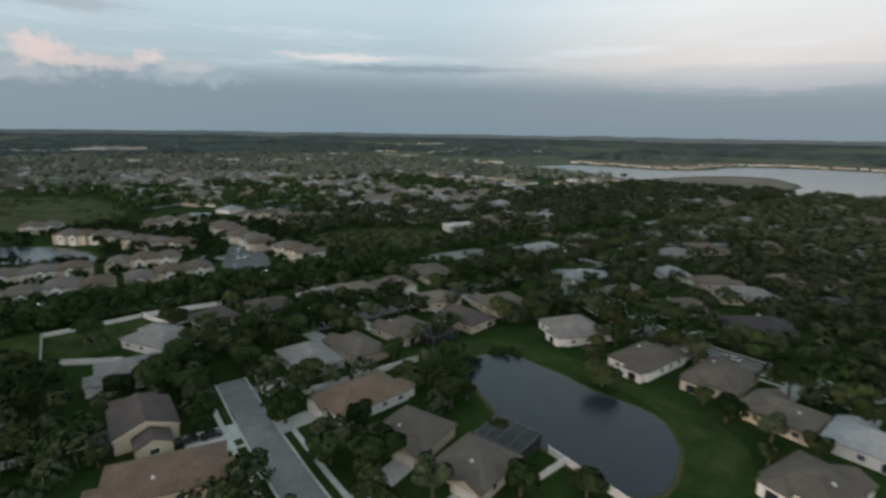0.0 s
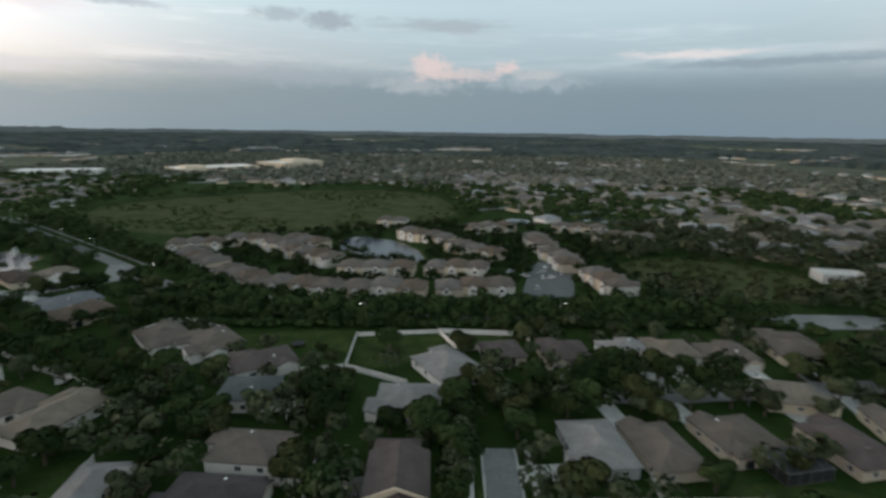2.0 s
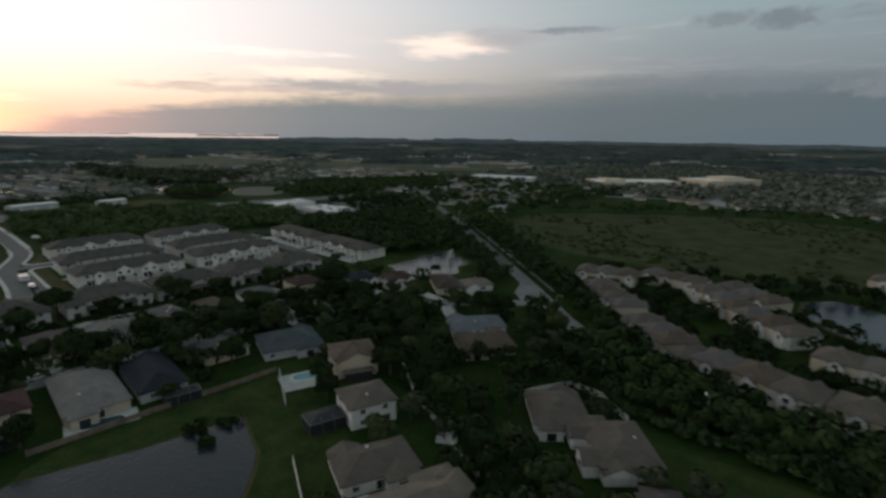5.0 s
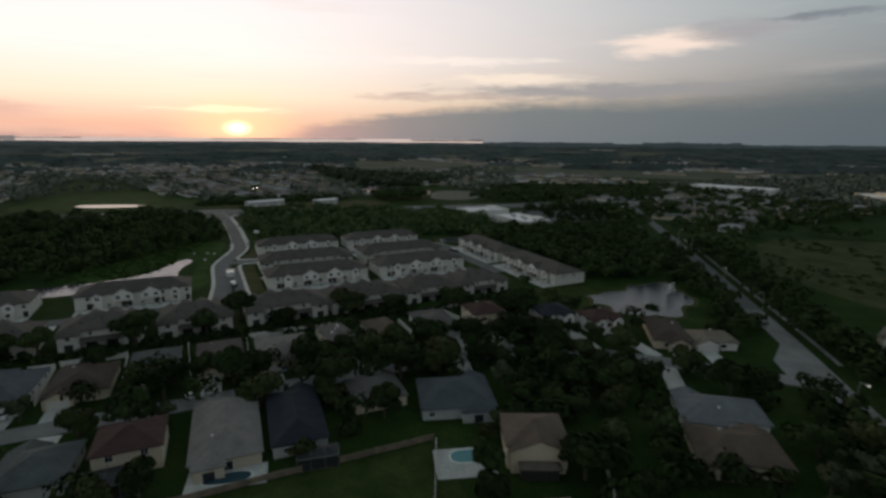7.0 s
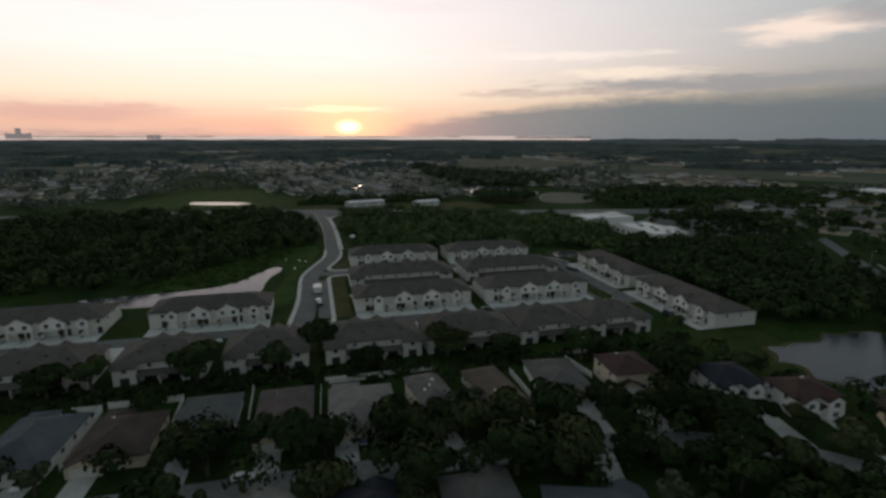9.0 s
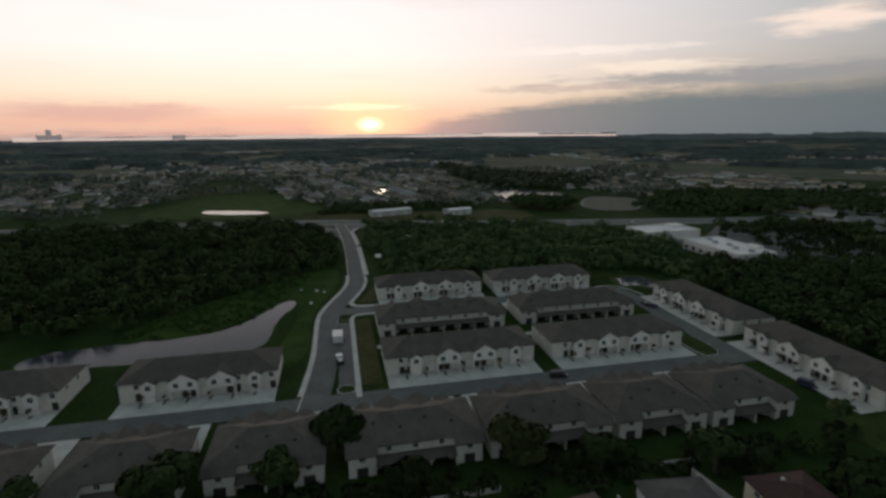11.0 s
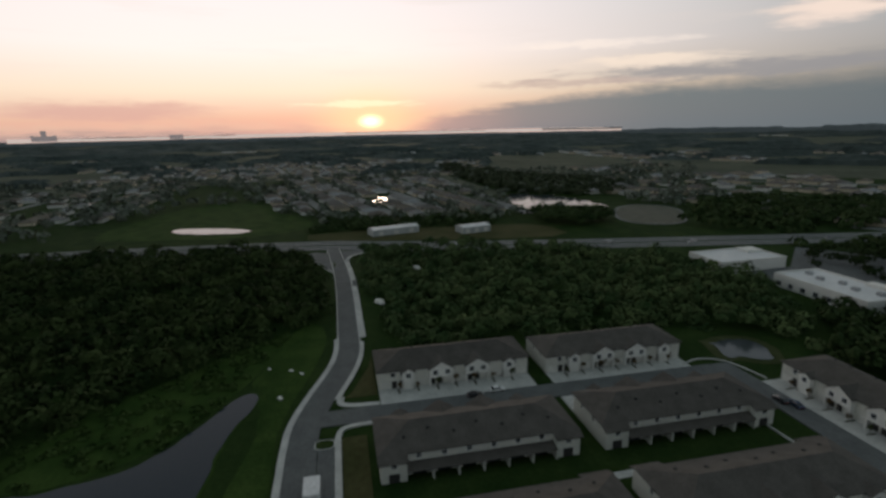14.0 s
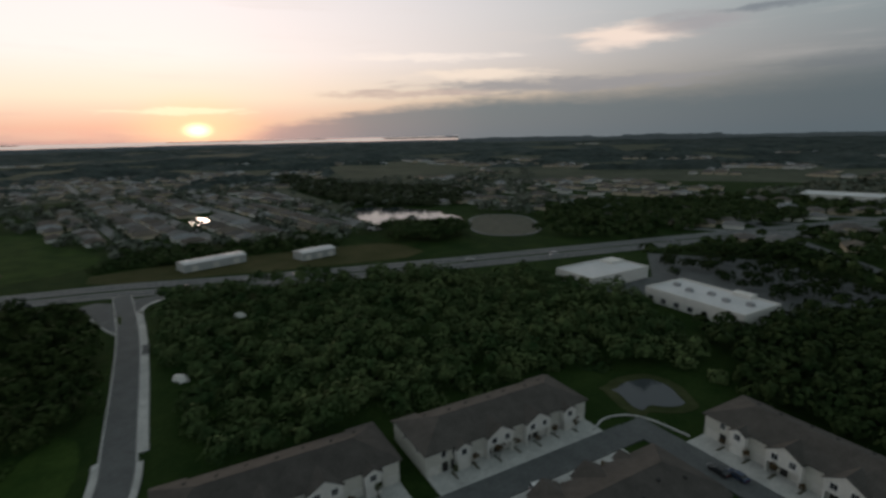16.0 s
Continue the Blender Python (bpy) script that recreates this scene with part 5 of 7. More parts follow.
def yard_trees(ring, count, seed, kinds=(0, 1, 2, 3, 4, 5), gap=5.0):
    rng = random.Random(seed)
    x0, x1, y0, y1 = min(p[0] for p in ring), max(p[0] for p in ring), min(p[1] for p in ring), max(p[1] for p in ring)
    made = tries = 0
    while made < count and tries < count * 40:
        tries += 1
        x, y = rng.uniform(x0, x1), rng.uniform(y0, y1)
        k = rng.choice(kinds)
        sc = rng.uniform(0.7, 1.12)
        if inside(x, y, ring) and is_free(x, y, TREES[k][1] * sc * 0.55) and plant_ok(x, y, gap * sc):
            tree(k, x, y, sc, rng.uniform(0, 360))
            made += 1


def street_trees(pts, offs, gap, seed, kinds=(0, 1, 3, 5)):
    """Trees along both sides of a street, crowns over its edge."""
    rng = random.Random(seed)
    for a, b in zip(pts, pts[1:]):
        n = max(1, int(math.hypot(b[0] - a[0], b[1] - a[1]) / gap + rng.random()))
        for k in range(n):
            f = (k + rng.random()) / n
            for s in (-1, 1):
                dx, dy = b[0] - a[0], b[1] - a[1]
                q = math.hypot(dx, dy)
                o = s * (offs + rng.uniform(-1.2, 2.5))
                x, y = a[0] + dx * f - dy / q * o, a[1] + dy * f + dx / q * o
                if rng.random() < 0.85 and not any(abs((x - hx) * c + (y - hy) * e) < aa and abs((y - hy) * c - (x - hx) * e) < bb for hx, hy, aa, bb, c, e in PLANS) and plant_ok(x, y, 4.2):
                    tree(rng.choice(kinds), x, y, rng.uniform(0.8, 1.15), rng.uniform(0, 360))


keep_ring([(-70, 166), (-52, 166), (-52, 181), (-70, 181)])   # open lawn before a house
# single large trees seen clearly
for i, (x, y) in enumerate([(-9, 150), (-11, 138), (30, 149), (33, 134), (46, 140), (56, 159), (33, 103), (22, 138), (38, 148), (41, 157), (86, 164), (103, 122), (131, 56), (166, 92), (42, 114), (35, 84), (20, 86), (41, 76), (70, 96), (128, 38), (174, 66), (172, 37), (138, 24),
                            (-60, 161), (-55, 134), (-15, 149), (-11, 156), (-92, 219), (-97, 173), (0, 181), (-40, 135), (-121, 174), (-128, 188), (-124, 199),
                            (-193, 96), (-194.5, 113), (-196, 133), (-178, 137), (-193, 150), (-194, 172), (-192, 184), (-186, 201), (-150, 178), (-178, 207), (-166, 228), (-236, 50), (-237, 60), (-236, 86), (-237, 107), (-247.5, 119), (-236, 157), (-230, 173), (-224, 196), (-205, 213), (-231, 132), (-178, 156), (-181, 170), (-172, 186), (-163, 196), (-152, 196), (-140, 186), (-147, 207), (-139, 200), (-50, 150), (-64, 148), (-46, 140)]):
    if plant_ok(x, y, 2.0) and not any(abs((x - hx) * c + (y - hy) * e) < aa and abs((y - hy) * c - (x - hx) * e) < bb for hx, hy, aa, bb, c, e in PLANS):
        tree((0, 1, 5, 0, 3, 1)[i % 6], x, y, (1.32 if x < -175 else 1.0) + 0.15 * math.sin(i * 2.3), (i * 77) % 360)
for x, y in ((69.5, 92), (72.6, 87.2)):
    tree(4, x, y, 0.85, x * 9)
street_trees([p for p in STREETS["west"] if 82 < p[1] < 215], 9, 9, 51)
street_trees(STREETS["mid"], 7.5, 8, 52, (2, 5, 1, 2))
street_trees([p for p in STREETS["near"] if p[1] > 60], 10, 13, 53, (2, 5, 0))
street_trees([p for p in STREETS["east"] if p[1] > 0], 9.5, 13, 54, (2, 5, 1))
yard_trees([(-75, 95), (-75, 205), (-40, 198), (145, 196), (145, 10), (20, 60), (-20, 95)], 84, 1, (2, 5, 4, 2, 0, 1))
yard_trees([(-222, 30), (-222, 245), (-190, 252), (-160, 275), (-100, 238), (-60, 200), (-75, 120), (-130, 150), (-150, 160), (-150, 20)], 66, 3)


def canopy(name, ring_or_box, spacing, seed, label, mat="woodland_leaf", height=(5, 9), radius=(2.2, 4.2), leaves=60, leaf=1.0, test=8, keep=1.0, far=False, thin=None, lines=True, rolling=0.0):
    """A wood as one mesh: each tree a loose dome of leaf sprays."""
    rng = np.random.default_rng(seed)
    ring = ring_or_box
    xs, ys = [p[0] for p in ring], [p[1] for p in ring]
    gx, gy = np.meshgrid(np.arange(min(xs), max(xs), spacing), np.arange(min(ys), max(ys), spacing))
    pts = np.stack([gx.ravel(), gy.ravel()], 1) + rng.uniform(-0.5, 0.5, (gx.size, 2)) * spacing
    out = []
    for x, y in pts:
        if rng.random() > keep or not inside(x, y, ring):
            continue
        if thin and noise.noise((x / thin[0], y / thin[0], seed)) < thin[1]:
            continue
        if not is_free(x, y, test, lines):
            continue
        if far and any(abs(x - a) < 9 and abs(y - b) < 9 for a, b in FAR_CELLS.get((int(x // 40), int(y // 40)), ())):
            continue
        out.append((x, y))
    if not out:
        return
    c = np.array(out)
    m = len(c)
    r = rng.uniform(*radius, m)
    h = rng.uniform(*height, m) + rolling * np.array([noise.noise((x / 24, y / 24, seed)) for x, y in out])
    h, r = np.maximum(h, 1.0), r * (1 + 0.06 * rolling * np.array([noise.noise((x / 9, y / 9, seed + 3)) for x, y in out]))
    n = rng.normal(size=(m, leaves, 3))
    n[:, :, 2] = np.abs(n[:, :, 2]) * 1.1 - 0.2
    n /= np.linalg.norm(n, axis=2)[:, :, None]
    lump = 1 + 0.35 * np.sin(n[:, :, 0:1] * 5 + rng.uniform(0, 6, (m, 1, 1))) * np.cos(n[:, :, 1:2] * 4 + rng.uniform(0, 6, (m, 1, 1)))
    p = n * r[:, None, None] * lump * rng.uniform(0.8, 1.05, (m, leaves, 1)) * np.array([1, 1, 0.8])
    p[:, :, 0] += c[:, None, 0]
    p[:, :, 1] += c[:, None, 1]
    p[:, :, 2] += (h - r * 0.8)[:, None]
    n, p = n.reshape(-1, 3), p.reshape(-1, 3)
    p[:, 2] = np.maximum(p[:, 2], 0.4)
    k = len(p)
    t = np.cross(n, rng.normal(size=(k, 3)))
    t /= np.linalg.norm(t, axis=1)[:, None]
    b = np.cross(n + rng.normal(size=(k, 3)) * 0.3, t)
    b /= np.linalg.norm(b, axis=1)[:, None]
    s = leaf * rng.uniform(0.6, 1.4, (k, 1))
    v = np.stack([p - t * s, p - b * s * 0.7, p + t * s, p + b * s * 0.7], 1).reshape(-1, 3)
    ob = new(name, leaf_mesh(name, v, mat, n))
    tagged(ob, label, "woodland", "", "stuff")


FAR_CELLS = {}
for a, b in PLANS_FAR:
    for i in (-1, 0, 1):
        for j in (-1, 0, 1):
            FAR_CELLS.setdefault((int(a // 40) + i, int(b // 40) + j), []).append((a, b))

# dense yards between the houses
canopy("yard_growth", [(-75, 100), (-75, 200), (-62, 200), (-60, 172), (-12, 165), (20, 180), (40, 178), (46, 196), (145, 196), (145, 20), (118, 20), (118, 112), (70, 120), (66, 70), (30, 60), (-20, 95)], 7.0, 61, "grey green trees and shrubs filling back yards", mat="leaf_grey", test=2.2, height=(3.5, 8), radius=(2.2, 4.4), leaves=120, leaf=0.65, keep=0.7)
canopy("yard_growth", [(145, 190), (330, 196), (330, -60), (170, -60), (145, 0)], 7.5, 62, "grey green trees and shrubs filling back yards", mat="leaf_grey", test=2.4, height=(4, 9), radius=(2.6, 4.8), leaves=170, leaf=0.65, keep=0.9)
canopy("yard_growth", [(-216, 30), (-220, 245), (-190, 252), (-160, 278), (-100, 240), (-62, 206), (-62, 165), (-75, 150), (-100, 165), (-130, 178), (-152, 160), (-152, 20)], 7.0, 63, "dark green trees and shrubs filling back yards", mat="leaf", test=2.0, height=(3.5, 8), radius=(2.2, 4.2), leaves=120, leaf=0.65, keep=0.7)
canopy("yard_growth", [(-130, 330), (-140, 290), (-60, 228), (110, 222), (110, 370), (40, 400), (-20, 390)], 7.5, 64, "dark trees between villas", mat="leaf", test=1.0, height=(3.5, 6.8), radius=(2.0, 3.8), leaves=90, leaf=0.8, keep=0.88)

canopy("scrub_growth", [(-331, 40), (-341, 44), (-359, 57), (-372, 69), (-385, 83), (-398, 94), (-409, 108), (-400, 108), (-380, 101), (-366, 98), (-350, 89), (-338, 82), (-331, 70), (-329, 55)], 2.6, 85, "rough green growth between woods and a pond", mat="rough_leaf", test=0.3, height=(0.4, 1.5), radius=(0.8, 2.0), leaves=40, leaf=0.5, keep=0.42, lines=False)

# woods beside the access road and round the townhouses
canopy("woods", [(-378, 148), (-378, 236), (-366, 272), (-345, 285), (-420, 325), (-470, 300), (-535, 225), (-545, 160), (-520, 138), (-408, 140)], 6.0, 31, "dense green and olive low woodland", mat="thicket_leaf", test=1.5, height=(3.5, 8.5), radius=(2.4, 5.6), leaves=190, leaf=0.6, rolling=5.0)
canopy("woods", [(-421, 120), (-440, 120), (-525, 112), (-548, 60), (-560, -120), (-342, -120), (-334, 20), (-341, 42), (-359, 55), (-372, 67), (-385, 81), (-398, 92), (-411, 110)], 7.0, 32, "dense dark green woodland", test=1.5, height=(4, 9.5), radius=(2.8, 6.2), leaves=170, leaf=0.7, mat="dense_leaf", rolling=6.0)
canopy("woods", [(-340, 278), (-235, 278), (-225, 312), (-250, 345), (-330, 400), (-420, 470), (-470, 400), (-370, 310)], 5.0, 33, "dense dark green woodland", mat="leaf", test=2.5, leaves=90, leaf=0.8)
canopy("woods", [(-230, 230), (-238, 250), (-226, 252), (-196, 246), (-206, 234)], 6, 41, "trees round a pond", test=2.5, keep=0.5)
canopy("hedge_growth", [(-239, -20), (-236, 120), (-232, 245), (-222, 240), (-227, 30), (-230, -20)], 3.6, 34, "low dark green shrubs behind homes", mat="leaf", test=0.4, height=(1.5, 3.4), radius=(1.3, 2.4), leaves=70, leaf=0.5, keep=0.75)
canopy("woods", [(-270, 380), (-204, 328), (-132, 272), (-104, 236), (-60, 204), (330, 204), (330, 218), (5, 217), (-60, 232), (-120, 288), (-190, 350), (-260, 400)], 6.5, 35, "belt of dark trees along the county road", mat="leaf", test=1.5, height=(5.5, 8.5), leaves=80, leaf=0.8, keep=0.95)
canopy("hedge", [(-66, 199), (-66, 203), (330, 204), (330, 200)], 2.2, 36, "tall clipped dark hedge", test=0.1, height=(2.5, 3.4), radius=(1.4, 1.8), leaves=36, leaf=0.6)
# grey leaves here also imitate haze over the farther trees
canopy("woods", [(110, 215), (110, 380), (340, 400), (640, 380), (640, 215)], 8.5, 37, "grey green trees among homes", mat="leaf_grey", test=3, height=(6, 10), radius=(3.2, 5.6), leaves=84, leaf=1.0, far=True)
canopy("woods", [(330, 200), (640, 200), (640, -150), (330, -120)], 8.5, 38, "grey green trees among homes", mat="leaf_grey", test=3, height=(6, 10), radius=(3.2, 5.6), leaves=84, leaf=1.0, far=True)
canopy("woods", [(-300, 395), (-225, 365), (-125, 344), (-20, 395), (30, 385), (60, 460), (130, 400), (400, 400), (400, 620), (30, 640), (-60, 640), (-200, 585), (-290, 480)], 10, 40, "trees round a meadow and homes", test=4, height=(6, 9), radius=(3, 5), leaves=44, leaf=1.5, far=True, keep=0.8)
canopy("woods", [(-470, 400), (-620, 380), (-620, 720), (-280, 720), (-290, 500), (-330, 410)], 11, 42, "trees among homes", test=4, height=(5, 9), radius=(3, 5.5), leaves=40, leaf=1.6, far=True, keep=0.75)
canopy("woods", [(-610, -420), (-610, 250), (-640, 300), (-620, 480), (-1100, 800), (-1100, -420)], 13, 43, "trees among far homes, paled with haze", mat="hazy_leaf", test=4, height=(5, 10), radius=(3.5, 6.5), leaves=30, leaf=1.9, far=True, keep=0.6, thin=(70, -0.1))
# greyed leaves stand for haze over this distant belt
canopy("woods", [(-1240, 330), (-1045, 308), (-790, 320), (-735, 385), (-720, 432), (-830, 495), (-1000, 380), (-1090, 400)], 9, 92, "woodland belt beyond a far road, greyed with haze", mat="leaf_grey", test=3, height=(6, 11), radius=(4, 6.5), leaves=46, leaf=1.6, far=True)
canopy("woods", [(-600, 720), (400, 620), (660, 400), (640, 1300), (-600, 1300)], 15, 44, "trees among far homes, paled with haze", mat="hazy_leaf", test=4, height=(6, 10), radius=(4, 7), leaves=28, leaf=2.2, far=True, keep=1.0)


def canopy_sheet(ring, cell, seed, label, height, size, cut):
    """A far wood as one rolling sheet of crowns, open where the wood is."""
    xs, ys = [p[0] for p in ring], [p[1] for p in ring]
    nx, ny = int((max(xs) - min(xs)) / cell), int((max(ys) - min(ys)) / cell)
    x = np.linspace(min(xs), max(xs), nx + 1)
    y = np.linspace(min(ys), max(ys), ny + 1)
    rng = np.random.default_rng(seed)
    gx, gy = np.meshgrid(x, y)
    gx = gx + rng.uniform(-0.35, 0.35, gx.shape) * cell
    gy = gy + rng.uniform(-0.35, 0.35, gy.shape) * cell
    gz = np.empty_like(gx)
    for i in range(ny + 1):
        for j in range(nx + 1):
            a, b = gx[i, j], gy[i, j]
            m = noise.noise((a / size, b / size, seed)) + 0.5 * noise.noise((a / size * 2.3, b / size * 2.3, seed + 4))
            ok = inside(a, b, ring) and not any(x0 < a < x1 and y0 < b < y1 and inside(a, b, rr) for x0, x1, y0, y1, rr in POOLS)
            if ok and any(abs(a - p) < 16 and abs(b - q) < 16 for p, q in FAR_CELLS.get((int(a // 40), int(b // 40)), ())):
                ok = False
            gz[i, j] = height * min(1.0, max(-0.3, (m - cut) * 3)) if ok else -4
    gz = gz + rng.uniform(-0.35, 0.35, gz.shape) * height * (gz > 0)
    v = np.stack([gx.ravel(), gy.ravel(), gz.ravel()], 1)
    k = (np.arange(ny)[:, None] * (nx + 1) + np.arange(nx)[None, :]).ravel()
    f = np.stack([k, k + 1, k + nx + 2, k + nx + 1], 1)
    keep = (v[f, 2] > -3).any(axis=1)
    me = bpy.data.meshes.new("woods")
    me.from_pydata([tuple(q) for q in v], [], [tuple(q) for q in f[keep]])
    me.materials.append(MATS["hazy_wood"])
    tagged(new("woods", me), label, "woodland", "", "stuff")


canopy_sheet([(-1080, -1000), (-1080, 820), (-620, 1330), (-1500, 1600), (-2100, 500), (-2100, -1000)], 9, 45, "far dark woodland", 9, 170, -0.02)
canopy_sheet([(-1500, 1300), (700, 1280), (1300, 600), (1400, 1600), (400, 2400), (-1300, 2400)], 13, 46, "far dark woodland", 11, 230, -0.12)
canopy_sheet([(660, -500), (660, 140), (1100, 150), (1250, 260), (1900, 500), (1900, -500)], 11, 47, "far dark woodland beside a lake", 10, 160, -0.4)
canopy_sheet([(-3900, -2800), (-2060, -1000), (-2060, 450), (-1500, 1560), (-1300, 2360), (400, 2360), (1340, 1600), (1800, 300), (4300, 600), (2000, 4300), (-2000, 4400), (-4500, 1500)], 34, 48, "far dark woodland towards the horizon", 14, 520, -0.1)
canopy("woods", [(-604, 100), (-604, 150), (-600, 252), (-640, 256), (-645, 120)], 7, 49, "belt of dark trees behind sheds", keep=0.7, test=3, height=(4, 7), radius=(3.5, 5.5), leaves=110, leaf=0.9)
canopy("woods", [(-632, 290), (-585, 285), (-568, 305), (-574, 338), (-606, 352), (-626, 330)], 6, 50, "clump of dark trees before a pond", test=0.1, height=(7, 11), radius=(3.5, 5.0), leaves=110, leaf=0.9)
canopy("woods", [(-545, 425), (-510, 480), (-470, 600), (-560, 640), (-650, 540), (-625, 450)], 9, 55, "belt of dark trees beyond the highway", test=3, height=(6, 10), radius=(3.5, 5.5), leaves=90, leaf=1.1)
canopy("street_growth", [(-201, 88), (-201, 214), (-184, 214), (-174, 200), (-174, 88)], 8.5, 56, "dark street trees hiding the road", mat="leaf", test=0.6, height=(6, 9), radius=(3.2, 4.8), leaves=150, leaf=0.65, keep=0.62, lines=False)
canopy("street_growth", [(36, 140), (70, 140), (112, 144), (165, 148), (165, 172), (100, 168), (36, 164)], 8.5, 58, "dark street trees hiding the road", mat="leaf", test=0.4, height=(6, 9), radius=(3.2, 4.8), leaves=150, leaf=0.65, keep=0.6, lines=False)
canopy("street_growth", [(140, 20), (140, 120), (165, 140), (170, 20)], 9.5, 59, "dark street trees beside the road", mat="leaf", test=0.4, height=(6, 9), radius=(3.2, 5.2), leaves=160, leaf=0.65, keep=0.45, lines=False)


canopy("woods", [(-300, 398), (-240, 352), (-192, 314), (-160, 287), (-152, 274), (-158, 270), (-176, 282), (-196, 302), (-222, 314), (-244, 334), (-284, 378)], 6.0, 83, "dark roadside trees before a pond", mat="leaf", test=1.2, height=(4, 6.5), radius=(2.6, 4.0), leaves=110, leaf=0.75, keep=0.8)
canopy("hedge_growth", [(-60, 206), (-40, 202.5), (-16, 200.5), (135, 200), (135, 205), (-16, 205.5), (-44, 210), (-62, 215)], 3.4, 88, "dark hedge and small trees before the county road", mat="leaf", test=0.2, height=(4, 6.5), radius=(2.0, 3.2), leaves=110, leaf=0.6, lines=False)
canopy("woods", [(-86, 240), (-72, 231), (-44, 219), (-16, 214), (110, 213), (110, 206), (-16, 206), (-46, 211), (-76, 222), (-90, 231)], 4.3, 84, "dark trees overhanging the county road", mat="leaf", test=0.1, height=(6, 9), radius=(3, 4.4), leaves=130, leaf=0.85, lines=False)

for k, (x, y, r) in enumerate(((82, 99.5, 2.6), (87.5, 103, 2.2), (100, 100.5, 2.4), (97.5, 103.5, 2.0), (-131, 123.5, 2.6), (-124.5, 122.5, 1.8), (-129, 130, 2.4))):
    canopy("reed_clump", [(x - r, y - r), (x + r, y - r), (x + r, y + r), (x - r, y + r)], 1.5, 120 + k, "dark reeds and shrubs at the edge of a pond", mat="leaf", test=-99, height=(0.8, 2.0), radius=(0.8, 1.3), leaves=46, leaf=0.35, keep=0.8, lines=False)
canopy("scrub_growth", [(108, 298), (120, 234), (174, 230), (203, 262), (168, 302)], 5, 86, "rough growth on a meadow behind homes", mat="leaf_olive", test=-99, height=(0.6, 2.4), radius=(1.2, 3.2), leaves=26, leaf=0.8, keep=0.5)
canopy("scrub_growth", [(-222, 382), (-268, 478), (-190, 551), (-60, 608), (8, 566), (34, 463), (8, 394), (-31, 392), (-125, 360)], 6, 57, "rough patchy growth on a meadow", mat="meadow_leaf", test=-99, height=(0.3, 0.9), radius=(1.0, 2.6), leaves=14, leaf=0.9, keep=0.5, thin=(60, 0.0))


# ---- the horizon: a low band of distant woods and the bay ----
def ring_band(name, r, a0, a1, z0, z1, mat, label, step=0.5, ragged=0.0):
    s = Shape()
    n = int((a1 - a0) / step)
    for k in range(n + 1):
        a = radians(a0 + (a1 - a0) * k / n)
        c, q = -150 + r * math.cos(a), 150 + r * math.sin(a)
        s.v += [(c, q, z0), (c, q, z1 + ragged * (noise.noise((k * 0.13, 2.2, r * 0.01)) + 0.6 * noise.noise((k * 0.7, 5.2, 1.0))))]
        if k:
            i = 2 * k
            s.f.append((i - 2, i, i + 1, i - 1))
    return single(name, s, mat, label, "backdrop", "structure")


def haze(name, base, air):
    """A far silhouette; emission in its material imitates the haze before it."""
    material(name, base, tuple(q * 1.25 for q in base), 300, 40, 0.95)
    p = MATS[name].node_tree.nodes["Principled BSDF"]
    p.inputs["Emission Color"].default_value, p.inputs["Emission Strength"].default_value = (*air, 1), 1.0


haze("hazy_horizon", (0.045, 0.055, 0.055), (0.030, 0.038, 0.042))
haze("hazy_works", (0.30, 0.28, 0.28), (0.20, 0.165, 0.165))
# the bay's reflection of the sunset sky is imitated by emission
glow("bay_glow", (0.80, 0.62, 0.55), 0.9)
ring_band("backdrop_woods", 4700, -60, 150, -2, 37, "hazy_horizon", "dark wooded horizon in haze", ragged=9)
ring_band("backdrop_woods", 4700, 208, 300, -2, 37, "hazy_horizon", "dark wooded horizon in haze", ragged=9)
ring_band("backdrop_woods", 4600, 149.5, 208.5, -2, 32, "hazy_horizon", "dark wooded shore below the bay", ragged=4)
ring_band("backdrop_bay", 4690, 150, 208, 20, 60, "bay_glow", "pale glowing strip standing for the sunlit bay", ragged=1)
ring_band("backdrop_shore", 4680, 164, 179, 53, 57, "hazy_horizon", "low dark shore across the bay", ragged=3)
ring_band("backdrop_shore", 4680, 150, 158, 46, 57, "hazy_horizon", "low dark shore across the bay", ragged=6)
ring_band("backdrop_shore", 4685, 190, 206, 53, 57, "hazy_horizon", "low dark shore across the bay", ragged=4)
ring_band("backdrop_tower", 4670, 205.3, 205.7, 40, 112, "hazy_works", "tall grey works tower on the far shore", 0.2)
ring_band("backdrop_works", 4672, 204.6, 206.4, 40, 76, "hazy_works", "grey works buildings on the far shore", 0.1, 8)
ring_band("backdrop_works", 4672, 194.7, 195.9, 36, 68, "hazy_works", "grey block on the far shore", 0.1, 3)
ring_band("backdrop_hill", 4674, 124, 133, 30, 46, "hazy_horizon", "low hill on the horizon", 0.3, 10)
ring_band("backdrop_hill", 4674, 136, 148, 30, 41, "hazy_horizon", "low hill on the horizon", 0.3, 6)


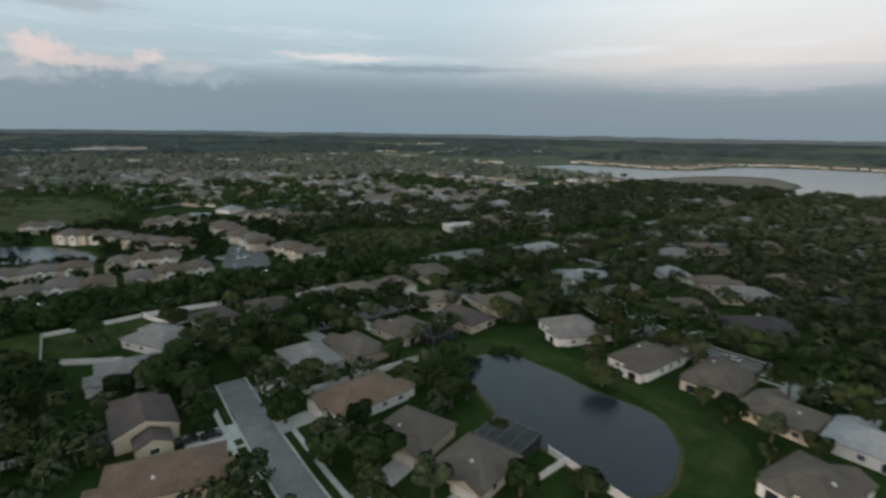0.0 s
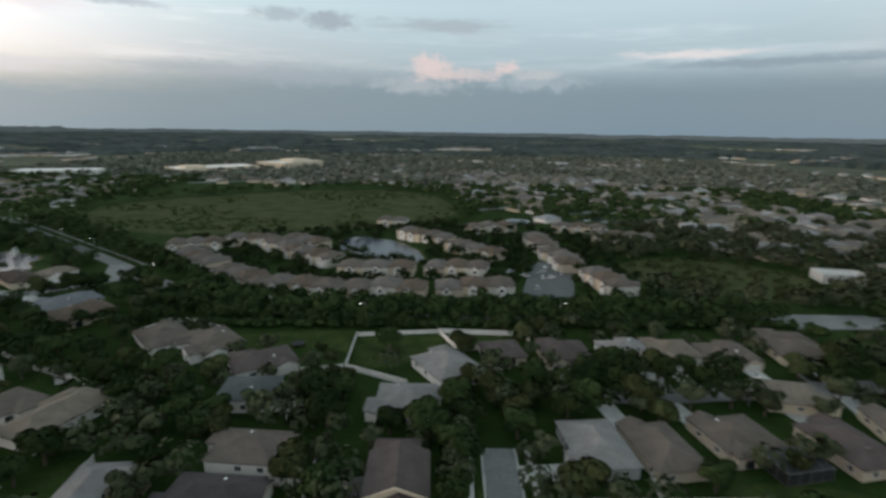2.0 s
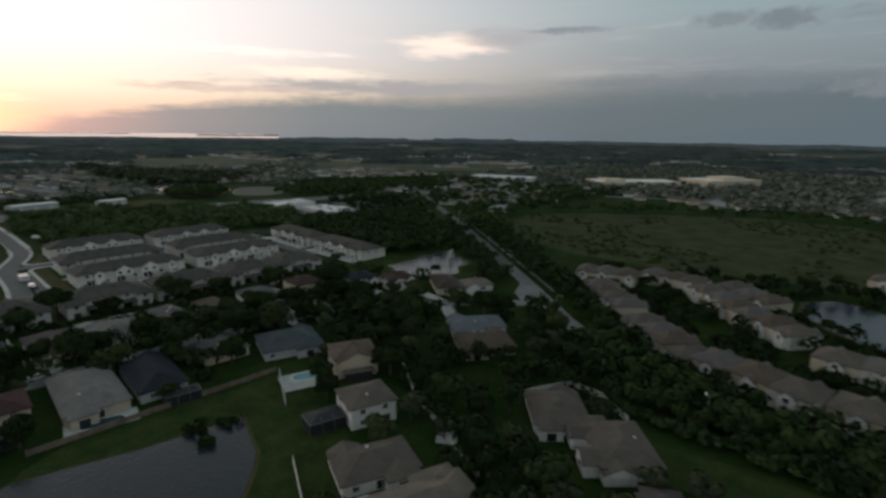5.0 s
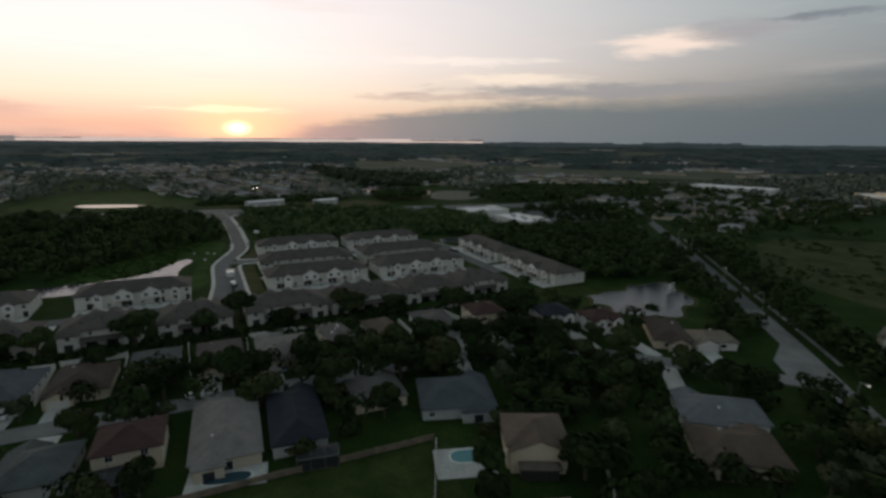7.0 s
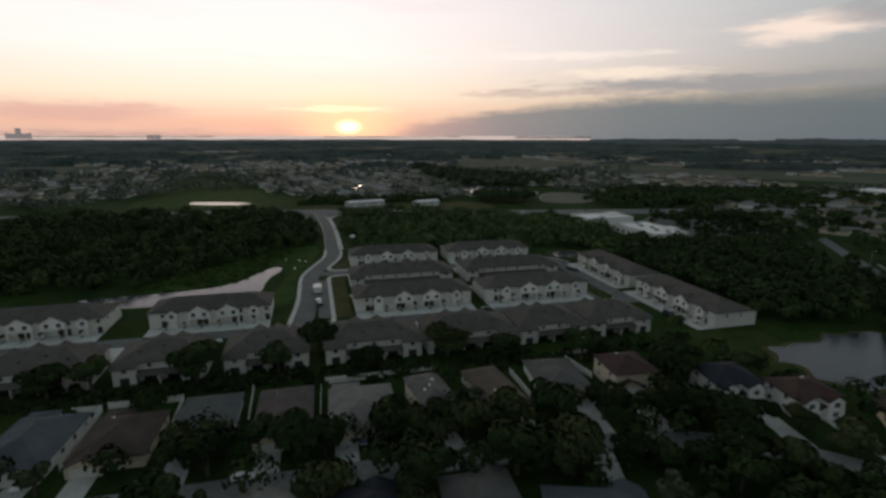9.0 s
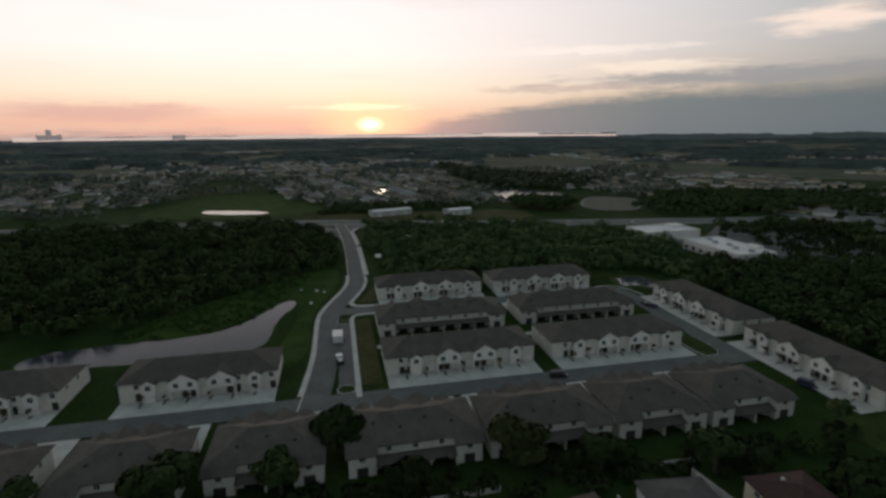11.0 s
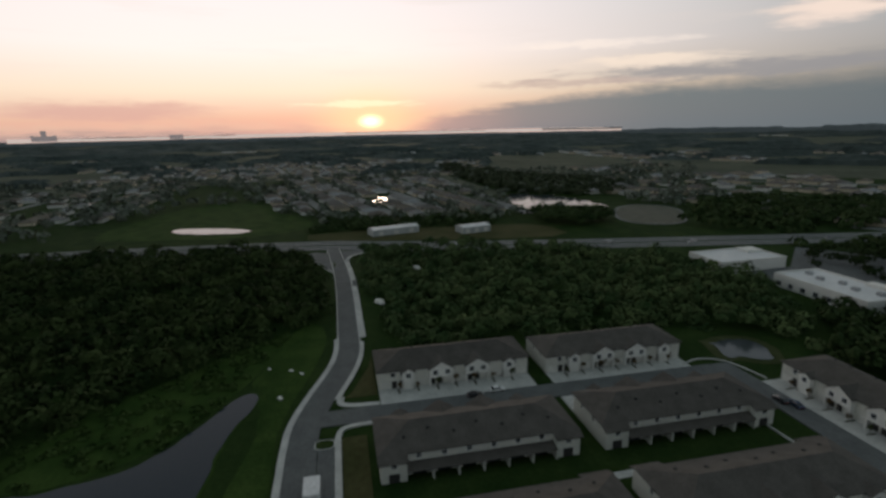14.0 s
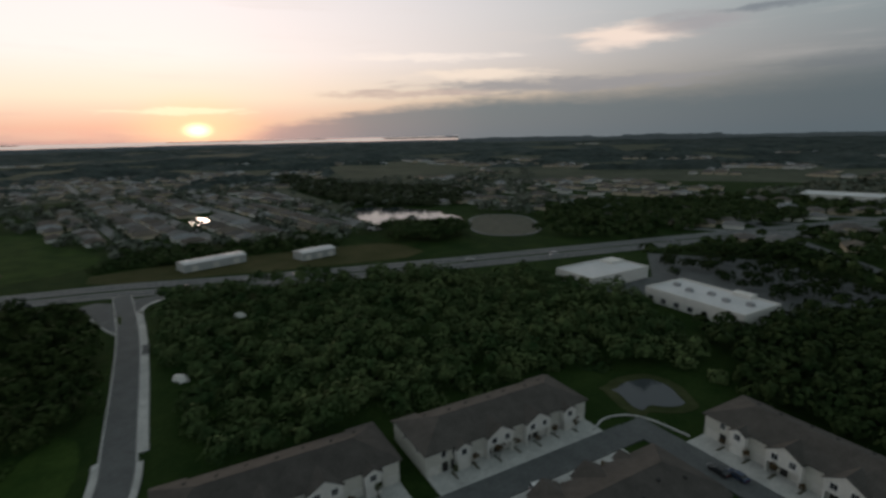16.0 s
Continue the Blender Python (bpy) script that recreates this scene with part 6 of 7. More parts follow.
# ---- fences ----
def fence(pts, label="white vinyl privacy fence", mat="vinyl", height=1.8, bay=2.4):
    """Panels between capped posts along a line."""
    ob = thing("fence", pose(pts[0][0], pts[0][1], 0), label, "fence", "fences")
    key = ("fence", mat, height)
    if key not in CACHE:
        CACHE[key] = (Shape().box(-0.065, 0.065, -0.065, 0.065, 0, height + 0.12).box(-0.085, 0.085, -0.085, 0.085, height + 0.12, height + 0.17).mesh("post", mat),
                      Shape().box(0.065, bay - 0.065, -0.025, 0.025, 0.06, height).box(0.065, bay - 0.065, -0.045, 0.045, height - 0.12, height + 0.02).mesh("panel", mat))
    post, panel = CACHE[key]
    for a, b in zip(pts, pts[1:]):
        d = math.hypot(b[0] - a[0], b[1] - a[1])
        n = max(1, round(d / bay))
        turn = math.degrees(math.atan2(b[1] - a[1], b[0] - a[0]))
        for k in range(n):
            at = pose(a[0] - pts[0][0] + (b[0] - a[0]) * k / n, a[1] - pts[0][1] + (b[1] - a[1]) * k / n, 0, 0, 0, turn)
            part("post", post, None, ob, at=at)
            p = part("panel", panel, None, ob, at=at)
            p.scale = (d / n / bay, 1, 1)
    part("post", post, None, ob, at=pose(pts[-1][0] - pts[0][0], pts[-1][1] - pts[0][1], 0))


for pts in ([(-11.8, 192), (-11.8, 168.4), (6.6, 158.4)], [(15.8, 195.3), (41, 193.2)], [(15.8, 195), (21.8, 180.4), (28.4, 182), (28.6, 176)], [(45.5, 194.6), (45.3, 183)], [(-12.4, 168), (-24, 165.6)], [(-85.6, 191), (-79, 204.6), (-69.6, 203.8), (-59.5, 197)],
            [(-104.5, 132), (-89, 125), (-85.5, 132)], [(73, 61), (73, 42)], [(72.6, 56.5), (62, 56)], [(40, 112.4), (75, 112.2)], [(57, 112.8), (58, 120)], [(-2.6, 117.2), (-12, 117.8), (-31, 119.5)], [(-10.4, 109), (-10.8, 127)],
            [(-201.5, 66.8), (-225, 66.5), (-225.4, 60)], [(-204, 85.4), (-226, 84.6), (-226.2, 79)], [(-226, 73), (-226, 67.5)], [(-202, 102.2), (-227, 101.4)], [(-199.5, 118), (-223, 118.8)], [(-226.5, 121), (-226.5, 136)], [(-220, 171.2), (-203, 171.2), (-203, 174)], [(-224, 190.5), (-212, 192.5)],
            [(-127, 143.5), (-144, 151.6)], [(-127.8, 184), (-105.8, 169.5), (-91.6, 163.4), (-72.6, 155)], [(-56.3, 116), (-56.7, 125.5)], [(-45, 117), (-45, 127)], [(180, 55), (196, 72)]):
    fence(pts)
fence([(-147.6, 94), (-147.4, 118), (-146.8, 134), (-146.4, 152)], "weathered grey fence along a lawn", "wood_fence", 1.5)
fence([(-11.4, 192.1), (2, 193.8), (15.4, 195.2)], "pale vinyl fence along a back lawn", "vinyl", 1.5)
fence([(-41, 118), (-46, 104)], "weathered grey wooden fence", "wood_fence", 1.6)
fence([(-228, 186), (-228, 204)], "pale low garden wall of vinyl panels", "vinyl", 1.2)
fence([(-228, 120), (-228, 150)], "pale low garden wall of vinyl panels", "vinyl", 1.2)


# ---- pools and screened enclosures ----
def oval(cx, cy, a, b, yaw=0, n=28, p=2.6):
    out = []
    for k in range(n):
        t = 2 * math.pi * k / n
        x, y = a * math.copysign(abs(math.cos(t)) ** (2 / p), math.cos(t)), b * math.copysign(abs(math.sin(t)) ** (2 / p), math.sin(t))
        c, s = math.cos(radians(yaw)), math.sin(radians(yaw))
        out.append((cx + x * c - y * s, cy + x * s + y * c))
    return out


def pool(cx, cy, a, b, yaw, da, db, label, mat="pool_water", dx=0.0, dy=0.0):
    ob = thing("swimming_pool", pose(cx, cy, 0, 0, 0, yaw), label, "pool", "pools")
    part("deck", Shape().box(dx - da, dx + da, dy - db, dy + db, 0, 0.16), "concrete", ob, "pale concrete deck")
    part("coping", Shape().prism(oval(0, 0, a + 0.3, b + 0.3), 0.1, 0.22), "trim_white", ob)
    part("water", Shape().prism(oval(0, 0, a, b), 0.1, 0.25), mat, ob, "still pool water")
    c, s = math.cos(radians(yaw)), math.sin(radians(yaw))
    PLANS.append((cx + dx * c - dy * s, cy + dx * s + dy * c, da, db, c, s))


water("pool_dark", (0.03, 0.07, 0.09), 0.01, 0.8)
pool(-151.3, 109, 4.6, 1.7, 80, 7.6, 3.4, "dark oval swimming pool on a concrete deck", "pool_dark", 0, 0.2)
pool(-137.6, 156, 3.6, 2.2, 72, 6.2, 5.0, "turquoise swimming pool on a pale deck", "pool_water", -1, -2)


def screen_cage(x, y, w, d, h, yaw, label):
    """A pool enclosure: thin white bars with dark mesh between, low pitched top."""
    ob = thing("pool_enclosure", pose(x, y, 0, 0, 0, yaw), label, "enclosure", "pool enclosures")
    part("deck", Shape().box(-w / 2, w / 2, -d / 2, d / 2, 0, 0.12), "mud", ob, "dark paved floor")
    part("mesh_panel", Shape().hip(w - 0.3, d - 0.3, h - 0.05, 0.8, 0.0, fascia=0.05), "screen", ob, "dark mesh roof")
    for s in (-1, 1):
        part("mesh_panel", Shape().box(-w / 2 + 0.1, w / 2 - 0.1, s * (d / 2 - 0.12) - 0.02, s * (d / 2 - 0.12) + 0.02, 0.12, h - 0.1), "screen", ob)
        part("mesh_panel", Shape().box(s * (w / 2 - 0.12) - 0.02, s * (w / 2 - 0.12) + 0.02, -d / 2 + 0.16, d / 2 - 0.16, 0.12, h - 0.1), "screen", ob)
        part("rail", Shape().box(-w / 2, w / 2, s * d / 2 - 0.08, s * d / 2 + 0.08, h - 0.1, h + 0.06), "bronze_bar", ob)
        part("rail", Shape().box(s * w / 2 - 0.08, s * w / 2 + 0.08, -d / 2 + 0.08, d / 2 - 0.08, h - 0.1, h + 0.06), "bronze_bar", ob)
        for k in range(int(w / 2.4) + 1):
            part("bar", Shape().box(-0.06, 0.06, -0.06, 0.06, 0.1, h - 0.1), "bronze_bar", ob, at=pose(-w / 2 + w * k / int(w / 2.4), s * d / 2, 0))
        for k in range(1, int(d / 2.4)):
            part("bar", Shape().box(-0.06, 0.06, -0.06, 0.06, 0.1, h - 0.1), "bronze_bar", ob, at=pose(s * w / 2, -d / 2 + d * k / int(d / 2.4), 0))
    for k in range(1, int(w / 2.4)):
        q = -w / 2 + w * k / int(w / 2.4)
        part("rafter", Shape().box(-0.05, 0.05, -d / 2, d / 2, h + 0.82, h + 0.9) if abs(q) < max(w - d, 0.1) / 2 else Shape().box(-0.05, 0.05, -d / 2, d / 2, h + 0.4, h + 0.48), "bronze_bar", ob, at=pose(q, 0, 0))
    PLANS.append((x, y, w / 2, d / 2, math.cos(radians(yaw)), math.sin(radians(yaw))))


screen_cage(-157, 88, 10.5, 6.5, 2.9, 89, "dark screened pool enclosure with white bars behind a house")
screen_cage(-148.6, 126.5, 8.5, 4.2, 2.8, 80, "dark screened pool enclosure with white bars behind a house")
screen_cage(68, 68, 11, 9, 3.0, -75, "dark screened pool enclosure beside a pond")
screen_cage(89, 122.5, 11, 8, 2.9, 10, "dark screened pool enclosure behind a house")
screen_cage(-112, 145, 9, 6, 2.9, 76, "dark screened pool enclosure on a lawn")


def patio_cover(x, y, w, d, yaw):
    ob = thing("patio_cover", pose(x, y, 0, 0, 0, yaw), "white flat metal patio cover on thin posts", "patio cover", "patio covers")
    part("roof", Shape().box(-w / 2, w / 2, -d / 2, d / 2, 2.55, 2.7), "metal_white", ob)
    for sx in (-1, 1):
        for sy in (-1, 1):
            part("post", Shape().box(-0.06, 0.06, -0.06, 0.06, 0, 2.55), "trim_white", ob, at=pose(sx * (w / 2 - 0.2), sy * (d / 2 - 0.2), 0))


patio_cover(-82, 131.5, 5.5, 4, 70)
patio_cover(-20.5, 143.5, 5, 4, 40)
patio_cover(62, 58.5, 3.5, 2.2, -75)


# ---- street lamps ----
def street_lamp(x, y, turn):
    ob = thing("street_lamp", pose(x, y, 0, 0, 0, turn), "lit street lamp on a tall grey pole", "street lamp", "street lamps")
    part("pole", Shape().tube([(0, 0, 0), (0, 0, 4), (0, 0, 8)], [0.12, 0.09, 0.06], 8), "metal_grey", ob)
    part("arm", Shape().box(0, 1.8, -0.04, 0.04, 7.9, 8.0), "metal_grey", ob)
    head = part("head", Shape().box(1.5, 2.3, -0.16, 0.16, 7.94, 8.1), "metal_grey", ob)
    part("lens", Shape().box(1.75, 2.15, -0.13, 0.13, 7.84, 7.935), "lamp_light", head, "glowing white lens")


for i, (x, y) in enumerate([(-113, 254), (-82, 226), (-45, 208.5), (-10, 203.5), (-172, 308), (-207, 333), (95, 148), (-290, 400), (-262, 378), (150, 96), (238, 150), (60, 205)]):
    street_lamp(x, y, i * 63)


def porch_lamp(x, y, z, turn):
    ob = thing("porch_lamp", pose(x, y, z, 0, 0, turn), "small lit wall lamp beside a garage", "lamp", "porch lamps")
    part("bracket", Shape().box(-0.06, 0.06, -0.12, 0.0, -0.05, 0.05), "metal_grey", ob)
    part("shade", Shape().box(-0.11, 0.11, -0.34, -0.12, -0.18, 0.16), "porch_light", ob, "glowing warm glass")


for x, y, z, turn in ((-199.2, 157.6, 2.3, 96), (-199.6, 166.6, 2.3, 96), (-180.9, 238.0, 2.6, 82)):
    porch_lamp(x, y, z, turn)


# ---- vehicles ----
def car(x, y, yaw, paint, label, van=False, size=1.0):
    ob = thing("van" if van else "car", pose(x, y, 0.22, 0, 0, yaw), label, "van" if van else "car", "parked cars")
    L, W = (5.2, 2.0) if van else (4.6, 1.82)
    s = Shape()
    prof = [(-L / 2, 0.35), (-L / 2 + 0.1, 0.85), (-L / 2 + 0.2, 0.95), (L / 2 - 1.2, 0.95), (L / 2 - 0.15, 0.78), (L / 2, 0.35)]
    n = len(prof)
    for sy in (-1, 1):
        s.v += [(px, sy * W / 2, pz) for px, pz in prof]
    s.f = [tuple(range(n)), tuple(range(n, 2 * n))[::-1]] + [(i + n, (i + 1) % n + n, (i + 1) % n, i) for i in range(n)]
    part("body", s, "paint_" + paint, ob)
    top = 1.95 if van else 1.42
    a0, a1, b0, b1 = (-L / 2 + 0.15, L / 2 - 1.0, -L / 2 + 0.25, L / 2 - 1.7) if van else (-1.7, 1.1, -1.2, 0.45)
    cab = Shape().add([(a0, -W / 2 + 0.05, 0.95), (a1, -W / 2 + 0.05, 0.95), (a1, W / 2 - 0.05, 0.95), (a0, W / 2 - 0.05, 0.95), (b0, -W / 2 + 0.22, top - 0.06), (b1, -W / 2 + 0.22, top - 0.06), (b1, W / 2 - 0.22, top - 0.06), (b0, W / 2 - 0.22, top - 0.06)],
                      [(4, 5, 6, 7), (0, 1, 5, 4), (1, 2, 6, 5), (2, 3, 7, 6), (3, 0, 4, 7)])
    part("glass", cab, "pane", ob, "dark side windows")
    part("roof", Shape().box(b0, b1, -W / 2 + 0.22, W / 2 - 0.22, top - 0.06, top), "paint_" + paint, ob)
    for sx in (-1, 1):
        part("headlight" if sx > 0 else "tail_light", Shape().box(sx * (L / 2 - 0.06) - 0.05, sx * (L / 2 - 0.06) + 0.05, -W / 2 + 0.15, W / 2 - 0.15, 0.55, 0.7), "trim_white" if sx > 0 else "paint_red", ob)
        for sy in (-1, 1):
            w = Shape()
            for k in range(12):
                t = 2 * math.pi * k / 12
                w.v += [(0.32 * math.cos(t), -0.11, 0.32 * math.sin(t)), (0.32 * math.cos(t), 0.11, 0.32 * math.sin(t))]
            w.f = [tuple(range(0, 24, 2)), tuple(range(23, 0, -2))] + [(2 * k, 2 * k + 1, (2 * k + 3) % 24, (2 * k + 2) % 24) for k in range(12)]
            part("wheel", w, "rubber", ob, at=pose(sx * L * 0.31, sy * (W / 2 - 0.1), 0.32))


CARS = [(13.6, 107.4, 5, "black", 0), (18.2, 106.6, 0, "black", 0), (60, 246, 78, "silver", 0), (66, 262, 75, "white", 0), (70, 276, 75, "white", 1), (76, 268, 75, "silver", 0), (62, 230, 75, "blue", 0), (80, 287, 20, "white", 0), (-271, 182, 85, "black", 1), (-346, 170, 92, "white", 0), (-344.5, 163, 88, "black", 0), (-322, 243.5, 178, "black", 0), (-262.6, 199, 0, "blue", 0), (-337, 207, 80, "white", 1), (-319, 245.4, 175, "blue", 0), (-250, 247, 10, "blue", 1),
        (-198, 61.5, 5, "white", 0), (-189.5, 103, 85, "white", 0), (-197, 158, 3, "blue", 0), (-197, 127, 5, "blue", 0), (62, 280, 40, "white", 0), (67, 270, 40, "silver", 0), (58, 265, 130, "white", 0), (70, 262, 40, "white", 0), (52, 272, 40, "silver", 0),
        (-561, 60, 95, "white", 0), (-541, 180, 75, "silver", 0), (-514, 300, 80, "white", 0), (-546, 150, 255, "black", 0), (-484, 440, 78, "silver", 0), (-538, 205, 255, "white", 0), (-498, 350, 258, "white", 1), 
        (150.6, 60, 92, "white", 0), (-30, 211, 170, "white", 0), (20, 209.8, 0, "white", 0), (60, 209.5, 0, "silver", 0), (110, 208, 180, "white", 0)]
for x, y, yaw, paint, van in CARS:
    car(x, y, yaw, paint, f"{paint} {'van' if van else 'saloon car'} parked or driving on asphalt", bool(van))

# box trailer and open work truck in the bay
ob = thing("box_trailer", pose(-312.5, 119.0, 0.26, 0, 0, 0), "white enclosed box trailer parked in a bay", "trailer")
part("box", Shape().box(-3.0, 3.0, -1.7, 1.7, 0.55, 3.0), "metal_white", ob)
part("tongue", Shape().box(3.0, 4.3, -0.08, 0.08, 0.5, 0.62), "metal_grey", ob)
for sx in (-0.5, 0.6):
    for sy in (-1, 1):
        part("wheel", Shape().box(sx - 0.33, sx + 0.33, sy * 1.55 - 0.12, sy * 1.55 + 0.12, 0, 0.62), "rubber", ob)
ob = thing("work_truck", pose(-295.6, 119.4, 0.26, 0, 0, 186), "white pickup truck with an open load bed", "truck")
part("cab", Shape().box(0.3, 2.2, -1.0, 1.0, 0.5, 1.95).box(2.2, 3.2, -1.0, 1.0, 0.5, 1.15), "paint_white", ob)
part("windscreen", Shape().box(2.2, 2.24, -0.85, 0.85, 1.2, 1.8), "pane", ob)
part("bed", Shape().box(-2.9, 0.25, -1.05, 1.05, 0.55, 0.7).box(-2.9, 0.25, -1.05, -0.97, 0.7, 1.2).box(-2.9, 0.25, 0.97, 1.05, 0.7, 1.2).box(-2.9, -2.8, -0.97, 0.97, 0.7, 1.2), "rubber", ob, "dark open load bed")
part("load", Shape().box(-2.2, -0.6, -0.7, 0.5, 0.7, 1.5), "metal_white", ob)
for sx in (-1.9, 2.2):
    for sy in (-1, 1):
        part("wheel", Shape().box(sx - 0.38, sx + 0.38, sy * 0.95 - 0.13, sy * 0.95 + 0.13, 0, 0.72), "rubber", ob)

# ---- islands, kerbs and basins round the townhouses ----
def island(ring, label="grassed traffic island with a pale kerb", mat="lawn", rounds=1):
    ring = round_ring(ring, rounds)
    ob = thing("traffic_island", Matrix(), label, "island", "", "structure")
    part("kerb", Shape().prism(grown(ring, 0.3), -0.2, 0.34), "concrete", ob)
    part("turf", Shape().prism(ring, -0.2, 0.39), mat, ob)


island([(-274, 232.6), (-273.4, 238), (-278, 240.5), (-290, 240), (-290, 233)])
island([(-329, 119), (-332.5, 119), (-332.5, 123.4), (-329, 123.4)])
island([(-275, 118.8), (-279, 118.8), (-279, 123.4), (-275, 123.4)])
island([(-500, 123.6), (-512, 122.6), (-512, 124.2), (-500, 125)], rounds=1)
single("verge", Shape().box(-333, -279, 125.3, 131.5, -0.2, 0.08), "scrub", "dry grass strip beside a townhouse", "grass", "structure")
single("verge", Shape().prism([(-352.5, 126.6), (-356, 128.8), (-371, 134.4), (-380, 136), (-380, 135.8), (-352.5, 135.8)], -0.2, 0.06), "scrub", "dry grass strip beside a townhouse", "grass", "structure")
basin = oval(-606, 390, 50, 28, 150)
single("basin", Shape().prism(basin, -0.2, 0.12), "mud", "dry oval retention basin beside the highway", "basin", "structure")
ringed = Shape()
strip(ringed, basin + basin[:1], -1.1, 1.1, -0.2, 0.2)
single("path", ringed, "old_asphalt", "worn grey path round a dry basin", "path", "structure")
for pts in ([(-348, 232.5), (-351, 240), (-347, 248), (-334, 250.5)], [(-334, 230), (-300, 231.5)]):
    single("kerb", strip(Shape(), smooth_line(pts), -0.22, 0.22, -0.2, 0.34), "concrete", "pale concrete kerb", "kerb", "structure", "kerbs")
sheet("car_park", [(53, 242), (60, 268), (67, 293), (86, 294), (78, 251), (70, 222), (55, 218), (49, 223)], "asphalt", 0.2, "dark asphalt car park among villas", rounds=0, category="car park", keep=False)
sheet("car_park", [(-432, 322), (-413, 322), (-411, 353), (-366, 356), (-340, 420), (-420, 440), (-470, 400), (-434, 360)], "asphalt", 0.14, "grey asphalt car park round shops", rounds=0, category="car park")
sheet("yard", [(-606, 105), (-598, 250), (-588, 285), (-540, 290), (-549, 220), (-566, 150), (-575, 105)], "scrub", 0.12, "bare yard beside sheds", rounds=1, category="yard")


# ---- young trees before the townhouses ----
def shrub_kind(seed, mat, h):
    ob = thing("shrub", pose(0, 0, -50), "thin young tree with brownish leaves beside a driveway", "shrub", "young trees")
    part("stem", Shape().tube([(0, 0, 0), (0.03, 0, h * 0.5), (0, 0.03, h * 0.8)], [0.06, 0.045, 0.02], 5), "bark", ob)
    part("crown", crown_mesh("crown", seed, h * 0.32, h, mat, 4, 90, 0.22, 1.2), None, ob)
    return ob


SHRUBS = [shrub_kind(70 + k, m, h) for k, (m, h) in enumerate([("leaf_dry", 2.8), ("leaf_olive", 2.4), ("leaf_dry", 3.2)])]
placed = 0
rng = random.Random(5)
for x, y, turn, units in TOWN_AT:
    if x > -270 and turn != 0:
        continue
    n = max(4, round(units))
    at = pose(x, y, 0, 0, 0, turn)
    for k in range(1, n):
        m = at @ pose(-n * 5.78 / 2 + k * 5.78 + rng.uniform(-0.3, 0.3), -9.8 + rng.uniform(-1, 0.6), 0.25, 0, 0, rng.uniform(0, 360))
        if placed < 3:
            SHRUBS[placed].matrix_basis = m
        else:
            copy_thing(rng.choice(SHRUBS), m @ Matrix.Scale(rng.uniform(0.9, 1.35), 4))
        placed += 1


# ---- pale heaps in the woods and a pond fountain ----
def heap(x, y, r, label):
    rg = random.Random(int(x))
    bm = bmesh.new()
    bmesh.ops.create_icosphere(bm, subdivisions=2, radius=1.0)
    for v in bm.verts:
        k = 1 + 0.45 * noise.noise(v.co * 1.7 + Vector((x, y, 0)))
        v.co = Vector((v.co.x * r * k, v.co.y * r * 0.6 * k, max(v.co.z * r * 0.5 * k, -0.1)))
    me = bpy.data.meshes.new("pale_mound")
    bm.to_mesh(me)
    bm.free()
    me.materials.append(MATS["mound_white"])
    ob = new("pale_mound", me)
    ob.matrix_world = pose(x, y, 0.1, 0, 0, rg.uniform(0, 180))
    return tagged(ob, label, "mound", "pale mounds")


# white shapes of unsettled nature, built as low irregular mounds
for x, y, r in HEAPS:
    heap(x, y, r, "white irregular mound on grass")

# ---- paths and hedges between the backs of the townhouses ----
single("path", Shape().box(-305.6, -303.4, 132, 232, -0.2, 0.16), "concrete", "pale concrete path behind townhouses", "path", "structure")
canopy("hedge", [(-302.8, 136), (-302.8, 178), (-301.2, 178), (-301.2, 136)], 1.3, 81, "low clipped hedge behind townhouses", mat="leaf", test=-99, height=(0.8, 1.2), radius=(0.7, 0.9), leaves=30, leaf=0.3)
canopy("hedge", [(-302.8, 188), (-302.8, 230), (-301.2, 230), (-301.2, 188)], 1.3, 82, "low clipped hedge behind townhouses", mat="leaf", test=-99, height=(0.8, 1.2), radius=(0.7, 0.9), leaves=30, leaf=0.3)

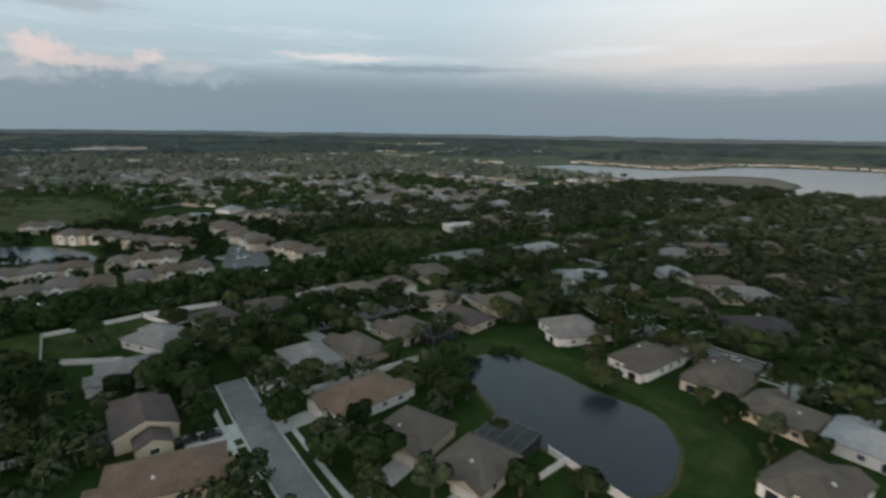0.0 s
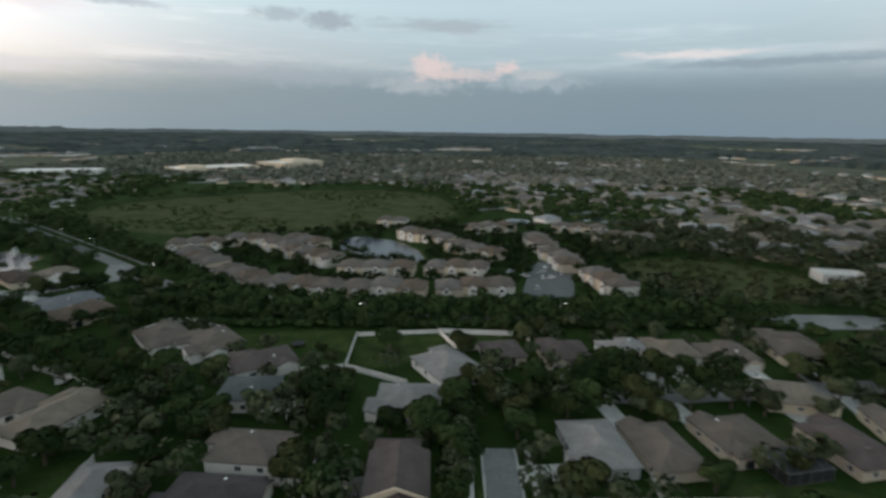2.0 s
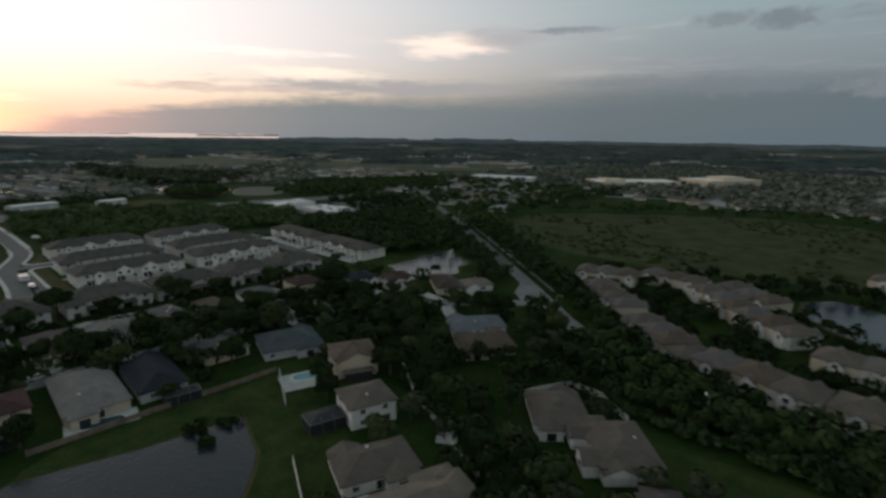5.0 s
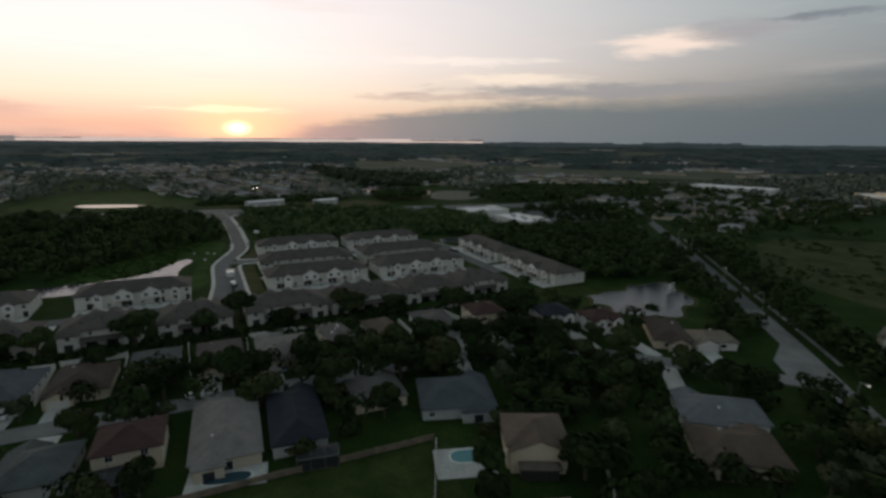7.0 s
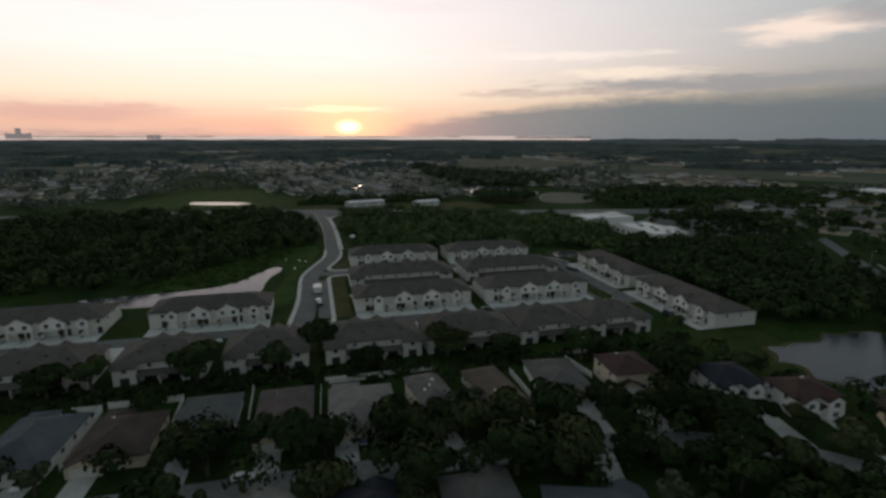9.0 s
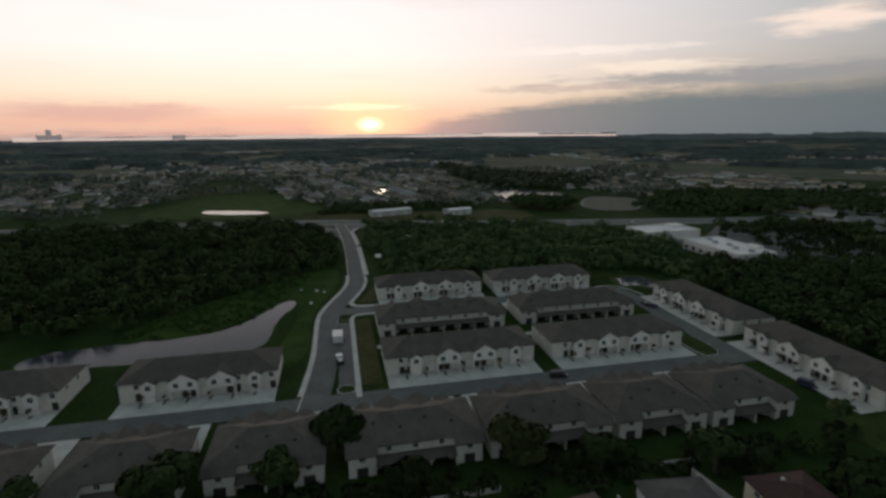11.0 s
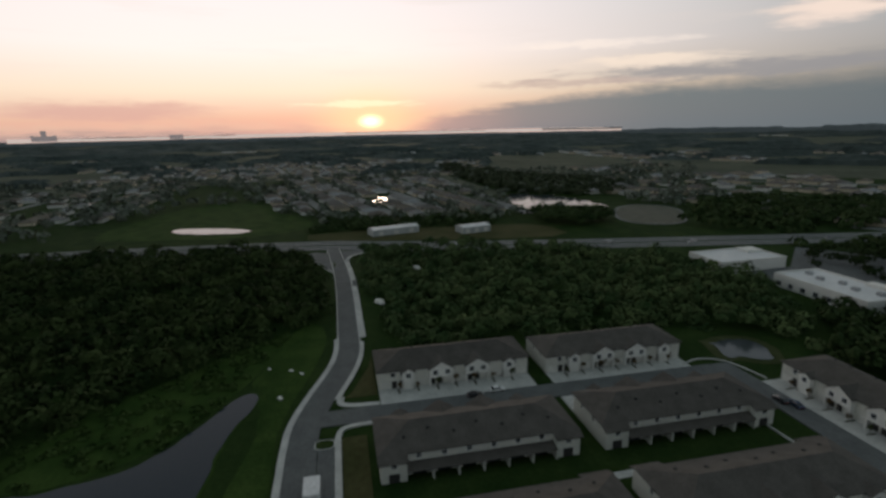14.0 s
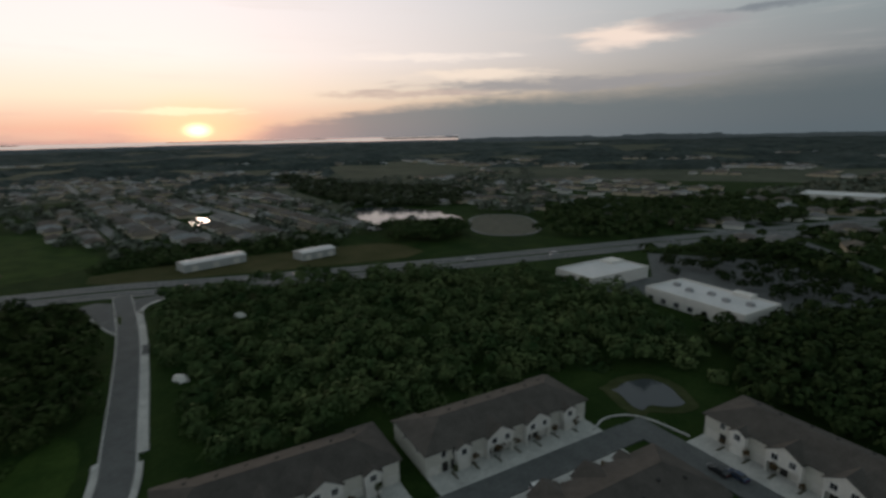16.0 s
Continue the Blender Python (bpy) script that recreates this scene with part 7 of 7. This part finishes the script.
# ---- fountain in the pond ----
ob = thing("fountain", pose(-203, 292, 0.16), "white spraying fountain floating in a pond", "fountain")
part("float", Shape().prism([(0.9 * math.cos(k * 0.5236), 0.9 * math.sin(k * 0.5236)) for k in range(12)], 0, 0.25), "rubber", ob, "dark round float")
jets = Shape()
for k in range(48):
    a, reach, top = k * 2.399, 0.5 + 1.9 * ((k * 0.618) % 1), 3.2 + 2.6 * ((k * 0.377) % 1)
    line = [(reach * q * math.cos(a), reach * q * math.sin(a), 0.25 + top * 4 * q * (1 - q)) for q in (0, 0.15, 0.35, 0.5, 0.65, 0.85, 0.97)]
    jets.tube(line, [0.05, 0.05, 0.05, 0.06, 0.05, 0.04, 0.03], 4)
part("spray", jets, "trim_white", ob, "white jets of water")

# ---- small things on lawns and the road's mouth at the highway ----
ob = thing("trampoline", pose(-29.7, 184.7, 0.04), "round black trampoline with a dark rim on a lawn", "trampoline")
rim = [(2.0 * math.cos(k * math.pi / 12), 2.0 * math.sin(k * math.pi / 12)) for k in range(24)]
part("rim", strip(Shape(), rim + rim[:1], -0.22, 0.22, 0.84, 0.92), "rubber", ob)
part("jumping_mat", Shape().prism([(p * 0.88, q * 0.88) for p, q in rim], 0.84, 0.87), "rubber", ob, "black jumping mat")
for k in range(6):
    part("leg", Shape().tube([(0, 0, 0), (0, 0, 0.84)], [0.04, 0.04], 6), "metal_grey", ob, at=pose(1.95 * math.cos(k * 1.047), 1.95 * math.sin(k * 1.047), 0))
sheet("patio", [(-92, 163.8), (-87.5, 165.2), (-83.5, 161), (-88, 158.4)], "concrete", 0.12, "pale concrete patio behind a house", rounds=0, category="patio", keep=False)
sheet("road_mouth", [(-540, 112.5), (-535, 119.5), (-505, 122.2), (-486, 124.2), (-497, 119.5), (-510, 115.5), (-524, 111), (-536, 106)], "asphalt", 0.205, "grey asphalt flare where a road meets the highway", rounds=0, category="road", keep=False)
sheet("road_mouth", [(-538, 124), (-505, 130.0), (-510, 131.0), (-522, 133.5), (-530, 139), (-537, 148)], "asphalt", 0.212, "grey asphalt flare where a road meets the highway", rounds=0, category="road", keep=False)
canopy("car_park_trees", [(-405, 364), (-374, 366), (-350, 416), (-418, 434), (-458, 400), (-432, 366)], 7.5, 87, "rows of dark trees in a car park", mat="leaf", test=-99, height=(4.5, 7.5), radius=(2.4, 4.0), leaves=90, leaf=0.7, keep=0.7)
